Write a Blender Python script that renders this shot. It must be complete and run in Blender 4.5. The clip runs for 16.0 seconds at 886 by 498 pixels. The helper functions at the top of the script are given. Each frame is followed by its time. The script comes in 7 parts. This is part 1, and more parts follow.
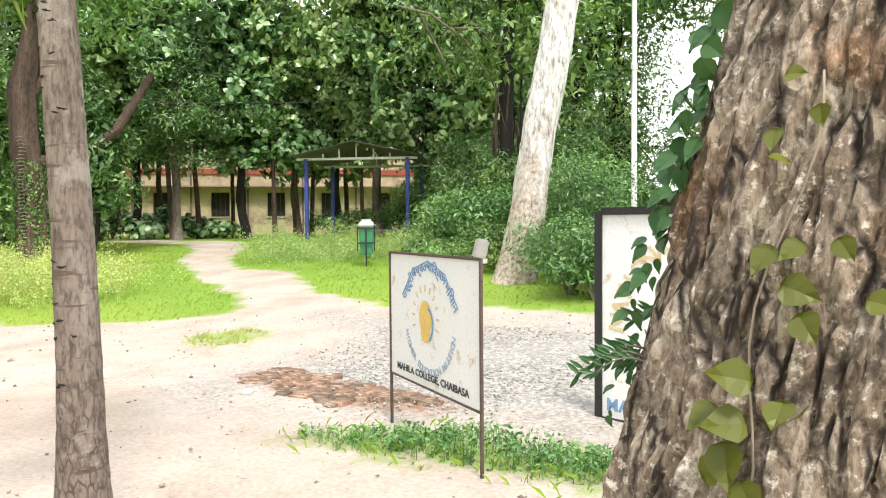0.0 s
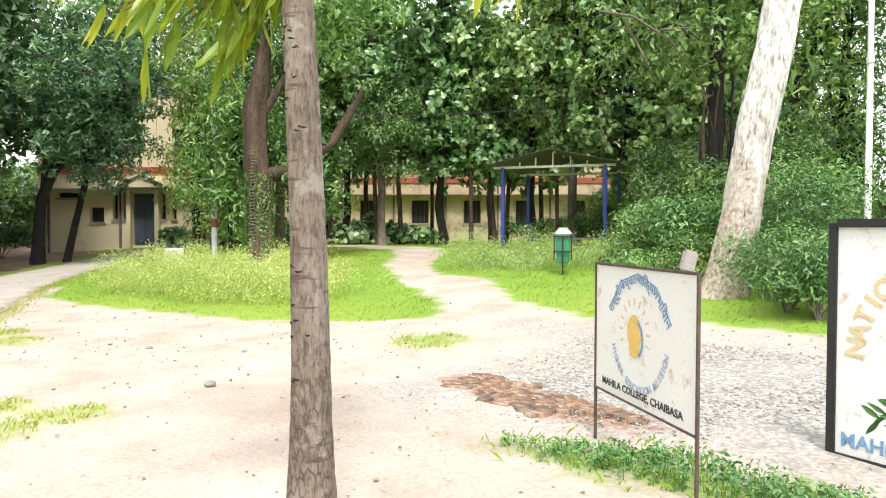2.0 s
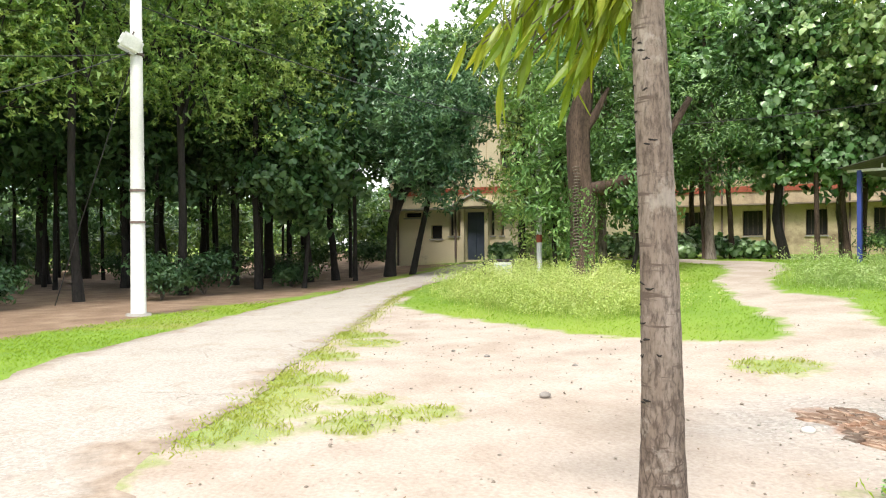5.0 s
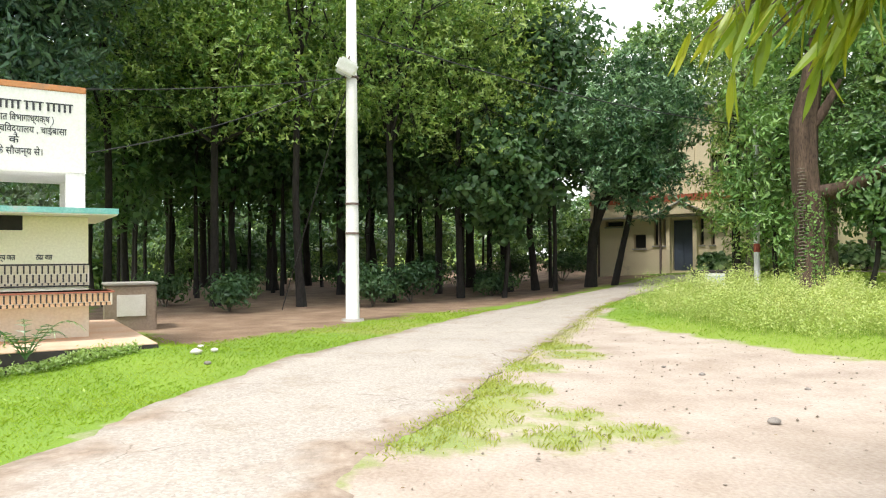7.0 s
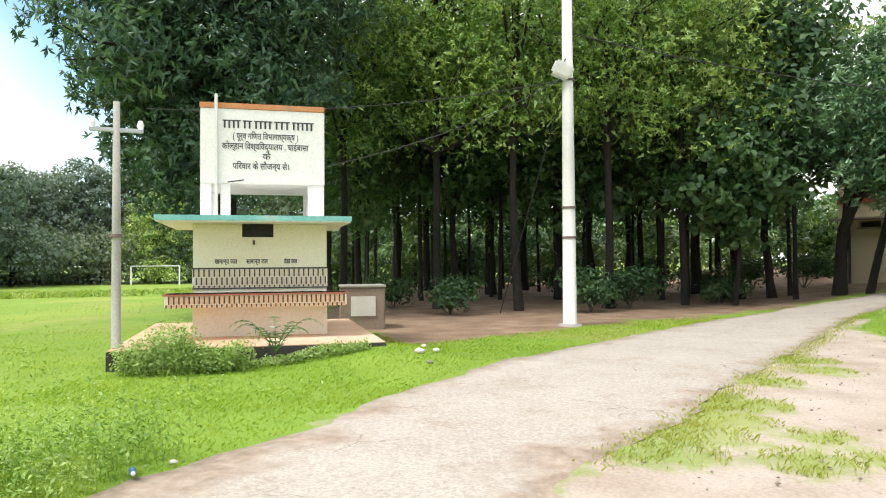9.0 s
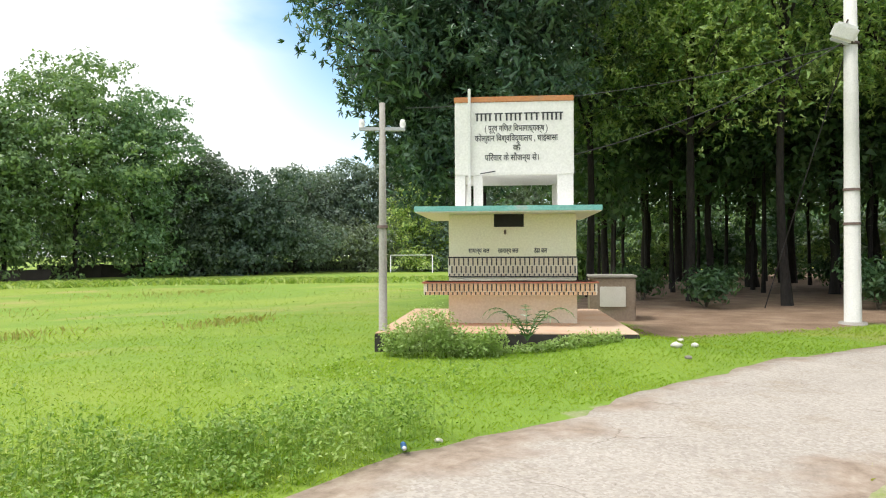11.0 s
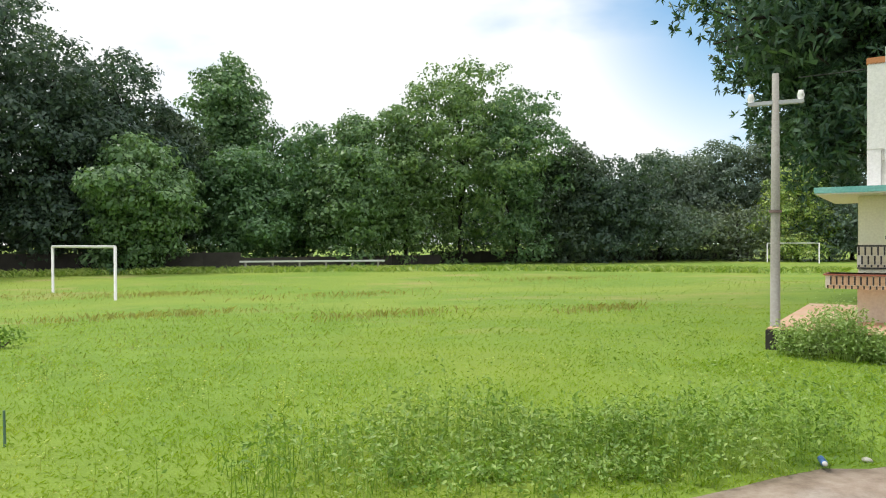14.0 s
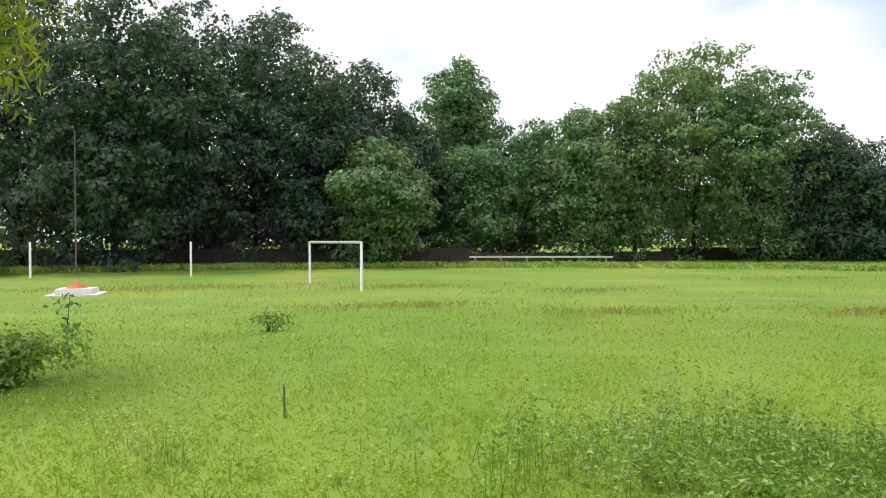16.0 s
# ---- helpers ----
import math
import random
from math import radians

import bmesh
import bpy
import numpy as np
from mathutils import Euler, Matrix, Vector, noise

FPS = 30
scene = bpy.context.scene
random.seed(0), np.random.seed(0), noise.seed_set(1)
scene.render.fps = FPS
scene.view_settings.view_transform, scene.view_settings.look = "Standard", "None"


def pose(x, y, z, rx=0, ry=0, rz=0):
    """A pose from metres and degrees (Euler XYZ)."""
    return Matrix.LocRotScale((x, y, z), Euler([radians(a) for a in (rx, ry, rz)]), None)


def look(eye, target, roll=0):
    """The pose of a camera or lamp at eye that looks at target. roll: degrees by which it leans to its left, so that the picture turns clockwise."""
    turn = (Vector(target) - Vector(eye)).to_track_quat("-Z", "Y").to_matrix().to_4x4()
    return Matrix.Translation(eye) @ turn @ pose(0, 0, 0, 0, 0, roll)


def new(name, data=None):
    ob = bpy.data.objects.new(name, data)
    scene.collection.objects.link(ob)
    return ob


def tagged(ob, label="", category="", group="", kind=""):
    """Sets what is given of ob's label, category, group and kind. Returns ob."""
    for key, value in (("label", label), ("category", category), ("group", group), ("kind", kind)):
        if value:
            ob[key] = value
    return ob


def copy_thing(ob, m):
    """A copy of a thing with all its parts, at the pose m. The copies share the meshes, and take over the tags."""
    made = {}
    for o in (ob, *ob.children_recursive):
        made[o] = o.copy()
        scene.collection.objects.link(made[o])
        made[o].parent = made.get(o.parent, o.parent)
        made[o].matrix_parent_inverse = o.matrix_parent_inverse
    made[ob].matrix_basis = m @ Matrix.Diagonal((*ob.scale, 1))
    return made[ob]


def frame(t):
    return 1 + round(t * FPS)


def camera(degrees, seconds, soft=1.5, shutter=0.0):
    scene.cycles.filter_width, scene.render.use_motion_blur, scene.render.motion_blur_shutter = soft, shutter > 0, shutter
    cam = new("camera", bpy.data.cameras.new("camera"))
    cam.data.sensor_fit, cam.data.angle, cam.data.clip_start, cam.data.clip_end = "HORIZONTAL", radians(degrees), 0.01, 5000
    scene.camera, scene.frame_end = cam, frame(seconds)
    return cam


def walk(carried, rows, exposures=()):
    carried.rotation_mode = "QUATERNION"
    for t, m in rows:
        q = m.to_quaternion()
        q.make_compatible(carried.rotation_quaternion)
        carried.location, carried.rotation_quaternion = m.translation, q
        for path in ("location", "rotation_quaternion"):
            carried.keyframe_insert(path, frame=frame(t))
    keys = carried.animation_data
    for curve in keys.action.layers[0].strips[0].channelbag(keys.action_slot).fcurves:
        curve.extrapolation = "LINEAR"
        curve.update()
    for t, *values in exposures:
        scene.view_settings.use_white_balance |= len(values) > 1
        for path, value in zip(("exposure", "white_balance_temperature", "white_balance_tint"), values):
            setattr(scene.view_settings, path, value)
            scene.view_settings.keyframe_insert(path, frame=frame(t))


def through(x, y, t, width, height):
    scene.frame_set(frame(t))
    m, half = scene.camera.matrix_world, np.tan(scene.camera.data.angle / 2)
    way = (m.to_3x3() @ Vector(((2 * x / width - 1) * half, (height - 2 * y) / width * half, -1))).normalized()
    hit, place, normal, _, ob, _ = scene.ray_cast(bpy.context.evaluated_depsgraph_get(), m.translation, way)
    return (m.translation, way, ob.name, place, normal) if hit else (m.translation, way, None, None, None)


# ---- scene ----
cam = camera(63.8, 16.0, soft=1.1)
# seconds, x, y, z, yaw, pitch, roll of the hand-held camera, which pans on the spot
ROWS = [
    (0, 0.233, 0.301, 1.499, 25.84, -2.14, -0.48),
    (0.5, 0.216, 0.292, 1.506, 28.67, -1.97, -0.30),
    (1, 0.192, 0.278, 1.512, 32.42, -1.80, 0.05),
    (1.5, 0.158, 0.272, 1.514, 36.62, -1.66, 0.09),
    (2, 0.134, 0.266, 1.517, 41.16, -1.50, 0.15),
    (2.5, 0.109, 0.260, 1.519, 45.28, -1.32, 0.11),
    (3, 0.098, 0.247, 1.521, 48.22, -1.13, 0.11),
    (3.5, 0.077, 0.245, 1.527, 52.94, -0.93, 0.07),
    (4, 0.054, 0.227, 1.524, 57.42, -0.69, -0.24),
    (4.5, 0.031, 0.203, 1.527, 61.90, -0.53, -0.35),
    (5, 0.011, 0.174, 1.528, 66.32, -0.32, -0.37),
    (5.2, 0.002, 0.176, 1.529, 68.27, -0.25, -0.38),
    (7.3, -0.170, 0.136, 1.519, 84.52, 0.67, -0.39),
    (7.5, -0.180, 0.136, 1.518, 86.22, 0.71, -0.43),
    (8, -0.188, 0.136, 1.505, 90.29, 0.92, -0.42),
    (8.5, -0.212, 0.131, 1.500, 94.55, 1.01, -0.42),
    (9, -0.221, 0.149, 1.495, 99.48, 1.13, -0.37),
    (9.5, -0.256, 0.119, 1.498, 104.14, 1.03, -0.39),
    (9.7, -0.269, 0.090, 1.499, 105.99, 0.95, -0.35),
    (11.8, -0.251, -0.020, 1.477, 124.99, 0.15, -0.53),
    (12, -0.243, -0.041, 1.473, 126.06, 0.11, -0.63),
    (12.5, -0.243, -0.067, 1.468, 129.61, 0.00, -0.61),
    (13, -0.224, -0.109, 1.468, 134.89, -0.16, -0.43),
    (13.5, -0.219, -0.186, 1.482, 141.58, -0.27, -0.26),
    (14, -0.197, -0.243, 1.487, 147.43, -0.49, -0.14),
    (14.5, -0.177, -0.259, 1.486, 151.83, -0.78, -0.04),
    (15, -0.148, -0.312, 1.484, 156.57, -1.00, 0.01),
    (15.5, -0.107, -0.344, 1.476, 160.54, -1.02, -0.08),
    (16, -0.081, -0.369, 1.467, 165.38, -0.75, -0.19),
]


def aim(x, y, z, yaw, pitch, roll):
    """A camera pose from its yaw to the left of +y, its pitch up and its roll."""
    a, b = radians(yaw), radians(pitch)
    ahead = Vector((-math.sin(a) * math.cos(b), math.cos(a) * math.cos(b), math.sin(b)))
    eye = Vector((x, y, z))
    return look(eye, eye + ahead, roll)


# the phone closes its exposure as it turns to the open field
EXPOSURES = [(0.0, 0.45), (2.0, 0.52), (5.0, 0.36), (9.0, 0.15), (12.0, -0.22), (14.0, -0.42), (16.0, -0.46)]
walk(cam, [(t, aim(*row)) for t, *row in ROWS], EXPOSURES)

# ---- world and light ----
world = bpy.data.worlds.new("sky")
scene.world = world
world.use_nodes = True
wn, wl = world.node_tree.nodes, world.node_tree.links
wn.clear()
SUN_EL, SUN_AZ = radians(62), radians(134)
sky = wn.new("ShaderNodeTexSky")
sky.sky_type, sky.sun_disc = "NISHITA", False
sky.sun_elevation, sky.sun_rotation = SUN_EL, SUN_AZ
sky.air_density, sky.dust_density = 1.0, 1.5
coord = wn.new("ShaderNodeTexCoord")
wmap = wn.new("ShaderNodeMapping")
wmap.inputs["Scale"].default_value = (1.0, 1.0, 2.6)
wnoise = wn.new("ShaderNodeTexNoise")
wnoise.inputs["Scale"].default_value, wnoise.inputs["Detail"].default_value = 1.6, 6.0
wramp = wn.new("ShaderNodeMapRange")
wramp.inputs["From Min"].default_value, wramp.inputs["From Max"].default_value = 0.28, 0.46
wmix = wn.new("ShaderNodeMix")
wmix.data_type = "RGBA"
wmix.inputs["B"].default_value = (10.4, 10.5, 10.7, 1)
wbg = wn.new("ShaderNodeBackground")
wbg.inputs["Strength"].default_value = 0.145
wout = wn.new("ShaderNodeOutputWorld")
wl.new(coord.outputs["Generated"], wmap.inputs["Vector"])
wl.new(wmap.outputs["Vector"], wnoise.inputs["Vector"])
wl.new(wnoise.outputs["Fac"], wramp.inputs["Value"])
# a gap of blue in the cloud, high over the end of the woodland
wdot = wn.new("ShaderNodeVectorMath")
wdot.operation = "DOT_PRODUCT"
gap_az, gap_el = radians(123), radians(19)
wdot.inputs[1].default_value = (-math.sin(gap_az) * math.cos(gap_el), math.cos(gap_az) * math.cos(gap_el), math.sin(gap_el))
wgap = wn.new("ShaderNodeMapRange")
wgap.inputs["From Min"].default_value, wgap.inputs["From Max"].default_value = 0.97, 0.994
wgap.inputs["To Min"].default_value, wgap.inputs["To Max"].default_value = 1.0, 0.22
wmul = wn.new("ShaderNodeMath")
wmul.operation = "MULTIPLY"
wl.new(coord.outputs["Generated"], wdot.inputs[0])
wl.new(wdot.outputs["Value"], wgap.inputs["Value"])
wl.new(wgap.outputs["Result"], wmul.inputs[0])
wl.new(wramp.outputs["Result"], wmul.inputs[1])
wl.new(wmul.outputs["Value"], wmix.inputs["Factor"])
wtint = wn.new("ShaderNodeMix")
wtint.data_type, wtint.blend_type = "RGBA", "MULTIPLY"
wtint.inputs["Factor"].default_value = 1.0
wtint.inputs["B"].default_value = (0.75, 1.5, 1.75, 1)
wl.new(sky.outputs["Color"], wtint.inputs["A"])
wl.new(wtint.outputs["Result"], wmix.inputs["A"])
wl.new(wmix.outputs["Result"], wbg.inputs["Color"])
wl.new(wbg.outputs["Background"], wout.inputs["Surface"])

sun_data = bpy.data.lights.new("sun", "SUN")
sun_data.energy, sun_data.angle, sun_data.color = 3.2, radians(12), (1.0, 0.955, 0.89)
sun = new("sun", sun_data)
sun.matrix_basis = look(Vector((math.sin(SUN_AZ) * math.cos(SUN_EL), math.cos(SUN_AZ) * math.cos(SUN_EL), math.sin(SUN_EL))) * 60, (0, 0, 0))


# ---- materials ----
def tree_of(mat):
    mat.use_nodes = True
    nt = mat.node_tree
    bsdf = next(n for n in nt.nodes if n.type == "BSDF_PRINCIPLED")
    return nt, nt.nodes, nt.links, bsdf


def noise_tex(nt, scale, detail=4.0, vec=None, rough=0.55):
    n = nt.nodes.new("ShaderNodeTexNoise")
    n.inputs["Scale"].default_value, n.inputs["Detail"].default_value = scale, detail
    n.inputs["Roughness"].default_value = rough
    if vec is None:
        c = nt.nodes.new("ShaderNodeTexCoord")
        vec = c.outputs["Object"]
    nt.links.new(vec, n.inputs["Vector"])
    return n.outputs["Fac"]


def ramp(nt, fac, stops):
    r = nt.nodes.new("ShaderNodeValToRGB")
    els = r.color_ramp.elements
    while len(els) < len(stops):
        els.new(0.5)
    for e, (p, c) in zip(els, stops):
        e.position, e.color = p, (*c, 1)
    nt.links.new(fac, r.inputs["Fac"])
    return r.outputs["Color"]


def mixed(nt, fac, a, b, mode="MIX"):
    m = nt.nodes.new("ShaderNodeMix")
    m.data_type, m.blend_type = "RGBA", mode
    for sock, v in ((m.inputs["Factor"], fac), (m.inputs["A"], a), (m.inputs["B"], b)):
        if isinstance(v, bpy.types.NodeSocket):
            nt.links.new(v, sock)
        else:
            sock.default_value = v if isinstance(v, float) else (*v, 1)
    return m.outputs["Result"]


def ranged(nt, val, lo, hi):
    m = nt.nodes.new("ShaderNodeMapRange")
    m.inputs["From Min"].default_value, m.inputs["From Max"].default_value = lo, hi
    nt.links.new(val, m.inputs["Value"])
    return m.outputs["Result"]


def maths(nt, op, a, b):
    m = nt.nodes.new("ShaderNodeMath")
    m.operation = op
    for sock, v in zip(m.inputs, (a, b)):
        if isinstance(v, bpy.types.NodeSocket):
            nt.links.new(v, sock)
        else:
            sock.default_value = v
    return m.outputs[0]


def bump(nt, bsdf, height, strength=0.4, distance=0.02):
    b = nt.nodes.new("ShaderNodeBump")
    b.inputs["Strength"].default_value, b.inputs["Distance"].default_value = strength, distance
    nt.links.new(height, b.inputs["Height"])
    nt.links.new(b.outputs["Normal"], bsdf.inputs["Normal"])


def surface(name, stops, scale, fine, rough=0.8, metal=0.0, strength=0.4, distance=0.01, stain=None, stain_scale=1.2, stain_amount=(0.55, 0.75), fleck=None, vary=False):
    """A worn surface: colours by a broad noise, grain by a fine one, and stains with a shape of their own."""
    mat = bpy.data.materials.new(name)
    nt, nodes, links, bsdf = tree_of(mat)
    col = ramp(nt, noise_tex(nt, scale), stops)
    grain = noise_tex(nt, fine, 6.0)
    col = mixed(nt, 0.35, col, ramp(nt, grain, [(0.3, tuple(c * 0.6 for c in stops[0][1])), (0.7, stops[-1][1])]))
    if stain:
        col = mixed(nt, ranged(nt, noise_tex(nt, stain_scale, 8.0, rough=0.7), *stain_amount), col, stain)
    if vary:
        info = nodes.new("ShaderNodeObjectInfo")
        col = mixed(nt, 1.0, col, ramp(nt, info.outputs["Random"], [(0.0, (0.5, 0.5, 0.5)), (0.5, (0.95, 0.9, 0.85)), (1.0, (1.25, 1.08, 0.95))]), "MULTIPLY")
    if fleck:
        col = mixed(nt, ranged(nt, noise_tex(nt, 11, 5.0, rough=0.8), 0.63, 0.69), col, fleck)
        col = mixed(nt, ranged(nt, noise_tex(nt, 3.1, 8.0, rough=0.75), 0.62, 0.7), col, tuple((a + b) / 2 for a, b in zip(fleck, stops[0][1])))
    links.new(col, bsdf.inputs["Base Color"])
    bsdf.inputs["Roughness"].default_value, bsdf.inputs["Metallic"].default_value = rough, metal
    bump(nt, bsdf, grain, strength, distance)
    return mat


def leaf_mat(name, dark, mid, light, gloss=0.45, through=0.35, speck=0.5):
    mat = bpy.data.materials.new(name)
    nt, nodes, links, bsdf = tree_of(mat)
    geo = nodes.new("ShaderNodeNewGeometry")
    between = lambda p, q, f: tuple(i + (j - i) * f for i, j in zip(p, q))
    col = ramp(nt, geo.outputs["Random Per Island"], [(0.0, between(mid, dark, speck)), (0.6, mid), (1.0, between(mid, light, speck))])
    col = mixed(nt, maths(nt, "MULTIPLY", ranged(nt, noise_tex(nt, 0.5, 3.0), 0.6, 0.4), 0.35), col, dark)
    col = mixed(nt, maths(nt, "MULTIPLY", ranged(nt, noise_tex(nt, 1.2, 2.0), 0.48, 0.66), 0.6), col, light)
    # each plant has a shade of its own
    info = nodes.new("ShaderNodeObjectInfo")
    col = mixed(nt, 1.0, col, ramp(nt, info.outputs["Random"], [(0.0, (0.82, 0.9, 0.86)), (0.5, (1.0, 1.0, 1.0)), (1.0, (1.18, 1.08, 0.92))]), "MULTIPLY")
    links.new(col, bsdf.inputs["Base Color"])
    bsdf.inputs["Roughness"].default_value = gloss
    tr = nodes.new("ShaderNodeBsdfTranslucent")
    links.new(mixed(nt, 1.0, col, (1.0, 1.0, 0.45), "MULTIPLY"), tr.inputs["Color"])
    ms = nodes.new("ShaderNodeMixShader")
    ms.inputs[0].default_value = through
    out = next(n for n in nodes if n.type == "OUTPUT_MATERIAL")
    links.new(bsdf.outputs[0], ms.inputs[1])
    links.new(tr.outputs[0], ms.inputs[2])
    links.new(ms.outputs[0], out.inputs["Surface"])
    return mat


def bark_mat(name, stops, scale=3.0, stretch=0.25, strength=0.9, distance=0.03, moss=None, plates=None):
    mat = bpy.data.materials.new(name)
    nt, nodes, links, bsdf = tree_of(mat)
    c = nodes.new("ShaderNodeTexCoord")
    mp = nodes.new("ShaderNodeMapping")
    mp.inputs["Scale"].default_value = (1, 1, stretch)
    links.new(c.outputs["Object"], mp.inputs["Vector"])
    broad = noise_tex(nt, scale, 6.0, mp.outputs["Vector"], 0.65)
    fine = noise_tex(nt, scale * 7, 6.0, mp.outputs["Vector"], 0.7)
    col = ramp(nt, broad, stops)
    col = mixed(nt, ranged(nt, fine, 0.55, 0.35), col, mixed(nt, 1.0, col, (0.35, 0.33, 0.32), "MULTIPLY"))
    if moss:
        col = mixed(nt, ranged(nt, noise_tex(nt, 1.7, 6.0), 0.55, 0.68), col, moss)
    height = maths(nt, "ADD", broad, maths(nt, "MULTIPLY", fine, 0.6))
    if plates:
        # long fissures between plates, and pale flakes
        pm_ = nodes.new("ShaderNodeMapping")
        pm_.inputs["Scale"].default_value = (1, 1, 0.24)
        wob = nodes.new("ShaderNodeVectorMath")
        wob.operation = "ADD"
        wn_ = nodes.new("ShaderNodeTexNoise")
        wn_.inputs["Scale"].default_value, wn_.inputs["Detail"].default_value = 7.0, 4.0
        sc = nodes.new("ShaderNodeVectorMath")
        sc.operation = "SCALE"
        sc.inputs["Scale"].default_value = 0.09
        links.new(c.outputs["Object"], wn_.inputs["Vector"])
        links.new(wn_.outputs["Color"], sc.inputs[0])
        links.new(c.outputs["Object"], wob.inputs[0])
        links.new(sc.outputs["Vector"], wob.inputs[1])
        links.new(wob.outputs["Vector"], pm_.inputs["Vector"])
        vo = nodes.new("ShaderNodeTexVoronoi")
        vo.feature = "DISTANCE_TO_EDGE"
        vo.inputs["Scale"].default_value = plates
        links.new(pm_.outputs["Vector"], vo.inputs["Vector"])
        crack = ranged(nt, vo.outputs["Distance"], 0.12, 0.02)
        crack = maths(nt, "MULTIPLY", crack, ranged(nt, noise_tex(nt, 9.0, 5.0), 0.38, 0.55))
        col = mixed(nt, ranged(nt, noise_tex(nt, plates * 2.6, 6.0, rough=0.7), 0.55, 0.63), col, (0.74, 0.66, 0.56))
        col = mixed(nt, ranged(nt, noise_tex(nt, plates * 1.5, 7.0, rough=0.75), 0.46, 0.37), col, (0.14, 0.095, 0.065))
        col = mixed(nt, ranged(nt, noise_tex(nt, 4.0, 4.0), 0.55, 0.7), col, mixed(nt, 1.0, col, (0.95, 0.62, 0.42), "MULTIPLY"))
        col = mixed(nt, crack, col, (0.035, 0.024, 0.018))
        height = maths(nt, "SUBTRACT", height, crack)
    links.new(col, bsdf.inputs["Base Color"])
    bsdf.inputs["Roughness"].default_value = 0.9
    bump(nt, bsdf, height, strength, distance)
    return mat


M = {}
M["leaf_mango"] = leaf_mat("mango_leaf", (0.02, 0.06, 0.03), (0.065, 0.16, 0.07), (0.36, 0.56, 0.31), 0.28, 0.2, 0.7)
M["leaf_mango_dark"] = leaf_mat("old_mango_leaf", (0.025, 0.06, 0.04), (0.065, 0.14, 0.085), (0.22, 0.36, 0.21), 0.28, 0.22, 0.7)
M["leaf_wood"] = leaf_mat("woodland_leaf", (0.035, 0.085, 0.028), (0.105, 0.225, 0.065), (0.37, 0.54, 0.19), 0.34, 0.25, 0.8)
# darker copy of the woodland leaf, with the canopy's shade in its colour
M["leaf_shaded"] = leaf_mat("woodland_leaf_in_shade", (0.025, 0.0625, 0.0292), (0.0625, 0.144, 0.0569), (0.163, 0.275, 0.106))
M["leaf_light"] = leaf_mat("light_leaf", (0.06, 0.14, 0.035), (0.25, 0.41, 0.1), (0.72, 0.82, 0.3), 0.36, 0.35, 0.8)
M["leaf_teak"] = leaf_mat("teak_leaf", (0.05, 0.125, 0.04), (0.19, 0.36, 0.125), (0.62, 0.8, 0.48), 0.3, 0.25, 0.9)
# greyer and bluer: the haze of distance is put into these three colours
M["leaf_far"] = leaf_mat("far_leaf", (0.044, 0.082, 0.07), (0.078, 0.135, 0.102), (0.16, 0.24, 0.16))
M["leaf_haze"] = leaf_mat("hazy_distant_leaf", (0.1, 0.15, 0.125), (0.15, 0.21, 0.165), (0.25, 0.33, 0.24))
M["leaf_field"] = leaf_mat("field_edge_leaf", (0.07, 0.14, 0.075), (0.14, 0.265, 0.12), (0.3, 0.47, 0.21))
M["leaf_shrub"] = leaf_mat("shrub_leaf", (0.05, 0.13, 0.04), (0.14, 0.31, 0.09), (0.36, 0.58, 0.23), 0.36, 0.25, 0.8)
M["leaf_weed"] = leaf_mat("weed_leaf", (0.32, 0.45, 0.13), (0.48, 0.6, 0.22), (0.7, 0.74, 0.42))
M["leaf_field_weed"] = leaf_mat("field_weed_leaf", (0.15, 0.27, 0.04), (0.32, 0.48, 0.09), (0.56, 0.66, 0.22), 0.45, 0.35, 0.9)
M["leaf_vine"] = leaf_mat("vine_leaf", (0.02, 0.07, 0.025), (0.04, 0.13, 0.04), (0.08, 0.19, 0.06))
M["leaf_young"] = leaf_mat("young_leaf", (0.1, 0.11, 0.01), (0.16, 0.17, 0.02), (0.24, 0.25, 0.035))
M["leaf_ashoka"] = leaf_mat("ashoka_leaf", (0.1, 0.2, 0.015), (0.26, 0.37, 0.03), (0.58, 0.58, 0.07), 0.4, 0.45)


def grass_mat(name, deep, mid, light, dry):
    """Grass whose blades turn from deep green to lime and to straw in broad patches."""
    mat = leaf_mat(name, deep, mid, light, 0.85, 0.4)
    nt, nodes, links, bsdf = tree_of(mat)
    old = bsdf.inputs["Base Color"].links[0].from_socket
    col = mixed(nt, maths(nt, "MULTIPLY", ranged(nt, noise_tex(nt, 0.12, 5.0), 0.48, 0.66), 0.6), old, light)
    col = mixed(nt, maths(nt, "MULTIPLY", ranged(nt, noise_tex(nt, 0.16, 6.0, rough=0.65), 0.56, 0.7), 0.75), col, dry)
    links.new(col, bsdf.inputs["Base Color"])
    return mat


M["grass"] = grass_mat("grass_blade", (0.235, 0.39, 0.03), (0.295, 0.445, 0.042), (0.39, 0.51, 0.07), (0.45, 0.43, 0.13))
M["grass_red"] = leaf_mat("reddish_grass_blade", (0.38, 0.31, 0.1), (0.45, 0.4, 0.14), (0.5, 0.5, 0.2), 0.8, 0.45)
M["grass_dry"] = leaf_mat("dry_grass_blade", (0.26, 0.36, 0.07), (0.35, 0.43, 0.11), (0.47, 0.51, 0.18), 0.85, 0.4)
# near-black: the canopy's shade on woodland trunks is put into this bark
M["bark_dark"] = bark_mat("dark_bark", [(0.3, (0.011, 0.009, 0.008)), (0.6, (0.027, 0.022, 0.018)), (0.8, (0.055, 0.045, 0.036))])
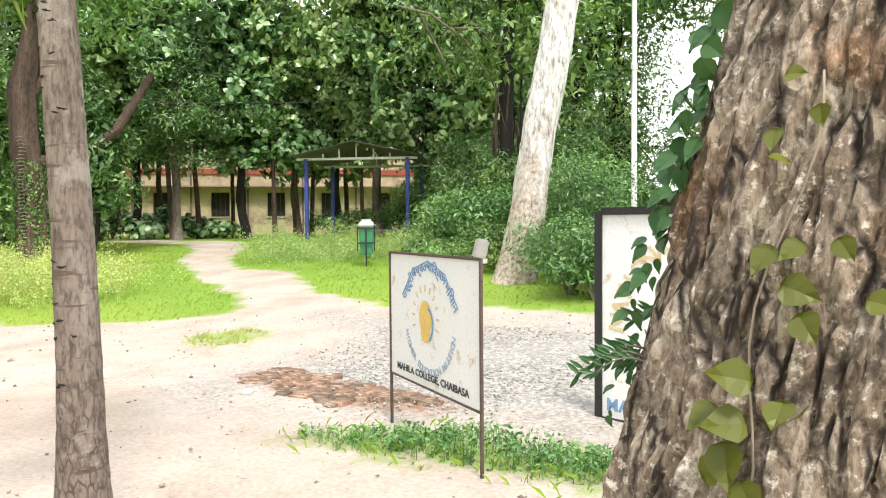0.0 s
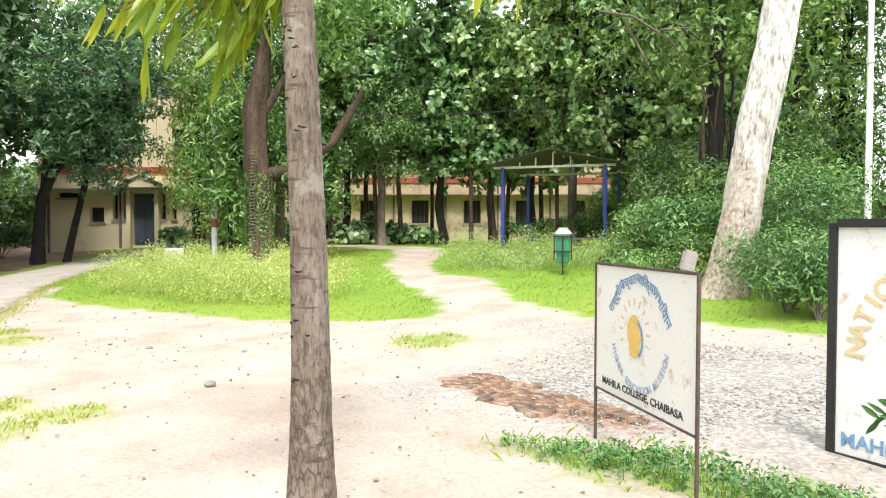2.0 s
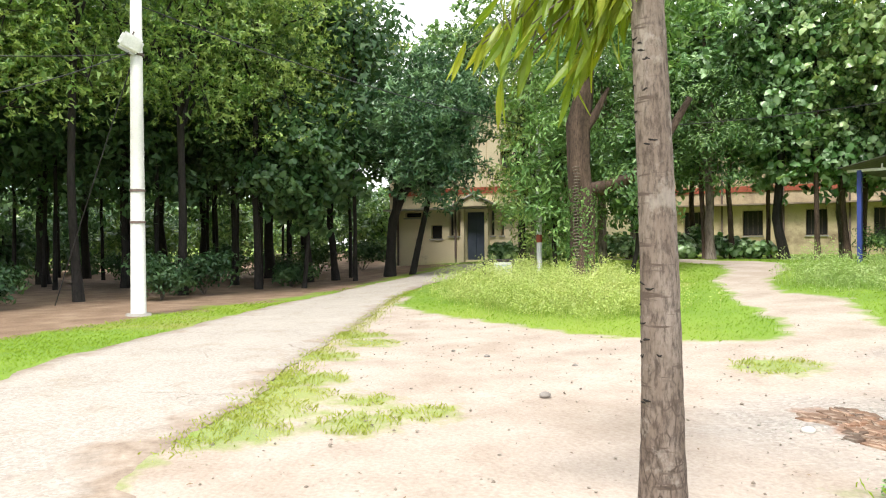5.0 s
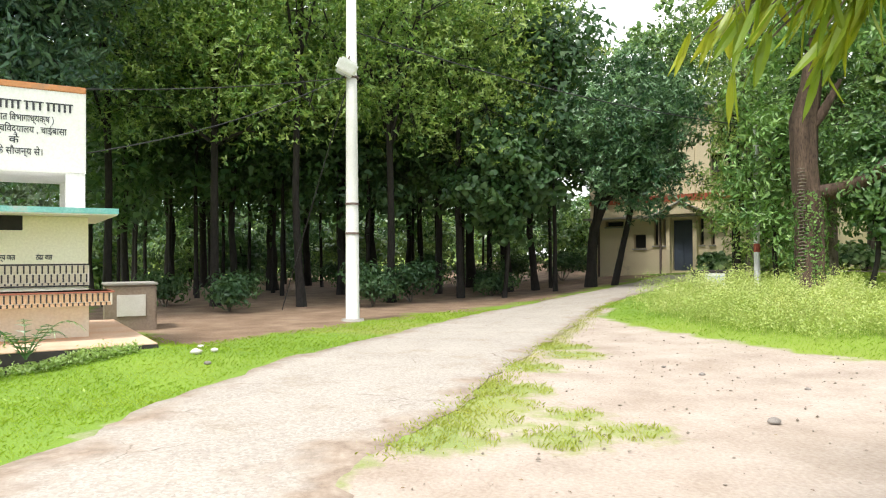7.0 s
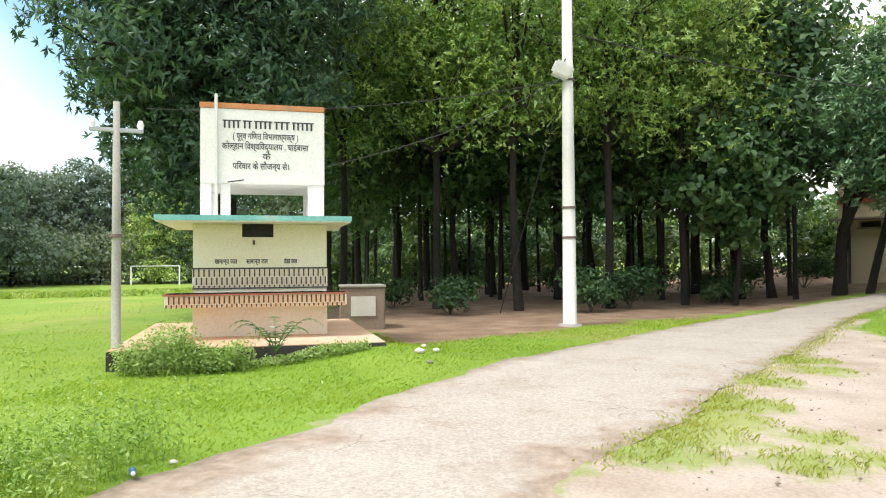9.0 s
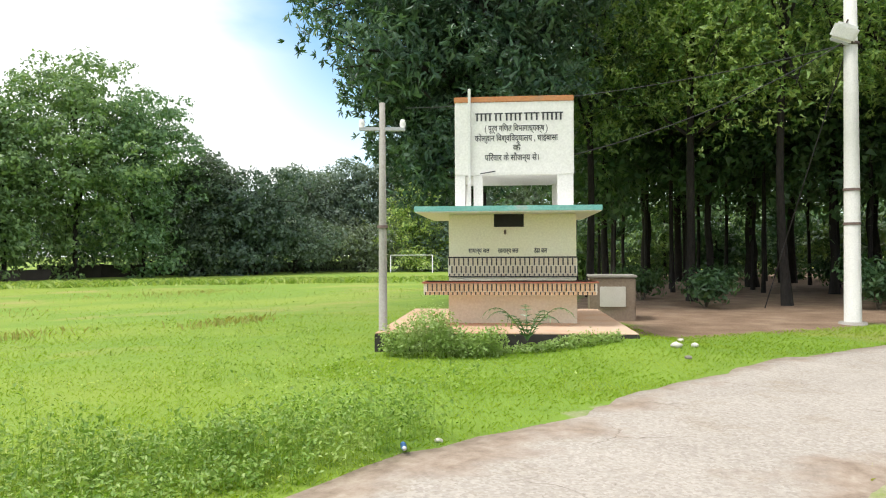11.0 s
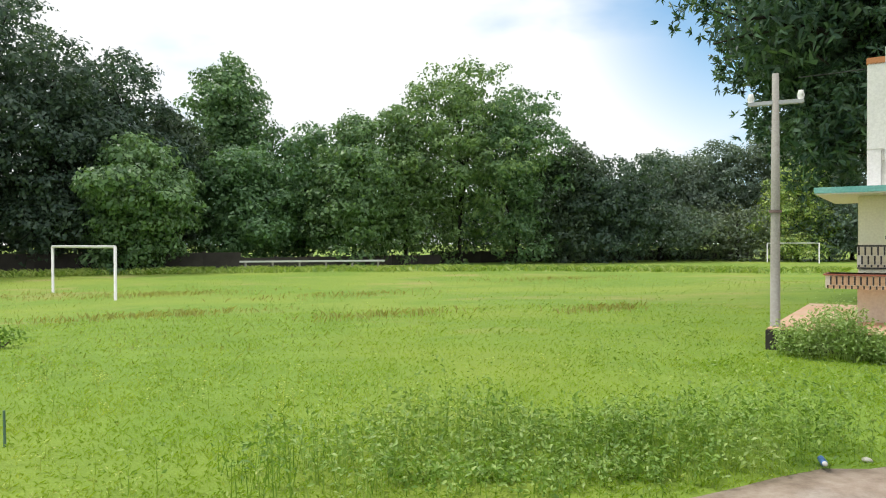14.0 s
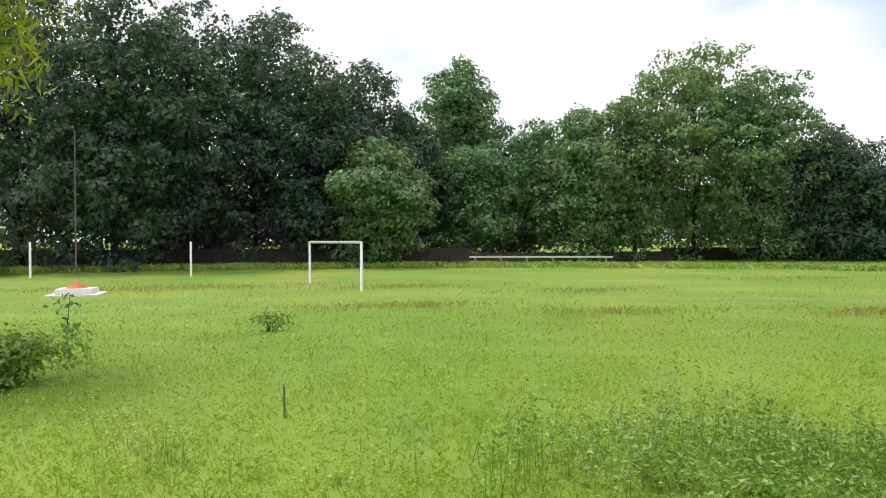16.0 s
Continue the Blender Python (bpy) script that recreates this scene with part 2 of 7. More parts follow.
M["bark_brown"] = bark_mat("brown_bark", [(0.3, (0.045, 0.028, 0.02)), (0.55, (0.12, 0.078, 0.055)), (0.8, (0.22, 0.15, 0.11))], 5.0, 0.2, 0.9, 0.03)
M["bark_grey"] = bark_mat("grey_bark", [(0.3, (0.1, 0.08, 0.06)), (0.55, (0.2, 0.165, 0.13)), (0.8, (0.32, 0.28, 0.23))])
M["bark_slim"] = bark_mat("slim_tree_bark", [(0.3, (0.12, 0.088, 0.068)), (0.45, (0.2, 0.153, 0.122)), (0.58, (0.265, 0.215, 0.178)), (0.75, (0.37, 0.315, 0.27))], 7.0, 0.3, 0.8, 0.012)
nt, nodes, links, bsdf = tree_of(M["bark_slim"])
old = bsdf.inputs["Base Color"].links[0].from_socket
tc = nodes.new("ShaderNodeTexCoord")
mp = nodes.new("ShaderNodeMapping")
mp.inputs["Scale"].default_value = (1.1, 1.1, 9.0)
links.new(tc.outputs["Object"], mp.inputs["Vector"])
# broken dark rings round the trunk, and pale lichen
col = mixed(nt, ranged(nt, noise_tex(nt, 2.3, 4.0, mp.outputs["Vector"], 0.6), 0.58, 0.63), old, (0.11, 0.08, 0.062))
col = mixed(nt, maths(nt, "MULTIPLY", ranged(nt, noise_tex(nt, 5.0, 6.0, rough=0.7), 0.56, 0.64), 0.45), col, (0.42, 0.38, 0.33))
# deep short fissures near the foot
mp2 = nodes.new("ShaderNodeMapping")
mp2.inputs["Scale"].default_value = (1, 1, 0.5)
links.new(tc.outputs["Object"], mp2.inputs["Vector"])
vo = nodes.new("ShaderNodeTexVoronoi")
vo.feature = "DISTANCE_TO_EDGE"
vo.inputs["Scale"].default_value = 24
links.new(mp2.outputs["Vector"], vo.inputs["Vector"])
sz = nodes.new("ShaderNodeSeparateXYZ")
links.new(tc.outputs["Object"], sz.inputs[0])
low_ = ranged(nt, maths(nt, "ADD", sz.outputs["Z"], maths(nt, "MULTIPLY", noise_tex(nt, 3.0), 1.2)), 1.75, 1.25)
fiss = maths(nt, "MULTIPLY", maths(nt, "MULTIPLY", ranged(nt, vo.outputs["Distance"], 0.1, 0.02), ranged(nt, noise_tex(nt, 16.0, 3.0), 0.4, 0.55)), low_)
col = mixed(nt, fiss, col, (0.075, 0.055, 0.042))
links.new(col, bsdf.inputs["Base Color"])
M["bark_near"] = bark_mat("rough_bark", [(0.3, (0.14, 0.095, 0.065)), (0.42, (0.3, 0.225, 0.165)), (0.56, (0.46, 0.37, 0.285)), (0.7, (0.64, 0.55, 0.45))], 18.0, 0.35, 0.9, 0.01, plates=22.0)
M["bark_white"] = bark_mat("white_bark", [(0.25, (0.4, 0.32, 0.27)), (0.4, (0.66, 0.6, 0.56)), (0.55, (0.78, 0.76, 0.74)), (0.8, (0.84, 0.83, 0.82))], 2.2, 0.3, 0.5, 0.02)
nt, nodes, links, bsdf = tree_of(M["bark_white"])
old = bsdf.inputs["Base Color"].links[0].from_socket
tc = nodes.new("ShaderNodeTexCoord")
sz = nodes.new("ShaderNodeSeparateXYZ")
links.new(tc.outputs["Object"], sz.inputs[0])
old_bark = ramp(nt, noise_tex(nt, 13.0, 8.0, rough=0.72), [(0.34, (0.16, 0.1, 0.075)), (0.47, (0.4, 0.32, 0.26)), (0.6, (0.6, 0.53, 0.47))])
edge_ = maths(nt, "ADD", sz.outputs["Z"], maths(nt, "MULTIPLY", maths(nt, "SUBTRACT", noise_tex(nt, 2.2, 6.0, rough=0.7), 0.5), 4.5))
links.new(mixed(nt, ranged(nt, edge_, 2.3, 1.3), old, old_bark), bsdf.inputs["Base Color"])
M["plaster_cream"] = surface("cream_plaster", [(0.3, (0.74, 0.62, 0.41)), (0.7, (0.8, 0.7, 0.5))], 0.7, 25, 0.85, stain=(0.27, 0.21, 0.14), stain_scale=0.9, stain_amount=(0.58, 0.78))
# wing plaster: brown stains, and the trees' shade put into a darker cream
M["plaster_old_shaded"] = surface("shaded_weathered_plaster", [(0.3, (0.46, 0.36, 0.23)), (0.7, (0.62, 0.51, 0.34))], 0.6, 25, 0.88, stain=(0.2, 0.14, 0.09), stain_scale=0.7, stain_amount=(0.48, 0.68))
M["plaster_white"] = surface("white_plaster", [(0.3, (0.8, 0.79, 0.76)), (0.7, (0.85, 0.84, 0.82))], 0.8, 30, 0.8, strength=0.12, stain=(0.5, 0.46, 0.38), stain_amount=(0.66, 0.8))
M["plaster_pale"] = surface("pale_yellow_plaster", [(0.3, (0.86, 0.79, 0.56)), (0.7, (0.88, 0.84, 0.66))], 0.8, 30, 0.8, strength=0.12, stain=(0.5, 0.4, 0.28), stain_amount=(0.62, 0.8))
M["plaster_base"] = surface("peach_plaster", [(0.3, (0.84, 0.73, 0.58)), (0.7, (0.88, 0.82, 0.72))], 1.0, 25, 0.85, strength=0.15, stain=(0.42, 0.28, 0.19), stain_amount=(0.6, 0.78))
M["red_band"] = surface("red_oxide_paint", [(0.3, (0.3, 0.07, 0.04)), (0.7, (0.42, 0.11, 0.06))], 1.0, 20, 0.8, stain=(0.12, 0.06, 0.04))
M["concrete"] = surface("grey_concrete", [(0.3, (0.3, 0.28, 0.25)), (0.7, (0.45, 0.43, 0.39))], 1.2, 40, 0.9, stain=(0.12, 0.1, 0.08))
M["pole_pale"] = surface("pale_concrete_pole", [(0.3, (0.6, 0.6, 0.56)), (0.7, (0.74, 0.73, 0.69))], 1.4, 40, 0.85, stain=(0.35, 0.33, 0.29), stain_amount=(0.6, 0.8))
# near-black fill that stands for the shade inside openings
M["shade_panel"] = surface("dark_interior_panel", [(0.3, (0.012, 0.012, 0.012)), (0.7, (0.03, 0.028, 0.026))], 2, 20, 0.9)
M["blue_paint"] = surface("blue_painted_steel", [(0.3, (0.03, 0.05, 0.25)), (0.7, (0.05, 0.08, 0.36))], 3, 40, 0.45, stain=(0.12, 0.07, 0.05), stain_amount=(0.65, 0.75))
M["teal_paint"] = surface("teal_paint", [(0.3, (0.12, 0.42, 0.4)), (0.7, (0.3, 0.6, 0.56))], 3, 40, 0.7, stain=(0.45, 0.45, 0.42), stain_scale=3)
M["orange_paint"] = surface("orange_paint", [(0.3, (0.5, 0.2, 0.08)), (0.7, (0.6, 0.28, 0.12))], 3, 40, 0.8, stain=(0.3, 0.2, 0.14), stain_scale=3)
M["floor_tile"] = surface("terracotta_floor", [(0.3, (0.58, 0.33, 0.2)), (0.7, (0.7, 0.48, 0.34))], 1.2, 30, 0.8, strength=0.12, stain=(0.64, 0.52, 0.4), stain_scale=0.7, stain_amount=(0.48, 0.75))
M["tile_red"] = surface("red_tile", [(0.3, (0.32, 0.1, 0.06)), (0.7, (0.45, 0.16, 0.1))], 3, 40, 0.45)
M["tile_black"] = surface("black_tile", [(0.3, (0.03, 0.022, 0.02)), (0.7, (0.06, 0.045, 0.04))], 3, 40, 0.4)
M["tile_cream"] = surface("cream_tile", [(0.3, (0.72, 0.6, 0.42)), (0.7, (0.82, 0.72, 0.53))], 3, 40, 0.45)
M["tile_orange"] = surface("orange_cream_tile", [(0.3, (0.6, 0.36, 0.2)), (0.7, (0.72, 0.5, 0.32))], 3, 40, 0.5, stain=(0.4, 0.24, 0.15), stain_scale=3)
M["black_paint"] = surface("black_paint", [(0.3, (0.012, 0.012, 0.013)), (0.7, (0.03, 0.03, 0.03))], 4, 40, 0.5)
M["white_paint"] = surface("white_paint", [(0.3, (0.72, 0.72, 0.7)), (0.7, (0.82, 0.82, 0.8))], 3, 40, 0.6, stain=(0.45, 0.36, 0.28), stain_scale=4, stain_amount=(0.68, 0.8))
M["sign_white"] = surface("weathered_white_sign", [(0.3, (0.84, 0.84, 0.83)), (0.7, (0.88, 0.88, 0.88))], 2, 60, 0.6, strength=0.03, stain=(0.5, 0.31, 0.15), stain_scale=8.0, stain_amount=(0.57, 0.7))
M["rust"] = surface("rusty_steel", [(0.3, (0.07, 0.052, 0.045)), (0.7, (0.17, 0.12, 0.095))], 8, 60, 0.8, 0.2)
M["steel"] = surface("galvanised_steel", [(0.3, (0.42, 0.43, 0.44)), (0.7, (0.58, 0.59, 0.6))], 4, 60, 0.5, 0.6)
M["roof_sheet"] = surface("weathered_roof_sheet", [(0.3, (0.075, 0.07, 0.07)), (0.7, (0.13, 0.125, 0.12))], 2, 30, 0.6, 0.1, stain=(0.05, 0.04, 0.035))
M["green_plastic"] = surface("green_plastic", [(0.3, (0.05, 0.26, 0.13)), (0.7, (0.08, 0.34, 0.18))], 2, 40, 0.5)
M["pale_green"] = surface("pale_green_lid", [(0.3, (0.45, 0.62, 0.5)), (0.7, (0.55, 0.7, 0.58))], 2, 40, 0.5)
M["letter_blue"] = surface("blue_lettering", [(0.3, (0.12, 0.27, 0.52)), (0.7, (0.25, 0.42, 0.64))], 20, 80, 0.7)
M["letter_deep"] = surface("deep_blue_lettering", [(0.3, (0.03, 0.12, 0.5)), (0.7, (0.05, 0.18, 0.6))], 20, 80, 0.7)
M["letter_faded"] = surface("faded_blue_lettering", [(0.3, (0.32, 0.42, 0.58)), (0.7, (0.46, 0.55, 0.68))], 20, 80, 0.7)
M["letter_black"] = surface("black_lettering", [(0.3, (0.03, 0.03, 0.04)), (0.7, (0.07, 0.07, 0.08))], 20, 80, 0.7)
M["letter_ochre"] = surface("ochre_lettering", [(0.3, (0.68, 0.5, 0.25)), (0.7, (0.78, 0.65, 0.42))], 20, 80, 0.7)
M["yellow_paint"] = surface("yellow_emblem_paint", [(0.3, (0.75, 0.47, 0.09)), (0.7, (0.8, 0.6, 0.2))], 12, 60, 0.7)
M["brick_soil"] = surface("red_brick_rubble", [(0.3, (0.11, 0.068, 0.045)), (0.5, (0.23, 0.14, 0.095)), (0.7, (0.36, 0.26, 0.19))], 5, 60, 0.95, stain=(0.45, 0.37, 0.3), stain_scale=3.0, stain_amount=(0.5, 0.62), vary=True)
M["stone"] = surface("grey_stone", [(0.3, (0.16, 0.14, 0.12)), (0.7, (0.36, 0.33, 0.3))], 6, 60, 0.9)
M["road"] = surface("worn_concrete_road", [(0.3, (0.35, 0.31, 0.27)), (0.7, (0.47, 0.425, 0.375))], 0.9, 34, 0.95, strength=0.7, stain=(0.32, 0.27, 0.21), stain_scale=1.3, stain_amount=(0.53, 0.68), fleck=(0.2, 0.16, 0.125))
M["blue_door"] = surface("slate_blue_door", [(0.3, (0.045, 0.06, 0.09)), (0.7, (0.08, 0.1, 0.14))], 2, 30, 0.6)
M["wire"] = surface("black_cable", [(0.3, (0.02, 0.02, 0.022)), (0.7, (0.04, 0.04, 0.045))], 4, 30, 0.6)
M["far_wall"] = surface("dark_wall", [(0.3, (0.03, 0.028, 0.025)), (0.7, (0.075, 0.065, 0.06))], 0.6, 12, 0.95)
M["brown_wall"] = surface("weathered_brown_wall", [(0.3, (0.22, 0.16, 0.12)), (0.7, (0.34, 0.27, 0.21))], 0.8, 20, 0.95, stain=(0.08, 0.07, 0.05))
M["red_board"] = surface("red_notice_board", [(0.3, (0.4, 0.08, 0.07)), (0.7, (0.5, 0.14, 0.12))], 4, 40, 0.6)
M["bottle_blue"] = surface("blue_plastic", [(0.3, (0.05, 0.16, 0.5)), (0.7, (0.1, 0.25, 0.6))], 4, 40, 0.3)
M["plaque"] = surface("pale_stone_plaque", [(0.3, (0.62, 0.58, 0.52)), (0.7, (0.72, 0.69, 0.64))], 4, 40, 0.6)
M["thatch"] = surface("dry_twigs", [(0.3, (0.2, 0.15, 0.1)), (0.7, (0.4, 0.33, 0.25))], 8, 40, 0.9)
M["orange_flag"] = surface("orange_plaster", [(0.3, (0.6, 0.14, 0.06)), (0.7, (0.7, 0.22, 0.1))], 4, 40, 0.7)


# ---- mesh tools ----
def mesh_np(name, verts, faces, mat, smooth=False):
    """One mesh from arrays of vertices and of equal-sided faces."""
    me = bpy.data.meshes.new(name)
    verts, faces = np.asarray(verts, np.float32), np.asarray(faces, np.int32)
    n, k = faces.shape
    me.vertices.add(len(verts))
    me.vertices.foreach_set("co", verts.ravel())
    me.loops.add(n * k)
    me.loops.foreach_set("vertex_index", faces.ravel())
    me.polygons.add(n)
    me.polygons.foreach_set("loop_start", np.arange(0, n * k, k, dtype=np.int32))
    if smooth:
        me.polygons.foreach_set("use_smooth", np.ones(n, bool))
    me.update(calc_edges=True)
    me.materials.append(mat)
    return me


def part(name, me, parent=None, label="", at=None):
    """Links a mesh, or a bmesh with its material, as one object under a thing or a part."""
    ob = new(name, me)
    if parent is not None:
        ob.parent = parent
    if at is not None:
        ob.matrix_basis = at
    if label:
        tagged(ob, label)
    return ob


def thing(name, at, label, category, group="", kind=""):
    ob = new(name)
    ob.empty_display_size = 0.2
    ob.matrix_basis = at
    return tagged(ob, label, category, group, kind)


def done(bm, name, mat, smooth=False):
    me = bpy.data.meshes.new(name)
    bmesh.ops.recalc_face_normals(bm, faces=bm.faces)
    bm.to_mesh(me)
    bm.free()
    me.materials.append(mat)
    if smooth:
        me.polygons.foreach_set("use_smooth", np.ones(len(me.polygons), bool))
    return me


def add_box(bm, lo, hi, bevel=0.0):
    lo, hi = Vector(lo), Vector(hi)
    r = bmesh.ops.create_cube(bm, size=1, matrix=Matrix.Translation((lo + hi) / 2) @ Matrix.Diagonal((*(hi - lo), 1)))
    if bevel:
        edges = {e for v in r["verts"] for e in v.link_edges}
        bmesh.ops.bevel(bm, geom=list(edges), offset=bevel, segments=2, affect="EDGES")


def box(name, lo, hi, mat, bevel=0.0):
    bm = bmesh.new()
    add_box(bm, lo, hi, bevel)
    return done(bm, name, mat)


def tube_arrays(points, radii, sides=10, wobble=0.0, rng=None):
    """Vertices and faces of a tapering tube along points."""
    P, R = np.asarray(points, float), np.asarray(radii, float)
    T = np.gradient(P, axis=0)
    T /= np.linalg.norm(T, axis=1)[:, None]
    ref = np.array([1.0, 0, 0]) if abs(T[0][0]) < 0.8 else np.array([0, 1.0, 0])
    A = np.cross(T, ref)
    A /= np.linalg.norm(A, axis=1)[:, None]
    B = np.cross(T, A)
    ang = np.linspace(0, 2 * np.pi, sides, endpoint=False)
    rad = R[:, None] * np.ones(sides)
    if wobble:
        rad = rad * (1 + wobble * (rng.random((1, sides)) - 0.5) * 1.2 + wobble * (rng.random(rad.shape) - 0.5))
    V = P[:, None] + rad[..., None] * (np.cos(ang)[:, None] * A[:, None] + np.sin(ang)[:, None] * B[:, None])
    n = len(P)
    i, j = np.meshgrid(np.arange(n - 1), np.arange(sides), indexing="ij")
    F = np.stack([i * sides + j, i * sides + (j + 1) % sides, (i + 1) * sides + (j + 1) % sides, (i + 1) * sides + j], -1).reshape(-1, 4)
    V = V.reshape(-1, 3)
    # closed ends
    caps = []
    for ring in (0, n - 1):
        c = len(V)
        V = np.vstack([V, P[ring]])
        for s in range(sides):
            caps.append([ring * sides + s, ring * sides + (s + 1) % sides, c, c])
    return V, F, caps


def tubes(name, runs, mat, sides=10, wobble=0.0, seed=1, twig=0.0):
    """One mesh of several tapering tubes, each (points, radii)."""
    rng = np.random.default_rng(seed)
    bmv, faces, n = [], [], 0
    for points, radii in runs:
        V, F, caps = tube_arrays(points, radii, 4 if radii[0] < twig else sides, wobble, rng)
        bmv.append(V)
        faces += [tuple(f + n) for f in F]
        faces += [(a + n, b + n, c + n) for a, b, c, _ in caps]
        n += len(V)
    me = bpy.data.meshes.new(name)
    me.from_pydata(np.vstack(bmv).tolist(), [], [tuple(int(i) for i in f) for f in faces])
    me.polygons.foreach_set("use_smooth", np.ones(len(me.polygons), bool))
    me.materials.append(mat)
    me.update()
    return me


def bend(p0, p1, n=6, sag=0.0, jitter=0.0, rng=None):
    """A curved run of n points from p0 to p1 that sags or rises in its middle."""
    t = np.linspace(0, 1, n)[:, None]
    P = np.asarray(p0) * (1 - t) + np.asarray(p1) * t
    P[:, 2] += sag * 4 * (t * (1 - t))[:, 0]
    if jitter:
        P[1:-1] += rng.normal(0, jitter, (n - 2, 3))
    return P


def leaves(centres, normals, size, rng, slim=0.45, spread=0.35, droop=0.3, fold=0.12, small=False, rays=None):
    """Folded four-cornered leaves at the centres; small ones, seen from afar, have three corners."""
    n = len(centres)
    L = size * (0.65 + 0.7 * rng.random(n))[:, None]
    d = normals + rng.normal(0, spread, (n, 3)) + np.array([0, 0, -droop])
    along = np.cross(d, rng.normal(0, 1, (n, 3)))
    along[:, 2] -= droop * 0.8
    if rays is not None:
        along = rays
        d = np.cross(np.cross(along, d), along) + rng.normal(0, 0.2, (n, 3))
        centres = centres + along * L * 0.5
    along /= np.linalg.norm(along, axis=1)[:, None] + 1e-9
    side = np.cross(along, d)
    side /= np.linalg.norm(side, axis=1)[:, None] + 1e-9
    up = np.cross(side, along)
    if small:
        V = np.stack([centres - along * L * 0.5 + side * L * slim * 0.5, centres - along * L * 0.4 - side * L * slim * 0.5, centres + along * L * 0.55], 1).reshape(-1, 3)
        return V, np.arange(n)[:, None] * 3 + [0, 1, 2]
    a = centres - along * L * 0.5
    b = centres + along * L * 0.5
    if size >= 0.24:
        # broad leaves are oval and cupped, with a bent tip
        ring = [a]
        for sg, f in ((1, -0.2), (1, 0.22), (0, 0.5), (-1, 0.22), (-1, -0.2)):
            w_ = 0.5 if f < 0 else 0.42
            ring.append(centres + along * L * f + side * L * slim * w_ * sg + up * L * (fold if sg else -0.1))
        V = np.stack(ring, 1).reshape(-1, 3)
        k = np.arange(n)[:, None] * 6
        return V, np.concatenate([k + [0, 1, 5], k + [1, 2, 4], k + [1, 4, 5], k + [2, 3, 4]], 0)
    l = centres + side * L * slim * 0.5 + up * L * fold - along * L * 0.05
    r = centres - side * L * slim * 0.5 + up * L * fold - along * L * 0.05
    V = np.stack([a, l, b, r], 1).reshape(-1, 3)
    k = np.arange(n)[:, None] * 4
    F = np.concatenate([k + [0, 1, 2], k + [0, 2, 3]], 0)
    return V, F


def unit_rows(rng, n, lift=0.0):
    """Random directions; a share of those that point down is turned up."""
    v = rng.normal(0, 1, (n, 3))
    v /= np.linalg.norm(v, axis=1)[:, None]
    flip = (v[:, 2] < -0.15) & (rng.random(n) < lift)
    v[flip, 2] *= -1
    return v


def crown(lobes, count, size, rng, slim=0.45, puff=0.7, droop=0.3, core=0.2, small=False, rosette=0, fill=1.0):
    """Leaves on the upper and outer sides of many rounded puffs, which sit over the lobes (x, y, z, rx, ry, rz)
    of a crown with gaps between them; sparser, broader sprays fill the shade inside."""
    lobes = np.asarray(lobes, float)
    w = lobes[:, 3] * lobes[:, 4] + lobes[:, 4] * lobes[:, 5] + lobes[:, 3] * lobes[:, 5]
    k = int(np.clip(fill * 1.6 * w.sum() / puff ** 2, 10, 420))
    which = rng.choice(len(lobes), k, p=w / w.sum())
    u = unit_rows(rng, k, 0.45)
    C = lobes[which, :3] + u * lobes[which, 3:] * (0.7 + 0.34 * rng.random(k))[:, None]
    rp = puff * (0.55 + 0.8 * rng.random(k))
    n = count // rosette if rosette else count
    m = rng.choice(k, n, p=rp ** 2 / (rp ** 2).sum())
    v = unit_rows(rng, n, 0.6)
    ragged = 1 + 0.2 * np.sin(v[:, 0] * 7 + m) * np.cos(v[:, 1] * 6 + 2 * m)
    depth = (1 - 0.45 * rng.random(n) ** 2) * ragged + rng.normal(0, 0.05, n)
    P = C[m] + v * (rp[m] * depth)[:, None] * [1, 1, 0.72]
    P[:, 2] -= 0.22 * droop * np.hypot(v[:, 0], v[:, 1]) * rp[m]
    N = v * 0.9 + u[m] * 0.25 + np.array([0, 0, 0.45])
    if rosette:
        q = np.repeat(np.arange(n), rosette)
        ray = rng.normal(0, 0.75, (len(q), 3)) + N[q] * 0.45 + [0, 0, -droop]
        ray /= np.linalg.norm(ray, axis=1)[:, None]
        V, F = leaves(P[q], N[q], size, rng, slim, 0.3, droop, rays=ray)
    else:
        V, F = leaves(P, N, size, rng, slim, 0.4, droop, small=small)
    if core:
        q = int(count * core)
        wh = rng.choice(len(lobes), q, p=w / w.sum())
        v = unit_rows(rng, q)
        C2 = lobes[wh, :3] + v * lobes[wh, 3:] * (0.72 * rng.random(q) ** 0.5)[:, None]
        V2, F2 = leaves(C2, v * 0.4 + np.array([0, 0, 0.6]), size * (1.0 if size >= 0.24 else 1.5), rng, slim, 0.6, droop, small=True)
        F = np.concatenate([F, F2 + len(V)])
        V = np.concatenate([V, V2])
    return V, F


def ground(x, y):
    """Height of the land: it rises gently to the building, falls to the playing field and banks up against the kiosk's plinth."""
    up = np.clip((np.asarray(y) - 4) / 15.0, 0, 1)
    dn = np.clip((-np.asarray(y) - 6) / 26.0, 0, 1)
    bank = 0.24 * np.exp(-(((np.asarray(x) + 10.9) / 1.1) ** 2 + ((np.asarray(y) + 2.6) / 1.3) ** 2))
    return 0.95 * up * up * (3 - 2 * up) - 0.8 * dn * dn * (3 - 2 * dn) + bank


def on(x, y, rz=0.0, dz=0.0):
    return pose(x, y, float(ground(x, y)) + dz, 0, 0, rz)


def polar(az, dist):
    """Plan place at an azimuth (degrees to the left of +y) and a distance from the middle of the walk."""
    a = radians(az)
    return -math.sin(a) * dist, math.cos(a) * dist


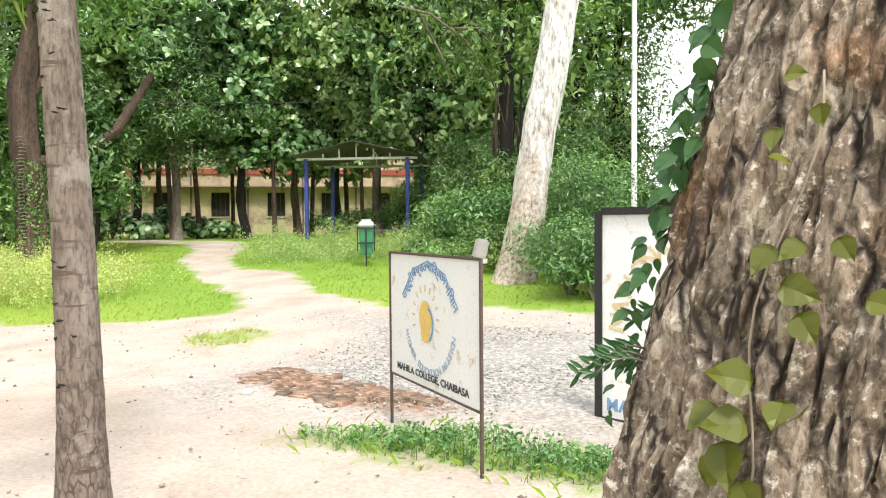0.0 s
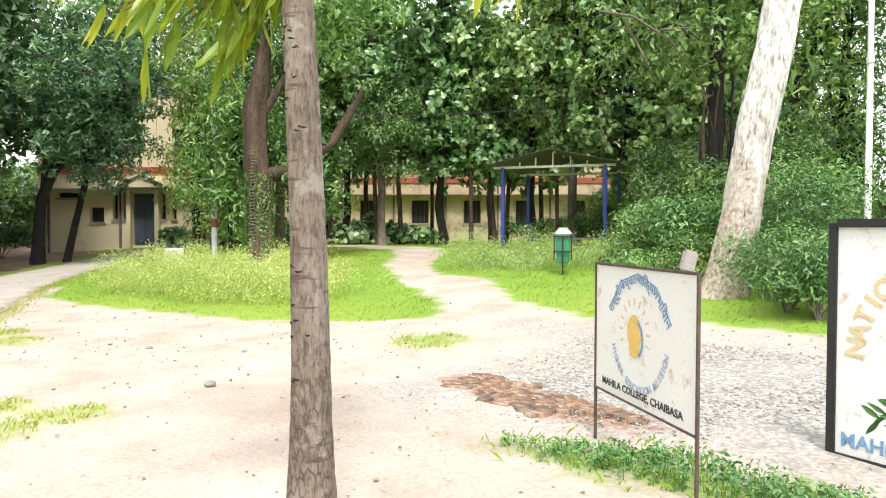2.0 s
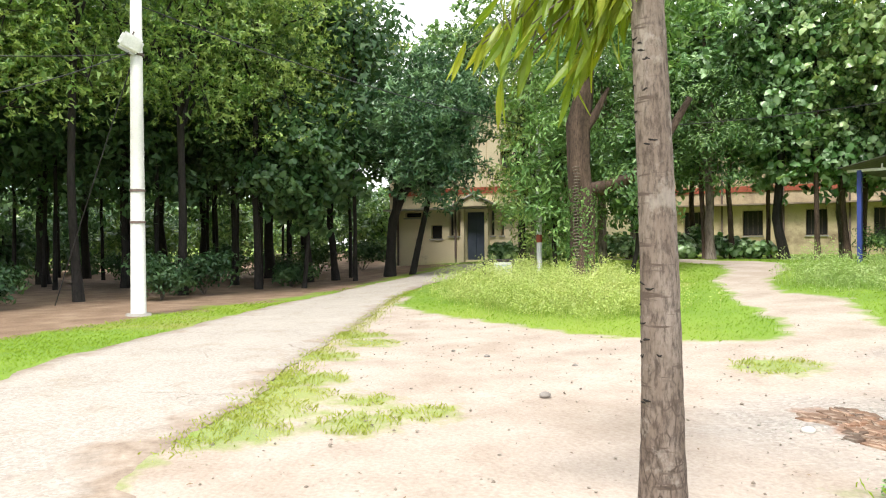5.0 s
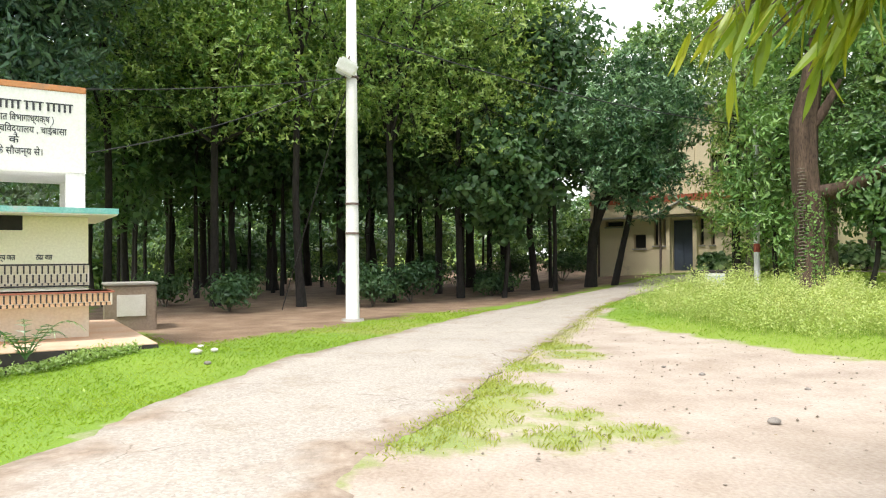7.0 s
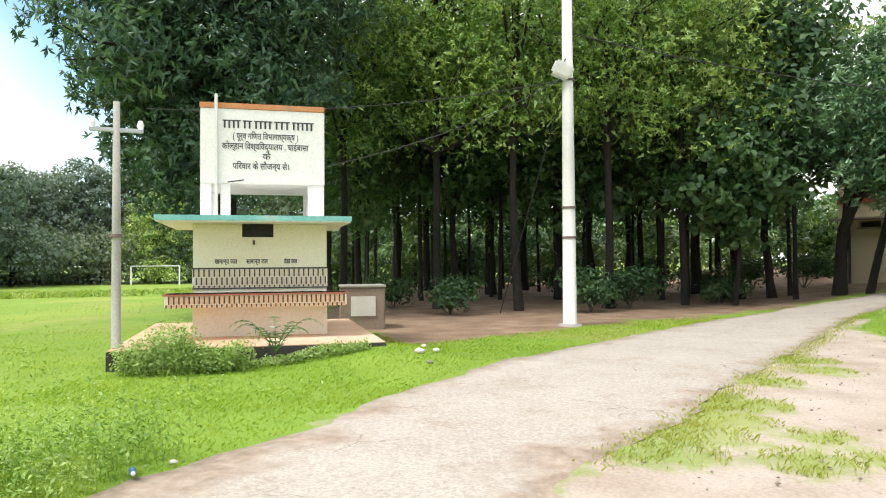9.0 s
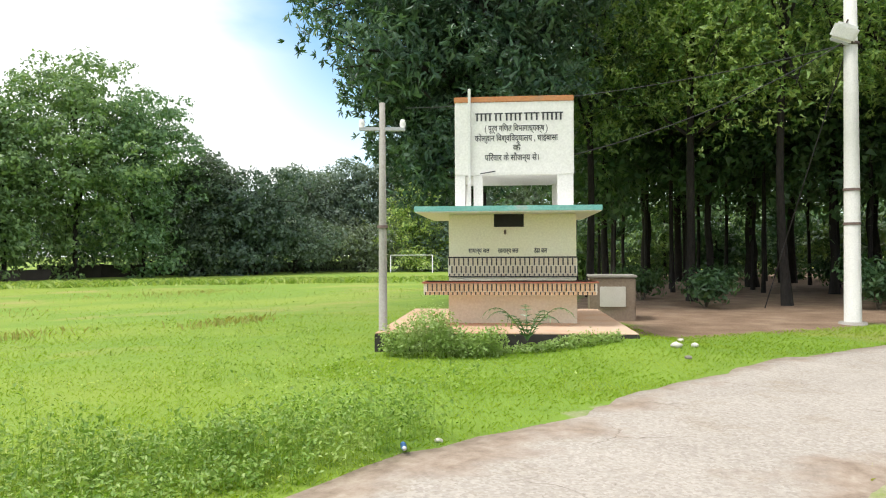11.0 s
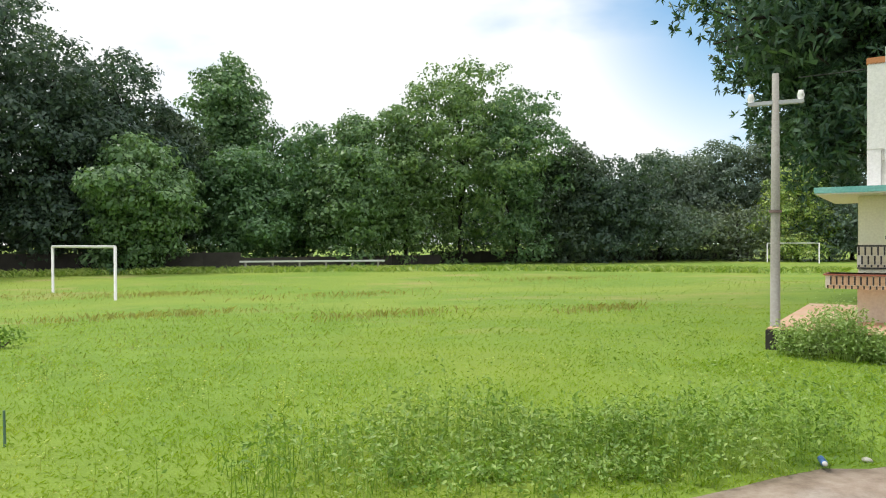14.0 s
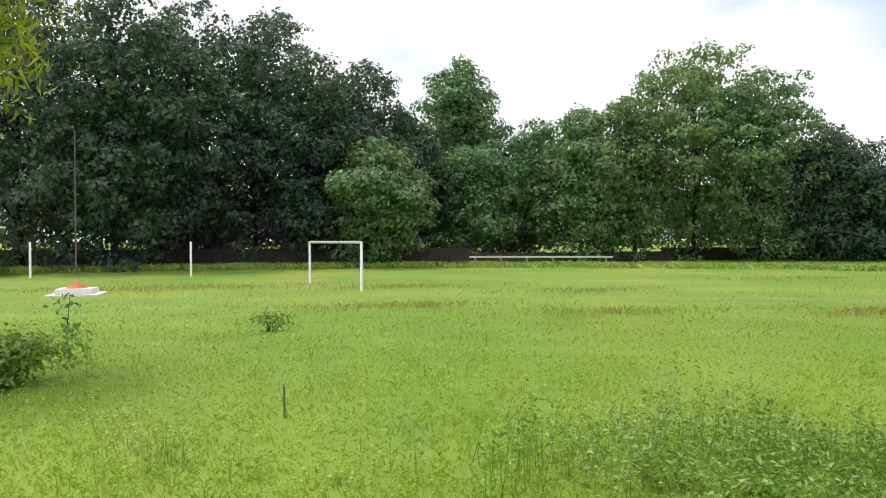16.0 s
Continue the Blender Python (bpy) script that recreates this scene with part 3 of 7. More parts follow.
def tree(at, label, lobes, trunk, leaf_count, leaf_size, leaf, bark, seed, slim=0.45, droop=0.3, limbs=True, category="tree", group="", puff=0.7, sides=9, name="tree", fork=0.45, core=0.2, small=False, rosette=0, fill=1.0):
    """A tree with a tapering trunk, limbs that reach into the crown's lobes, and a crown of many leaves.
    trunk: (radius, points)."""
    rng = np.random.default_rng(seed)
    t = thing(name, at, label, category, group)
    r, pts = trunk
    pts = np.asarray(pts, float)
    fine = np.vstack([bend(a, b, 4)[:-1] for a, b in zip(pts[:-1], pts[1:])] + [pts[-1:]])
    fine[1:-1, :2] += rng.normal(0, r * 0.12, (len(fine) - 2, 2))
    rad = r * np.linspace(1, 0.55, len(fine))
    rad[0] *= 1.35
    runs = [(fine, rad)]
    if limbs:
        for lobe in lobes:
            k = max(1, int(len(fine) * (fork + (0.95 - fork) * rng.random())))
            k = min(k, len(fine) - 1)
            c = np.array(lobe[:3])
            p = bend(fine[k], c, 6, 0.08 * np.linalg.norm(c - fine[k]) * 0.3, r * 0.25, rng)
            r0 = rad[k] * 0.6
            runs.append((p, r0 * np.linspace(1, 0.3, 6)))
            for _ in range(1 if small else 3):
                d = rng.normal(0, 1, 3)
                d /= np.linalg.norm(d)
                q = bend(p[4], c + d * np.array(lobe[3:]) * 0.8, 4, 0, r * 0.15, rng)
                runs.append((q, r0 * 0.4 * np.linspace(1, 0.25, 4)))
    part("trunk", tubes("trunk", runs, bark, sides, 0.18, seed, rad[0] * 0.35), t)
    V, F = crown(lobes, leaf_count, leaf_size, rng, slim, puff, droop, core, small, rosette, fill)
    part("crown", mesh_np("crown", V, F, leaf), t)
    return t


# ---- ground ----
def signed(poly, X, Y):
    """Signed distance to a polygon, positive inside."""
    P = np.asarray(poly, float)
    best, inside = np.full(X.shape, 1e9), np.zeros(X.shape, bool)
    for (x0, y0), (x1, y1) in zip(P, np.roll(P, -1, axis=0)):
        dx, dy = x1 - x0, y1 - y0
        t = np.clip(((X - x0) * dx + (Y - y0) * dy) / (dx * dx + dy * dy + 1e-12), 0, 1)
        best = np.minimum(best, np.hypot(X - x0 - t * dx, Y - y0 - t * dy))
        cross = ((y0 > Y) != (y1 > Y)) & (X < (x1 - x0) * (Y - y0) / (y1 - y0 + 1e-12) + x0)
        inside ^= cross
    return np.where(inside, best, -best)


ROAD_LEFT = [(9, -2.9), (2, -3.1), (-2.5, -3.1), (-4.8, -2.75), (-5.7, -2.35), (-8.1, -1.75), (-11.0, -0.68), (-15.6, 1.8), (-19.5, 4.2), (-22.9, 6.9), (-25.2, 9.6), (-28.5, 13.4)]
ROAD_RIGHT = [(-27.0, 14.3), (-23.2, 11.2), (-21.0, 8.7), (-18.8, 6.95), (-13.7, 4.4), (-9.0, 2.05), (-6.6, 0.95), (-5.7, 0.42), (-4.2, 0.0), (2, -0.4), (9, -0.4)]
SAND = [(9, -0.6), (2, -0.6), (-4.2, -0.2), (-5.7, 0.3), (-9.0, 1.9), (-13.7, 4.2), (-18.9, 6.9), (-18.2, 7.25), (-16.6, 6.2), (-14, 6.1), (-11.4, 6.45), (-8.8, 6.95), (-7.5, 7.6), (-7.15, 8.7), (-8.2, 9.6), (-10.4, 11.0), (-13.2, 13.2), (-14.4, 15.0),
        (-16.5, 16.6), (-21, 17.3), (-27, 16.6), (-27, 17.7), (-20, 18.6), (-15.4, 18.0), (-13.2, 15.6), (-12.0, 13.6), (-10.4, 12.2), (-8.9, 12.0), (-6.8, 10.05), (-5.1, 9.45), (-2.1, 9.6), (3, 9.7), (9, 9.6)]
EARTH = [(-12.9, -2.6), (-15.6, -0.4), (-17.9, 1.5), (-20.5, 4.0), (-23.2, 6.7), (-25.8, 9.4), (-29, 13.2), (-34, 13), (-70, 30), (-80, 0), (-60, -18), (-30, -9.5), (-19, -6.5)]
STRIP = [(-2.95, 4.3), (-2.5, 4.6), (-1.95, 4.85), (-1.2, 4.72), (0.2, 4.85), (1.6, 4.9), (1.8, 4.4), (0.2, 4.3), (-0.9, 4.22), (-1.6, 4.2), (-2.3, 4.16)]
PATCHES = [((-7.3, 1.6), 0.5), ((-8.1, 2.0), 0.45), ((-9.6, 2.65), 0.4), ((-6.7, 1.3), 0.45), ((-5.9, 1.95), 0.35), ((-6.0, 2.6), 0.3), ((-6.7, 2.3), 0.25), ((-10.6, 3.6), 0.4), ((-6.1, 0.9), 0.5), ((-11.6, 3.7), 0.45), ((-6.0, 7.0), 0.45)]
GRAVEL = [(-4.6, 4.9), (-4.2, 7.2), (-5.5, 8.6), (-2, 8.9), (2.5, 8.6), (3, 5), (0, 5.0), (-2, 5.1)]


def graded(lo, hi, step, far):
    """Even steps from lo to hi, growing outwards to far."""
    core = np.arange(lo, hi + step / 2, step)
    out, d = [], step
    while sum(out) < far:
        d *= 1.28
        out.append(d)
    tail = np.cumsum(out)
    return np.concatenate([(lo - tail)[::-1], core, hi + tail])


gx, gy = graded(-30, 8, 0.22, 900), graded(-12, 20, 0.22, 900)
GX, GY = np.meshgrid(gx, gy, indexing="ij")
GZ = ground(GX, GY) + 0.012 * np.sin(GX * 2.1 + np.sin(GY * 1.3)) * np.cos(GY * 1.7)
ni, nj = GX.shape
ii, jj = np.meshgrid(np.arange(ni - 1), np.arange(nj - 1), indexing="ij")
quads = np.stack([ii * nj + jj, (ii + 1) * nj + jj, (ii + 1) * nj + jj + 1, ii * nj + jj + 1], -1).reshape(-1, 4)

ground_mat = bpy.data.materials.new("ground_cover")
nt, nodes, links, bsdf = tree_of(ground_mat)


def mask(name, wander, soft, scale):
    """A region's edge, made uneven by noise, in the node tree at hand."""
    a = nodes.new("ShaderNodeAttribute")
    a.attribute_name = name
    n = maths(nt, "MULTIPLY", maths(nt, "SUBTRACT", noise_tex(nt, scale, 5.0), 0.5), wander * 2)
    return ranged(nt, maths(nt, "ADD", a.outputs["Fac"], n), -soft, soft)


n_broad, n_mid, n_fine = noise_tex(nt, 0.12, 5.0), noise_tex(nt, 1.3, 6.0), noise_tex(nt, 28, 6.0)
grass_col = ramp(nt, n_mid, [(0.3, (0.11, 0.205, 0.016)), (0.5, (0.145, 0.245, 0.02)), (0.7, (0.185, 0.29, 0.028))])
grass_col = mixed(nt, ranged(nt, n_broad, 0.45, 0.62), grass_col, (0.235, 0.295, 0.034))
grass_col = mixed(nt, maths(nt, "MULTIPLY", ranged(nt, noise_tex(nt, 0.16, 6.0, rough=0.65), 0.56, 0.7), 0.85), grass_col, (0.36, 0.27, 0.12))
grass_col = mixed(nt, 0.3, grass_col, ramp(nt, noise_tex(nt, 60, 4.0), [(0.3, (0.1, 0.2, 0.02)), (0.7, (0.33, 0.48, 0.06))]))
sand_col = ramp(nt, n_mid, [(0.25, (0.29, 0.23, 0.18)), (0.45, (0.41, 0.34, 0.285)), (0.7, (0.5, 0.43, 0.375))])
sand_col = mixed(nt, ranged(nt, noise_tex(nt, 9, 8.0, rough=0.75), 0.6, 0.68), sand_col, (0.22, 0.17, 0.13))
sand_col = mixed(nt, maths(nt, "MULTIPLY", ranged(nt, noise_tex(nt, 0.45, 7.0, rough=0.7), 0.5, 0.64), 0.7), sand_col, (0.34, 0.265, 0.205))
sand_col = mixed(nt, ranged(nt, noise_tex(nt, 22, 4.0, rough=0.8), 0.69, 0.72), sand_col, (0.13, 0.1, 0.075))
sand_col = mixed(nt, 0.24, sand_col, ramp(nt, n_fine, [(0.35, (0.22, 0.17, 0.13)), (0.65, (0.56, 0.485, 0.41))]))
earth_col = ramp(nt, n_mid, [(0.25, (0.14, 0.085, 0.05)), (0.5, (0.27, 0.18, 0.115)), (0.75, (0.42, 0.31, 0.215))])
earth_col = mixed(nt, 0.35, earth_col, ramp(nt, n_fine, [(0.35, (0.08, 0.045, 0.03)), (0.65, (0.32, 0.22, 0.15))]))
gravel_tex = nodes.new("ShaderNodeTexVoronoi")
gravel_tex.inputs["Scale"].default_value = 32
gc = nodes.new("ShaderNodeTexCoord")
links.new(gc.outputs["Object"], gravel_tex.inputs["Vector"])
gravel_col = ramp(nt, gravel_tex.outputs["Color"], [(0.1, (0.17, 0.16, 0.15)), (0.5, (0.29, 0.275, 0.255)), (0.9, (0.44, 0.42, 0.39))])
col = mixed(nt, mask("earth", 1.9, 0.3, 0.7), grass_col, earth_col)
sand_m = mask("sand", 0.45, 0.12, 2.2)
col = mixed(nt, sand_m, col, sand_col)
col = mixed(nt, maths(nt, "MULTIPLY", maths(nt, "MULTIPLY", mask("gravel", 1.2, 0.8, 1.1), sand_m), 0.95), col, gravel_col)
brick_col = ramp(nt, noise_tex(nt, 14, 6.0, rough=0.7), [(0.3, (0.13, 0.075, 0.05)), (0.5, (0.27, 0.165, 0.115)), (0.7, (0.42, 0.31, 0.24))])
col = mixed(nt, mask("brick", 0.5, 0.12, 5.0), col, brick_col)
col = mixed(nt, maths(nt, "MULTIPLY", mask("tuft", 0.5, 0.15, 4.0), 0.75), col, grass_col)
links.new(col, bsdf.inputs["Base Color"])
bsdf.inputs["Roughness"].default_value = 0.95
bump(nt, bsdf, maths(nt, "ADD", n_fine, maths(nt, "MULTIPLY", n_mid, 1.5)), 0.6, 0.025)

gm = mesh_np("ground", np.stack([GX, GY, GZ], -1).reshape(-1, 3), quads, ground_mat, True)
flatx, flaty = GX.ravel(), GY.ravel()
road_poly = ROAD_LEFT + ROAD_RIGHT
sand_d = np.maximum(signed(SAND, flatx, flaty), signed(road_poly, flatx, flaty) - 0.15)
tuft_d = np.max([r - np.hypot(flatx - x, flaty - y) for (x, y), r in PATCHES] + [signed(STRIP, flatx, flaty)], axis=0)
brick_d = 0.42 * (1 - ((flatx + 3.3) / 1.2) ** 2 - ((flaty - 5.62 + 0.12 * (flatx + 4.3)) / 0.34) ** 2)
for key, val in (("brick", brick_d), ("sand", sand_d), ("earth", signed(EARTH, flatx, flaty)), ("gravel", signed(GRAVEL, flatx, flaty)), ("tuft", tuft_d)):
    a = gm.attributes.new(key, "FLOAT", "POINT")
    a.data.foreach_set("value", np.clip(val, -3, 3).astype(np.float32))
ground_ob = tagged(part("ground", gm), "sandy ground and green grass of a campus", "ground", kind="structure")

# concrete road, a worn slab that stands a little above the soil
def outline(points, n):
    P = np.asarray(points, float)
    s = np.r_[0, np.cumsum(np.hypot(*np.diff(P, axis=0).T))]
    u = np.linspace(0, s[-1], n)
    return np.stack([np.interp(u, s, P[:, 0]), np.interp(u, s, P[:, 1])], -1)


rng = np.random.default_rng(5)
nr = 120
ra, rb = outline(ROAD_LEFT, nr), outline(ROAD_RIGHT[::-1], nr)
ra += rng.normal(0, 0.045, ra.shape)
rb += rng.normal(0, 0.045, rb.shape)
w = np.linspace(0, 1, 9)[None, :, None]
top = ra[:, None] * (1 - w) + rb[:, None] * w
tz = ground(top[..., 0], top[..., 1]) + 0.03 + 0.006 * rng.normal(0, 1, top.shape[:2])
tz[:, 0] -= 0.022
tz[:, -1] -= 0.022
RV = np.concatenate([top, tz[..., None]], -1)
low = RV.copy()
low[..., 2] -= 0.12
i, j = np.meshgrid(np.arange(nr - 1), np.arange(8), indexing="ij")
RF = np.stack([i * 9 + j, i * 9 + j + 1, (i + 1) * 9 + j + 1, (i + 1) * 9 + j], -1).reshape(-1, 4)
k = np.arange(nr - 1)
off = nr * 9
side = np.concatenate([np.stack([k * 9 + e, (k + 1) * 9 + e, (k + 1) * 9 + e + off, k * 9 + e + off], -1) for e in (0, 8)])
nt, nodes, links, bsdf = tree_of(M["road"])
old = bsdf.inputs["Base Color"].links[0].from_socket
# exposed aggregate, long thin cracks, and soil washed over the edges
agg = nodes.new("ShaderNodeTexVoronoi")
agg.inputs["Scale"].default_value = 42
rc = nodes.new("ShaderNodeTexCoord")
links.new(rc.outputs["Object"], agg.inputs["Vector"])
col = mixed(nt, 0.28, old, ramp(nt, agg.outputs["Color"], [(0.1, (0.2, 0.165, 0.14)), (0.5, (0.42, 0.38, 0.335)), (0.9, (0.66, 0.61, 0.55))]))
wv = nodes.new("ShaderNodeVectorMath")
wv.operation = "SCALE"
wv.inputs["Scale"].default_value = 0.7
wz = nodes.new("ShaderNodeTexNoise")
wz.inputs["Scale"].default_value, wz.inputs["Detail"].default_value = 1.4, 6.0
links.new(rc.outputs["Object"], wz.inputs["Vector"])
links.new(wz.outputs["Color"], wv.inputs[0])
wa = nodes.new("ShaderNodeVectorMath")
links.new(rc.outputs["Object"], wa.inputs[0])
links.new(wv.outputs["Vector"], wa.inputs[1])
ck = nodes.new("ShaderNodeTexVoronoi")
ck.feature = "DISTANCE_TO_EDGE"
ck.inputs["Scale"].default_value = 0.42
links.new(wa.outputs["Vector"], ck.inputs["Vector"])
crack = maths(nt, "MULTIPLY", ranged(nt, ck.outputs["Distance"], 0.005, 0.001), ranged(nt, noise_tex(nt, 0.8, 3.0), 0.52, 0.62))
col = mixed(nt, crack, col, (0.2, 0.165, 0.13))
soil = ramp(nt, noise_tex(nt, 5, 6.0, rough=0.7), [(0.3, (0.2, 0.15, 0.11)), (0.5, (0.32, 0.25, 0.195)), (0.7, (0.44, 0.37, 0.3))])
col = mixed(nt, mask("verge", 0.9, 0.25, 1.6), col, soil)
links.new(col, bsdf.inputs["Base Color"])
road_me = mesh_np("road", np.concatenate([RV.reshape(-1, 3), low.reshape(-1, 3)]), np.concatenate([RF, side]), M["road"], True)
wd_ = np.linalg.norm(ra - rb, axis=1)[:, None] * np.minimum(w[0, :, 0], 1 - w[0, :, 0])[None]
a = road_me.attributes.new("verge", "FLOAT", "POINT")
a.data.foreach_set("value", np.tile((0.1 + 0.5 * np.clip((top[..., 0] + 7.5) / 2.5, 0, 1) - wd_).ravel(), 2).astype(np.float32))
tagged(part("road", road_me), "worn pale concrete lane with sandy edges", "road", kind="structure")


# ---- drinking-water building with a raised tank ----
KX, KY, KAZ = -11.53, -4.84, 113.8
kiosk = thing("water_kiosk", pose(KX, KY, 0, 0, 0, KAZ), "cream and white drinking-water kiosk with a raised tank", "kiosk")
W = 1.09


def kpart(name, lo, hi, mat, bevel=0.01, parent=None, label=""):
    return part(name, box(name, lo, hi, M[mat], bevel), parent or kiosk, label)


kpart("body", (-W, 0, 0.3), (W, 1.9, 2.17), "plaster_pale", 0.012, label="pale yellow plastered walls")
kpart("base", (-W - 0.006, -0.006, 0.28), (W + 0.006, 1.91, 0.84), "plaster_base", 0.01, label="stained peach plaster base")
slab = kpart("slab", (-1.6, -0.62, 2.172), (1.44, 2.4, 2.262), "plaster_white", 0.01, label="projecting concrete roof slab")
for lo_, hi_ in (((-1.605, -0.632, 2.19), (1.446, -0.621, 2.275)), ((-1.611, -0.62, 2.19), (-1.601, 2.4, 2.275)), ((1.441, -0.62, 2.19), (1.451, 2.4, 2.275))):
    kpart("edge", lo_, hi_, "teal_paint", 0.003, slab, "flaking teal painted edge")
tank = kpart("tank", (-0.98, 0.02, 2.84), (1.06, 1.9, 4.14), "plaster_white", 0.015, label="white plastered water tank")
kpart("cap", (-0.99, 0.01, 4.1), (1.06, 1.91, 4.2), "orange_paint", 0.01, tank, "orange painted rim")
for x0, x1, y0, y1 in ((-0.98, -0.8, 0.03, 0.25), (-0.66, -0.5, 0.03, 0.25), (0.78, 1.05, 0.03, 0.25), (-0.98, -0.8, 1.65, 1.88), (0.8, 1.05, 1.65, 1.88)):
    kpart("column", (x0, y0, 2.262), (x1, y1, 2.85), "plaster_white", 0.008)
kpart("pipe", (-0.75, -0.03, 2.27), (-0.7, 0.02, 4.34), "white_paint", 0.01, label="white downpipe")
# a solid dark block in place of a shaded hollow
kpart("opening", (-0.31, -0.004, 1.95), (0.2, 0.3, 2.19), "shade_panel", 0.0, label="dark block standing for the shade in a ventilation opening")
kpart("tap", (-0.14, -0.06, 1.82), (-0.1, 0.01, 1.9), "rust", 0.008)
trough = kpart("trough", (-1.46, -0.62, 0.82), (1.36, 0.02, 1.03), "plaster_base", 0.01, label="projecting tiled water trough")


def checker(parent, x0, x1, y, rows, cols, dark, pale):
    """Rows of small upright tiles; each is a piece of its own."""
    cw = (x1 - x0) / cols
    for r, (z0, z1) in enumerate(rows):
        h = z1 - z0
        dark_tile = box("tile", (0.002, -0.007, 0.003), (cw * 0.3, 0.004, h - 0.003), M[dark])
        pale_tile = box("tile", (cw * 0.31, -0.008, 0.003), (cw - 0.002, 0.004, h - 0.003), M[pale])
        shift = cw * 0.5 if r % 2 else 0.0
        for c in range(cols):
            x = x0 + c * cw + shift
            part("tile", dark_tile, parent, at=pose(x, y, z0))
            if x + cw < x1 + 0.01:
                part("tile", pale_tile, parent, at=pose(x, y, z0))


checker(trough, -1.44, 1.34, -0.622, [(0.815, 0.87), (0.872, 1.0)], 37, "tile_black", "tile_orange")
band = kpart("tile_band", (-W - 0.01, -0.012, 1.1), (W + 0.01, 0.01, 1.43), "plaster_base", 0.0, label="band of black and cream wall tiles")
checker(band, -W, W, -0.014, [(1.11, 1.15), (1.152, 1.283), (1.285, 1.415)], 27, "tile_black", "tile_cream")
kpart("border", (-W - 0.012, -0.024, 1.415), (W + 0.012, -0.012, 1.44), "tile_black", 0.0, band)
kpart("border", (-W - 0.012, -0.024, 1.09), (W + 0.012, -0.012, 1.108), "tile_black", 0.0, band)
kpart("lip", (-1.49, -0.65, 1.005), (1.39, 0.0, 1.03), "tile_red", 0.006, trough, "worn red-brown trough rim")
platform = thing("platform", pose(KX, KY, 0, 0, 0, KAZ), "terracotta floored concrete plinth round the kiosk", "platform")
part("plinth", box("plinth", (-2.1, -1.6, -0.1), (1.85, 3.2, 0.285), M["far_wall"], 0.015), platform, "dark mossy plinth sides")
part("floor", box("floor", (-2.09, -1.59, 0.285), (1.84, 3.19, 0.3), M["floor_tile"], 0.006), platform, "worn terracotta floor")

# low masonry box beside the kiosk
bx = thing("meter_box", on(-16.0, -4.35, 110), "weathered low masonry box with a pale plaque", "masonry box")
part("wall", box("wall", (-0.5, -0.1, -0.05), (0.5, 0.9, 0.95), M["brown_wall"], 0.03), bx)
part("cap", box("cap", (-0.53, -0.13, 0.95), (0.53, 0.93, 1.0), M["concrete"], 0.015), bx)
part("plaque", box("plaque", (-0.28, -0.125, 0.3), (0.28, -0.1, 0.75), M["plaque"], 0.005), bx, "pale stone plaque")


# ---- poles ----
def lamp_pole(x, y):
    t = thing("street_lamp", on(x, y), "tall pale concrete lamp pole with a floodlight", "street lamp")
    h = 8.0
    part("pole", tubes("pole", [([(0, 0, -0.1), (0, 0, h * 0.5), (0, 0, h)], [0.165, 0.14, 0.115])], M["pole_pale"], 14), t)
    for z in (2.05, 2.75, 5.75):
        part("clamp", tubes("clamp", [([(0, 0, z), (0, 0, z + 0.05)], [0.165, 0.165])], M["rust"], 14), t)
    head = part("lamp_head", box("lamp_head", (-0.24, -0.16, -0.14), (0.24, 0.16, 0.2), M["white_paint"], 0.05), t, "white floodlight housing", pose(0.12, -0.12, 5.98, 18, 24, 100))
    part("cowl", box("cowl", (-0.2, -0.12, -0.2), (0.2, 0.12, -0.13), M["steel"], 0.02), head)
    part("bracket", tubes("bracket", [([(0, 0, 6.1), (0.12, -0.05, 6.25), (0.14, -0.12, 6.1)], [0.02, 0.02, 0.02])], M["rust"], 6), t)
    part("footing", tubes("footing", [([(0, 0, -0.1), (0, 0, 0.06)], [0.3, 0.26])], M["concrete"], 12), t)
    return t


lamp_pole(-17.15, 0.32)
pole = thing("utility_pole", on(-9.563, -6.187), "thin grey utility pole with a cross-arm and insulators", "utility pole")
part("pole", tubes("pole", [([(0, 0, -0.1), (0.0, 0, 2.0), (0, 0, 3.86)], [0.07, 0.06, 0.045])], M["concrete"], 12), pole)
part("cross_arm", box("cross_arm", (-0.36, -0.03, 3.42), (0.36, 0.03, 3.48), M["steel"], 0.008), pole, at=pose(0, 0, 0, 0, 0, 122))
for s in (-0.32, 0.32):
    a = radians(122)
    part("insulator", tubes("insulator", [([(0, 0, 0), (0, 0, 0.06), (0, 0, 0.13)], [0.035, 0.05, 0.03])], M["white_paint"], 10), pole, "white porcelain insulator", pose(s * math.cos(a), s * math.sin(a), 3.47))
part("clamp", tubes("clamp", [([(0, 0, 1.9), (0, 0, 1.94)], [0.085, 0.085])], M["rust"], 12), pole)


# ---- sign boards ----
def board_frame(t, width, z0, z1, bar, mat, depth=0.03, feet=0.0):
    """A framed board between two posts, its face to -y."""
    part("panel", box("panel", (0, 0, z0), (width, 0.008, z1), M["sign_white"], 0.002), t, "weathered white painted sheet")
    part("post", box("post", (-bar, -depth, -0.15), (0, depth, z1 + 0.01), M[mat], 0.004), t)
    part("post", box("post", (width, -depth, -0.15), (width + bar, depth, z1 + 0.01), M[mat], 0.004), t)
    part("rail", box("rail", (0, -depth, z1 - bar * 0.3), (width, depth, z1 + bar * 0.7), M[mat], 0.004), t)
    part("rail", box("rail", (0, -depth, z0 - bar * 0.5), (width, depth, z0 + bar * 0.3), M[mat], 0.004), t)


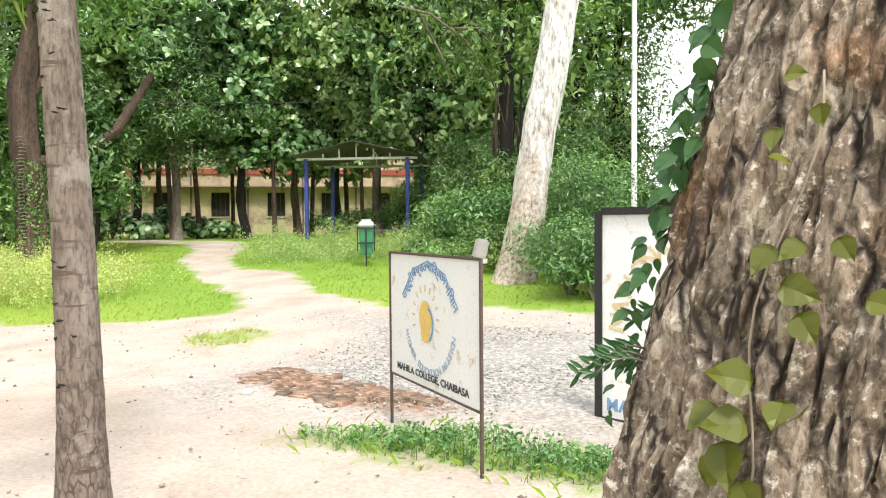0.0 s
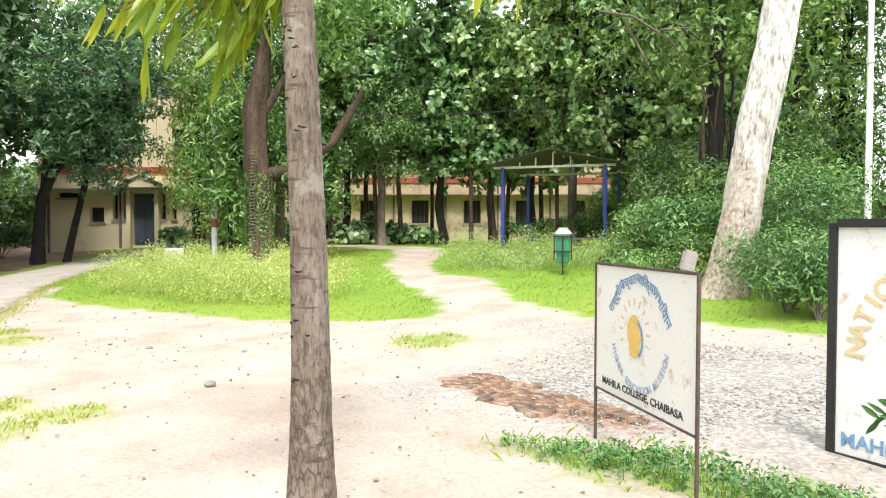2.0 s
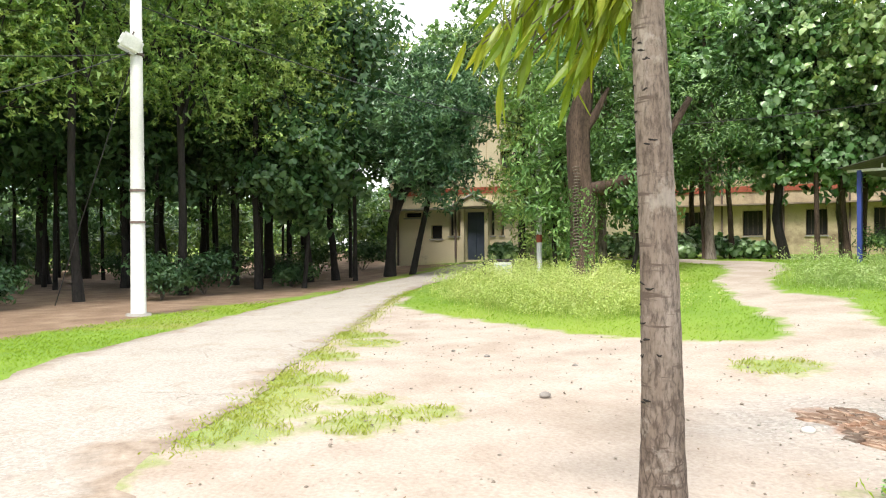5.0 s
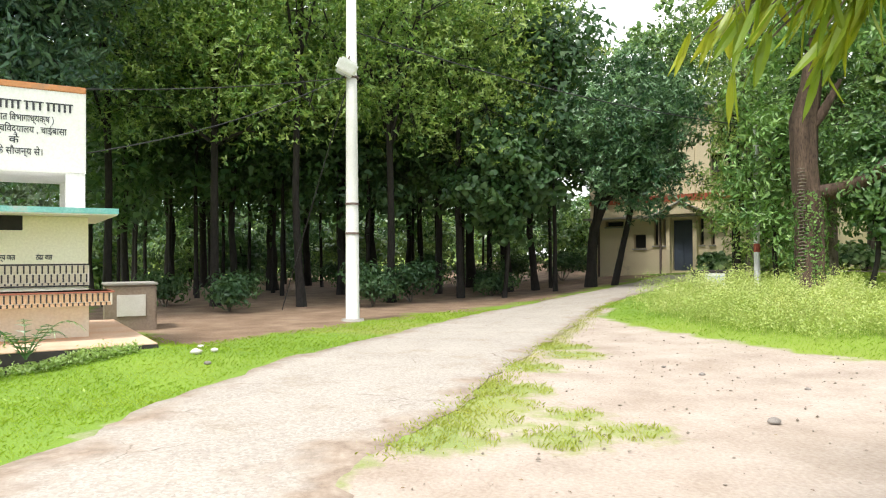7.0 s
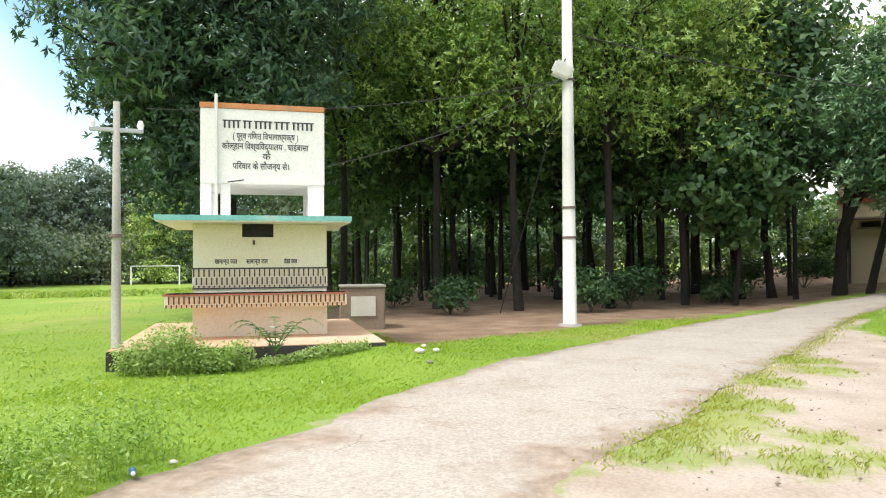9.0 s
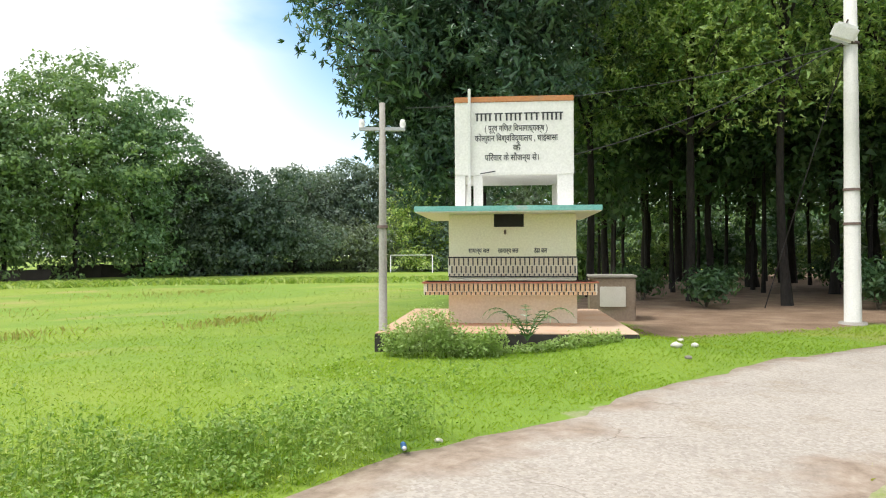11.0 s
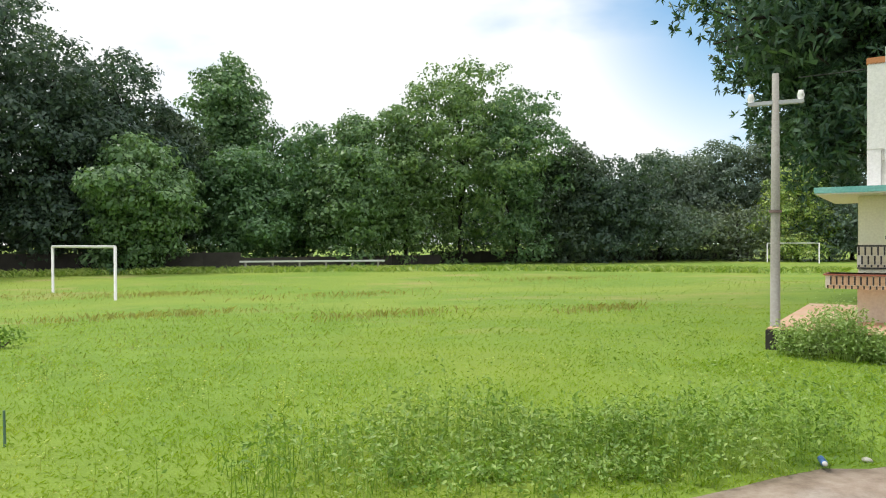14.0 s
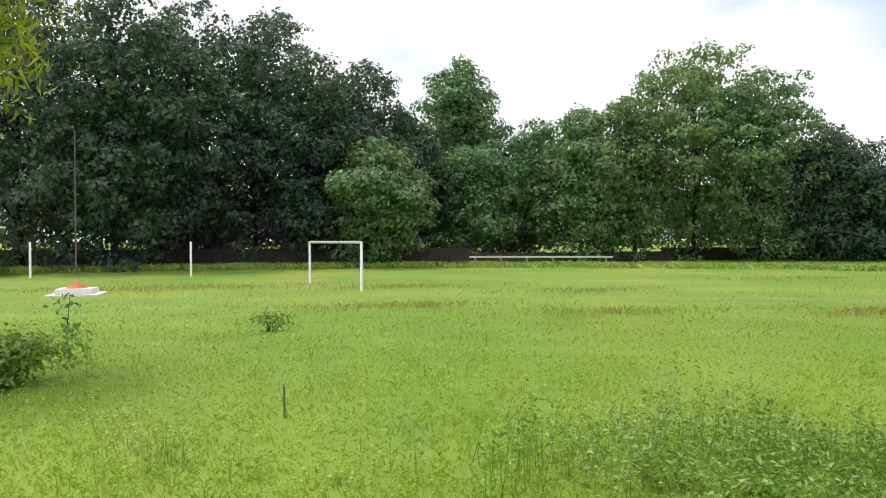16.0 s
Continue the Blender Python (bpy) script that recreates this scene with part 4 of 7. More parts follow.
sa, sb = Vector((-2.41, 4.87, 0)), Vector((-1.365, 4.09, 0))
s_ang = math.degrees(math.atan2(sb.y - sa.y, sb.x - sa.x))
S_W = (sb - sa).length
sign = thing("college_sign", pose(sa.x, sa.y, 0, 0, 0, s_ang), "weathered white college sign in a rusty steel frame", "sign")
board_frame(sign, S_W, 0.39, 1.28, 0.017, "rust", 0.011)
big = thing("service_sign", pose(-1.0, 5.55, 0, 0, 0, -18), "large white sign with black frame and faded lettering", "sign")
board_frame(big, 1.75, 0.03, 1.56, 0.055, "black_paint", 0.022)


# ---- shelter ----
def shelter():
    a, b = Vector((-12.85, 17.9)), Vector((-9.95, 18.95))
    u = (b - a).normalized()
    v = Vector((-u.y, u.x))
    w, d = (b - a).length, 3.1
    z0 = float(ground(a.x, a.y))
    t = thing("shelter", pose(a.x, a.y, z0, 0, 0, math.degrees(math.atan2(u.y, u.x))), "open shelter with blue posts and a shallow gabled sheet roof", "shelter")
    H = 2.5
    for x in (0, w):
        for y in (0, d):
            part("post", box("post", (x - 0.055, y - 0.055, -0.3), (x + 0.055, y + 0.055, H), M["blue_paint"], 0.006), t)
    rise, ov = 0.42, 0.3
    for y in (0, d):
        part("tie_beam", box("tie_beam", (-ov, y - 0.03, H - 0.04), (w + ov, y + 0.03, H + 0.03), M["white_paint"], 0.004), t)
        for f in (0.17, 0.33, 0.5, 0.67, 0.83):
            hh = rise * (1 - abs(f - 0.5) * 2)
            part("strut", box("strut", (w * f - 0.02, y - 0.02, H), (w * f + 0.02, y + 0.02, H + hh), M["white_paint"]), t)
    for s in (0, 1):
        x_e, x_m = (-ov - 0.1, w / 2) if s == 0 else (w + ov + 0.1, w / 2)
        run = math.hypot(x_m - x_e, rise + 0.08)
        n = 24
        V, F = [], []
        for i in range(n + 1):
            f = i / n
            for j in (0, 1):
                yy = -0.45 + (d + 0.9) * f
                x = x_e if j == 0 else x_m
                z = H + 0.06 + (rise * j) + (0.015 if i % 2 else 0)
                V += [(x, yy, z), (x, yy, z - 0.012)]
        for i in range(n):
            k = i * 4
            F += [(k, k + 2, k + 6, k + 4), (k + 1, k + 5, k + 7, k + 3), (k, k + 4, k + 5, k + 1), (k + 2, k + 3, k + 7, k + 6)]
        F += [(0, 1, 3, 2), (n * 4, n * 4 + 2, n * 4 + 3, n * 4 + 1)]
        me = bpy.data.meshes.new("roof_sheet")
        me.from_pydata(V, [], F)
        me.materials.append(M["roof_sheet"])
        part("roof_sheet", me, t)
    for y in (0.2, d / 2, d - 0.2):
        part("purlin", box("purlin", (w / 2 - 0.03, y - 0.03, H + rise - 0.02), (w / 2 + 0.03, y + 0.03, H + rise + 0.05), M["white_paint"]), t)
    part("rail", box("rail", (0, d - 0.03, 0.28), (w, d + 0.03, 0.36), M["blue_paint"], 0.005), t)
    part("bench", box("bench", (0.3, d - 0.5, 0.28), (w - 0.3, d - 0.1, 0.34), M["concrete"], 0.01), t)
    return t


shelter()

# ---- bin ----
bn = thing("waste_bin", on(-7.72, 13.05, 28) @ Matrix.Diagonal((0.76, 0.76, 1, 1)), "green plastic wheeled bin in a black metal stand", "bin")
bm = bmesh.new()
add_box(bm, (-0.2, -0.2, 0.22), (0.2, 0.2, 0.78), 0.03)
for v_ in bm.verts:
    f = 0.82 + 0.18 * (v_.co.z - 0.22) / 0.56
    v_.co.x *= f
    v_.co.y *= f
part("body", done(bm, "body", M["green_plastic"]), bn)
bm = bmesh.new()
add_box(bm, (-0.22, -0.22, 0.78), (0.22, 0.22, 0.96), 0.05)
for v_ in bm.verts:
    if v_.co.z > 0.9:
        v_.co.x *= 0.75
        v_.co.y *= 0.75
part("lid", done(bm, "lid", M["pale_green"]), bn, "pale domed lid")
for x in (-0.23, 0.23):
    part("stand", box("stand", (x - 0.015, -0.24, 0.3), (x + 0.015, -0.21, 0.8), M["black_paint"]), bn)
part("stand", box("stand", (-0.02, -0.25, -0.1), (0.02, -0.21, 0.78), M["black_paint"]), bn)
for z in (0.45, 0.76):
    part("stand", box("stand", (-0.25, -0.24, z), (0.25, -0.21, z + 0.03), M["black_paint"]), bn)


# ---- near trees ----
slim_tree = thing("slim_tree", on(-2.65, 2.43), "slender grey-brown tree trunk standing in sand", "tree")
zz = np.linspace(-0.1, 5.0, 110)
px = np.stack([0.03 * np.sin(zz * 1.1) - 0.012 * zz, 0.03 * np.cos(zz * 0.9), zz], -1)
part("trunk", tubes("trunk", [(px, 0.098 - 0.008 * zz + 0.05 * np.exp(-zz * 3))], M["bark_slim"], 24, 0.05, 3), slim_tree)


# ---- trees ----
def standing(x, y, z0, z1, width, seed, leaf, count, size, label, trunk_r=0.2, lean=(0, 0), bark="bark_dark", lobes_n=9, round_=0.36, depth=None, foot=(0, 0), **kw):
    """A tree whose crown fills the heights z0 to z1 and the width, on the ground at (x, y)."""
    r = np.random.default_rng(seed)
    lobes, depth = [], depth or width
    for k in range(lobes_n):
        f = (k + 0.5) / lobes_n
        a = k * 2.4 + r.random()
        belly = 0.5 + 0.5 * math.sin(math.pi * (0.12 + 0.78 * f)) ** 0.7
        q = (0.2 + 0.8 * r.random()) * 0.5 * (1 - round_) * belly
        s = round_ * (0.75 + 0.5 * r.random()) * belly
        rz = max(0.16 * (z1 - z0), s * width * 0.55)
        lobes.append((lean[0] * f + math.cos(a) * q * width, lean[1] * f + math.sin(a) * q * depth, z0 + rz * 0.9 + (z1 - z0 - 1.8 * rz) * k / (lobes_n - 1), s * width, s * depth, rz))
    top = z0 + (z1 - z0) * 0.8
    pts = [(foot[0], foot[1], -0.15), (foot[0] * 0.8 + lean[0] * 0.2 + r.normal(0, 0.1), foot[1] * 0.8 + lean[1] * 0.2 + r.normal(0, 0.1), z0 * 0.7 + 0.4), (lean[0] * 0.7, lean[1] * 0.7, (z0 + top) * 0.55), (lean[0], lean[1], top)]
    return tree(on(x, y), label, lobes, (trunk_r, pts), count, size, leaf, M[bark], seed, **kw)


# tree line beyond the playing field: azimuth, distance, height of the crown's foot and top, width
FAR_LINE = [
    (196, 66, 1.5, 22, 13), (190, 60, 1.0, 20.5, 11), (185, 66, 1.5, 22.0, 13), (180, 70, 1.0, 22.5, 12), (176, 66, 1.2, 18.0, 10), (172, 70, 1.0, 18.2, 9),
    (168.5, 74, 1.5, 14.0, 7), (170.5, 62, 0.6, 10.0, 8), (164, 80, 6.0, 21.0, 8.5), (163.5, 72, 0.8, 11, 9), (158.5, 76, 0.8, 13.5, 9), (154.5, 72, 0.8, 14.2, 9), (150.5, 76, 0.8, 17.0, 9),
    (146, 78, 1.0, 21, 12), (141.5, 80, 1.0, 18.5, 11), (137.5, 84, 0.8, 13.0, 9), (133.5, 86, 0.8, 11.5, 11), (129.5, 100, 0.6, 13.5, 11), (126, 104, 0.6, 14.5, 11), (122, 102, 0.6, 16.0, 11), (117.5, 104, 0.6, 17.0, 12), (112, 106, 0.6, 17, 12),
    (187, 78, 0.5, 9, 12), (178, 80, 0.5, 8, 12), (160, 86, 0.5, 8, 12), (146, 90, 0.5, 8, 12), (135, 94, 0.5, 7.5, 12), (152, 90, 0.5, 8, 12), (168, 88, 0.5, 8, 12), (130.5, 92, 0.4, 6.5, 12), (125, 95, 0.4, 6.5, 12), (140.5, 92, 0.4, 7, 12), (119, 96, 0.4, 8, 10), (173.5, 84, 0.4, 7, 12), (183, 82, 0.4, 7, 12), (193, 74, 0.5, 15, 13), (187, 76, 0.5, 16, 13),
]
# sunlight on these trees is put into a lighter leaf colour
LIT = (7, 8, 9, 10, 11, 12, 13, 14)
for n, (az, d, z0, z1, wd) in enumerate(FAR_LINE):
    x, y = polar(az, d)
    kind = ("tall dark-green tree at the edge of the field", "broad leafy tree beyond the playing field", "mid-green spreading tree behind the boundary wall")[n % 3]
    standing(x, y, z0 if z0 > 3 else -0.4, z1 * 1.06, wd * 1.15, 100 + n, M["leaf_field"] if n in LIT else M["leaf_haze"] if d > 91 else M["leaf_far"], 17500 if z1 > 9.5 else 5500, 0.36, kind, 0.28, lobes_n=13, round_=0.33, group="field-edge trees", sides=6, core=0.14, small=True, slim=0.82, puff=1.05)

# woodland beside the lane
WOOD = [(107, 25, 4.6, 13, 8), (99.5, 23.5, 4.2, 13, 8), (93, 22.5, 4.4, 14, 8.5), (86, 24, 4.2, 14, 8.5), (80.5, 26, 4.4, 13.5, 7.4), (76.6, 29, 5.0, 12.5, 5.5)]
for n, (az, d, z0, z1, wd) in enumerate(WOOD):
    x, y = polar(az, d)
    standing(x, y, z0, z1, wd, 200 + n, M["leaf_light"] if n != 0 else M["leaf_wood"], 24000, 0.15, "tall woodland tree with yellow-green leaves by the lane", 0.13, lobes_n=15, round_=0.27, group="woodland trees", rosette=7, puff=0.8, slim=0.42, droop=0.2, core=0.05, fill=0.6)
# inner and rear crowns: shade under the canopy is painted into their leaves
for n in range(14):
    az, d = 74.5 + n * 2.6, 29 + 5 * ((n * 5) % 3)
    x, y = polar(az, d)
    standing(x, y, 2.7 + 0.4 * (n % 2), 12 + (n % 3), 7.4, 230 + n, M["leaf_shaded"], 6500, 0.3, "slender dark woodland tree with a high crown", 0.15 + 0.05 * (n % 3), lobes_n=10, group="woodland trees", sides=7, core=0.3, small=True, slim=0.6, puff=0.8)
pole_tree = standing(*polar(101, 31), 4.0, 11, 3.0, 260, M["leaf_shaded"], 700, 0.3, "thin straight woodland tree in shade", 0.08, lobes_n=5, group="woodland trees", sides=7)
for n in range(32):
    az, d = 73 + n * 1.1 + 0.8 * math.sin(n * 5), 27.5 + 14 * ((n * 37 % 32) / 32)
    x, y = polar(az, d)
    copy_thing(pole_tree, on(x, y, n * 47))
# thicket in the clearing behind the woodland, sun and shade in its leaf colours
for n in range(22):
    az, d = 60 + n * 2.5, 60 + 5 * (n % 3)
    x, y = polar(az, d)
    standing(x, y, 0.2, 4 + 2.0 * (n % 4), 8, 270 + n, M["leaf_light" if n % 4 == 0 and n < 12 else "leaf_wood" if n % 2 and n < 14 else "leaf_shaded"], 2600, 0.46, "distant thicket tree behind the woodland", 0.12, lobes_n=6, group="thicket trees", sides=5, core=0.3, small=True, slim=0.6, puff=1.0)
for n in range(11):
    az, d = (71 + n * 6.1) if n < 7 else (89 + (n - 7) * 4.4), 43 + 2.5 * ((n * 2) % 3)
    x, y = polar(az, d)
    standing(x, y, -0.3, 3.2 + 0.8 * (n % 3), 4.2, 500 + n, M["leaf_wood" if n < 7 else "leaf_shaded"], 2600, 0.3, "understorey tree deep in the woodland", 0.1, lobes_n=6, group="understorey trees", sides=5, core=0.3, small=True, slim=0.5)

x, y = polar(77, 25.5)
standing(x, y, 1.9, 6.0, 3.6, 540, M["leaf_shaded"], 3000, 0.3, "young teak with large drooping leaves at the woodland's edge", 0.08, slim=0.62, droop=0.5, lobes_n=8, round_=0.3, group="woodland trees", rosette=6, puff=0.45)

# mango trees
x, y = polar(115.6, 21)
standing(x, y, 3.2, 14, 9.2, 301, M["leaf_mango_dark"], 54000, 0.2, "large dark mango tree with long drooping leaves", 0.34, slim=0.32, droop=0.45, lobes_n=20, round_=0.27, category="tree", name="mango_tree", rosette=9, puff=0.62, core=0.35, fill=0.8)
x, y = polar(119.6, 21.8)
fx_, fy_ = polar(113.6, 23.5)
standing(x, y, 2.9, 9.6, 6.2, 304, M["leaf_mango_dark"], 20000, 0.2, "dark bushy mango tree behind the kiosk", 0.2, slim=0.32, droop=0.45, lobes_n=12, round_=0.3, foot=(fx_ - x, fy_ - y), name="mango_tree", rosette=9, puff=0.5, core=0.25)
x, y = polar(121, 94)
standing(x, y, -0.4, 11.5, 9.5, 302, M["leaf_light"], 11000, 0.3, "light-green tree behind the far goal", 0.2, lobes_n=9, small=True, slim=0.6, core=0.35)
x, y = polar(67.2, 26.8)
fx_, fy_ = polar(70.2, 28.5)
fx_, fy_ = fx_ - x, fy_ - y
mango = standing(x, y, 2.5, 8.3, 7.2, 303, M["leaf_mango"], 33000, 0.19, "rounded mango tree with glossy leaf rosettes", 0.21, slim=0.3, droop=0.15, lobes_n=17, round_=0.3, depth=5.0, foot=(fx_, fy_), name="mango_tree", rosette=10, puff=0.48, core=0.25, fork=0.3, fill=0.95)
part("trunk", tubes("trunk", [([(fx_ + 0.45, fy_ + 0.75, -0.1), (fx_ + 0.55, fy_ + 1.0, 1.2), (fx_ + 0.65, fy_ + 1.35, 2.8), (fx_ + 0.7, fy_ + 1.3, 4.4)], [0.15, 0.12, 0.11, 0.09])], M["bark_dark"], 9, 0.15, 8), mango)

# broad-leaved trees before the building
TEAK = [(59.6, 27, 0.9, 7.2, 3.0), (58.6, 27, 4.5, 11, 5), (64, 47, 6, 16, 9), (53.5, 26, 2.6, 7.5, 3.0), (55.6, 26.5, 3.6, 11, 4.5), (51, 30, 3.0, 9.5, 4.4), (48.4, 29, 3.0, 11, 4.4), (45.4, 27, 2.9, 6.8, 3.4), (40.4, 28, 2.2, 12, 4.6), (36.6, 31, 2.6, 9.5, 4.8), (33.4, 29, 2.8, 10, 4.8), (30.2, 27, 2.6, 13.5, 4.8), (26.0, 26.5, 2.0, 13, 5.2), (22.4, 25, 1.6, 12, 4.8), (18, 30, 1.0, 12, 6), (14.8, 27, 1.0, 11.5, 4.8), (11.4, 23, 0.8, 8.2, 3.6), (2.4, 21, 5.0, 10, 5.2), (4.6, 31, 0.6, 6.0, 3.6), (0.4, 26, 0.8, 7.5, 4.4)]
DARK = (2, 6, 9, 14)
for n, (az, d, z0, z1, wd) in enumerate(TEAK):
    x, y = polar(az, d)
    ferny = n in (0, 1, 3, 4, 5, 7, 15, 16, 17, 18, 19)
    standing(x, y, z0 - (0.7 if z0 < 4 else 0), z1, wd, 330 + n, M["leaf_light"] if n == 0 else M["leaf_wood"] if ferny or n in DARK else M["leaf_teak"], 8200 if not ferny else 8000, 0.31 if not ferny else 0.17, "tall tree with large bright leaves before the building" if not ferny else "feathery green tree before the building", 0.17, slim=0.6 if not ferny else 0.3, lobes_n=11, bark="bark_grey" if n % 2 else "bark_dark", group="trees before the building", core=0.12, round_=0.34 if ferny else 0.28, rosette=0 if ferny else 6, puff=0.5 if ferny else 0.55, fill=0.65)
for n in range(11):
    az, d = 31.5 + n * 1.75 + 0.6 * math.sin(n * 4), 27.5 + 3.5 * ((n * 3) % 4) / 3
    x, y = polar(az, d)
    standing(x, y, 2.6 + 0.5 * (n % 3), 8 + (n % 3), 2.4, 560 + n, M["leaf_teak"], 1800, 0.28, "slim straight teak with large leaves before the wing", 0.09 + 0.02 * (n % 2), slim=0.6, lobes_n=6, bark="bark_brown", group="trees before the building", core=0.1, rosette=6, puff=0.5, limbs=False, sides=7)
for n in range(6):
    az, d = 13 + n * 8, 54 + 4 * (n % 3)
    x, y = polar(az, d)
    standing(x, y, 1.0, 8 + 2 * (n % 2), 8, 360 + n, M["leaf_wood"], 5000, 0.45, "tall hazy tree beyond the college buildings", 0.2, lobes_n=8, sides=6, group="trees behind the buildings", core=0.3, small=True, slim=0.6)

# old vine-grown tree with a lopped crown
VX, VY = -16.9, 11.9
vt = thing("old_tree", on(VX, VY), "old brown tree trunk grown with a ladder-like vine", "tree")
old = [([(0, 0, -0.2), (0.03, 0.02, 0.6), (0.0, 0.05, 1.8), (-0.12, 0.0, 3.2), (-0.1, -0.02, 4.4), (0.0, 0.1, 5.3), (0.1, 0.2, 7.0)], [0.56, 0.4, 0.36, 0.33, 0.34, 0.26, 0.14]),
       ([(-0.05, 0.05, 2.5), (0.42, 0.5, 2.62), (0.85, 1.0, 2.85), (1.3, 1.6, 3.5), (1.8, 2.3, 5.0)], [0.24, 0.2, 0.18, 0.14, 0.09]),
       ([(-0.1, 0.0, 4.1), (0.2, 0.28, 4.6), (0.45, 0.6, 5.4)], [0.16, 0.12, 0.05])]
part("trunk", tubes("trunk", old, M["bark_brown"], 14, 0.22, 12), vt)
rungs = []
d_ = Vector((-VX, -VY)).normalized()
sx, sy = -d_.y, d_.x
for k in range(34):
    z = 0.25 + k * 0.088
    c = Vector((d_.x, d_.y, 0)) * 0.4 + Vector((sx, sy, 0)) * (-0.14 - 0.02 * math.sin(k))
    a, b = c - Vector((sx, sy, 0)) * 0.09, c + Vector((sx, sy, 0)) * 0.09
    rungs.append(([(a.x, a.y, z), (c.x + 0.03 * d_.x, c.y + 0.03 * d_.y, z + 0.012), (b.x, b.y, z)], [0.012, 0.016, 0.012]))
part("vine", tubes("vine", rungs, M["bark_grey"], 6), vt, "pale clasping vine roots")
rng = np.random.default_rng(77)
k = 2600
th, zc = rng.random(k) * 6.28, rng.random(k) ** 1.4 * 2.6
C = np.stack([np.cos(th) * (0.43 - 0.03 * zc + 0.05 * rng.random(k)), np.sin(th) * (0.43 - 0.03 * zc + 0.05 * rng.random(k)), zc], -1)
V, F = leaves(C, np.stack([np.cos(th), np.sin(th), 0 * th], -1), 0.07, rng, 0.7)
part("creeper", mesh_np("creeper", V, F, M["leaf_shrub"]), vt, "small green creeper leaves")
lob = [(0.3, 0.5, 7.5, 1.6, 1.6, 1.6), (1.7, 1.5, 6.8, 1.5, 1.5, 1.2), (-0.9, -0.4, 6.4, 1.2, 1.2, 0.9), (1.0, 0.6, 9.2, 1.6, 1.6, 1.2)]
V, F = crown(lob, 5200, 0.2, rng, 0.4, 0.5)
part("crown", mesh_np("crown", V, F, M["leaf_shrub"]), vt)
standing(VX + 0.4, VY + 1.4, 1.0, 4.2, 2.2, 390, M["leaf_wood"], 4000, 0.17, "bushy dark-green sapling behind the old tree", 0.07, lobes_n=7, name="bush", category="shrub")
standing(VX - 2.2, VY + 0.6, 0.8, 5.6, 3.0, 391, M["leaf_shrub"], 5500, 0.2, "feathery light-green tree beside the old tree", 0.08, lobes_n=8, slim=0.3)

# leaning pale trunk among shrubs
wt = thing("pale_tree", on(-3.95, 11.75), "leaning pale peeling trunk among green shrubs", "tree")
zz = np.linspace(-0.2, 8.2, 34)
pts = np.stack([0.145 * zz + 0.01 * np.maximum(zz, 0) ** 1.2 + 0.02 * np.sin(zz * 2), 0.06 * zz, zz], -1)
part("trunk", tubes("trunk", [(pts, 0.285 - 0.002 * zz + 0.1 * np.exp(-zz * 1.6))], M["bark_white"], 18, 0.1, 5), wt)
rng = np.random.default_rng(9)
for k in range(18):
    z = 1.4 + 2.6 * rng.random()
    a = rng.random() * 6.28
    r_ = 0.285 - 0.002 * z
    c = np.array([0.145 * z + 0.01 * z ** 1.2 + math.cos(a) * r_, 0.06 * z + math.sin(a) * r_, z])
    flake = ((np.stack([c, c + [math.cos(a) * 0.03, math.sin(a) * 0.03, -0.07], c + [math.cos(a) * 0.05, math.sin(a) * 0.05, -0.16]]), [0.02, 0.015, 0.004]))
    part("bark_flake", tubes("bark_flake", [flake], M["bark_white"], 5), wt)
x, y = polar(19.4, 17.5)
fig = standing(x, y, 2.6, 13, 6, 395, M["leaf_wood"], 11000, 0.17, "dark multi-stemmed tree with hanging roots", 0.2, lobes_n=10)
rng = np.random.default_rng(19)
for k in range(16):
    a = k * 0.9 + rng.random()
    q0, q1 = 0.36 + 0.12 * rng.random(), 0.2 + 0.25 * rng.random()
    h_ = 2.6 + 1.6 * rng.random()
    run = bend((math.cos(a) * q0, math.sin(a) * q0, -0.1), (math.cos(a + 0.5) * q1, math.sin(a + 0.5) * q1, h_), 8, 0, 0.04, rng)
    part("hanging_root", tubes("hanging_root", [(run, np.linspace(0.07, 0.025, 8) * (0.5 + 0.7 * rng.random()))], M["bark_brown"] if k % 3 else M["bark_dark"], 7, 0.15, k), fig)

x2, y2 = polar(9.5, 24)
fx2, fy2 = polar(15.8, 23)
standing(x2, y2, 6.3, 12.5, 8.0, 396, M["leaf_wood"], 12000, 0.22, "spreading green tree behind the flagpole", 0.14, lobes_n=10, foot=(fx2 - x2, fy2 - y2), slim=0.45, fill=0.6, puff=0.8)
# bare arching branches before its crown
base = Vector((x, y, float(ground(x, y))))
for places in (((28.0, 15.5, 6.1), (25.5, 15.7, 6.0), (22.8, 15.9, 5.5), (20.6, 16.2, 4.6), (19.6, 16.8, 3.6)), ((26.2, 15.6, 5.9), (24.8, 15.6, 5.2), (23.6, 15.7, 4.5)), ((23.5, 15.8, 5.7), (21.6, 15.8, 5.7), (20.0, 16.0, 5.3))):
    run = [tuple(Vector((*polar(az, d), z)) - base) for az, d, z in places]
    part("bare_branch", tubes("bare_branch", [(run, np.linspace(0.035, 0.01, len(run)))], M["bark_grey"], 6), fig)


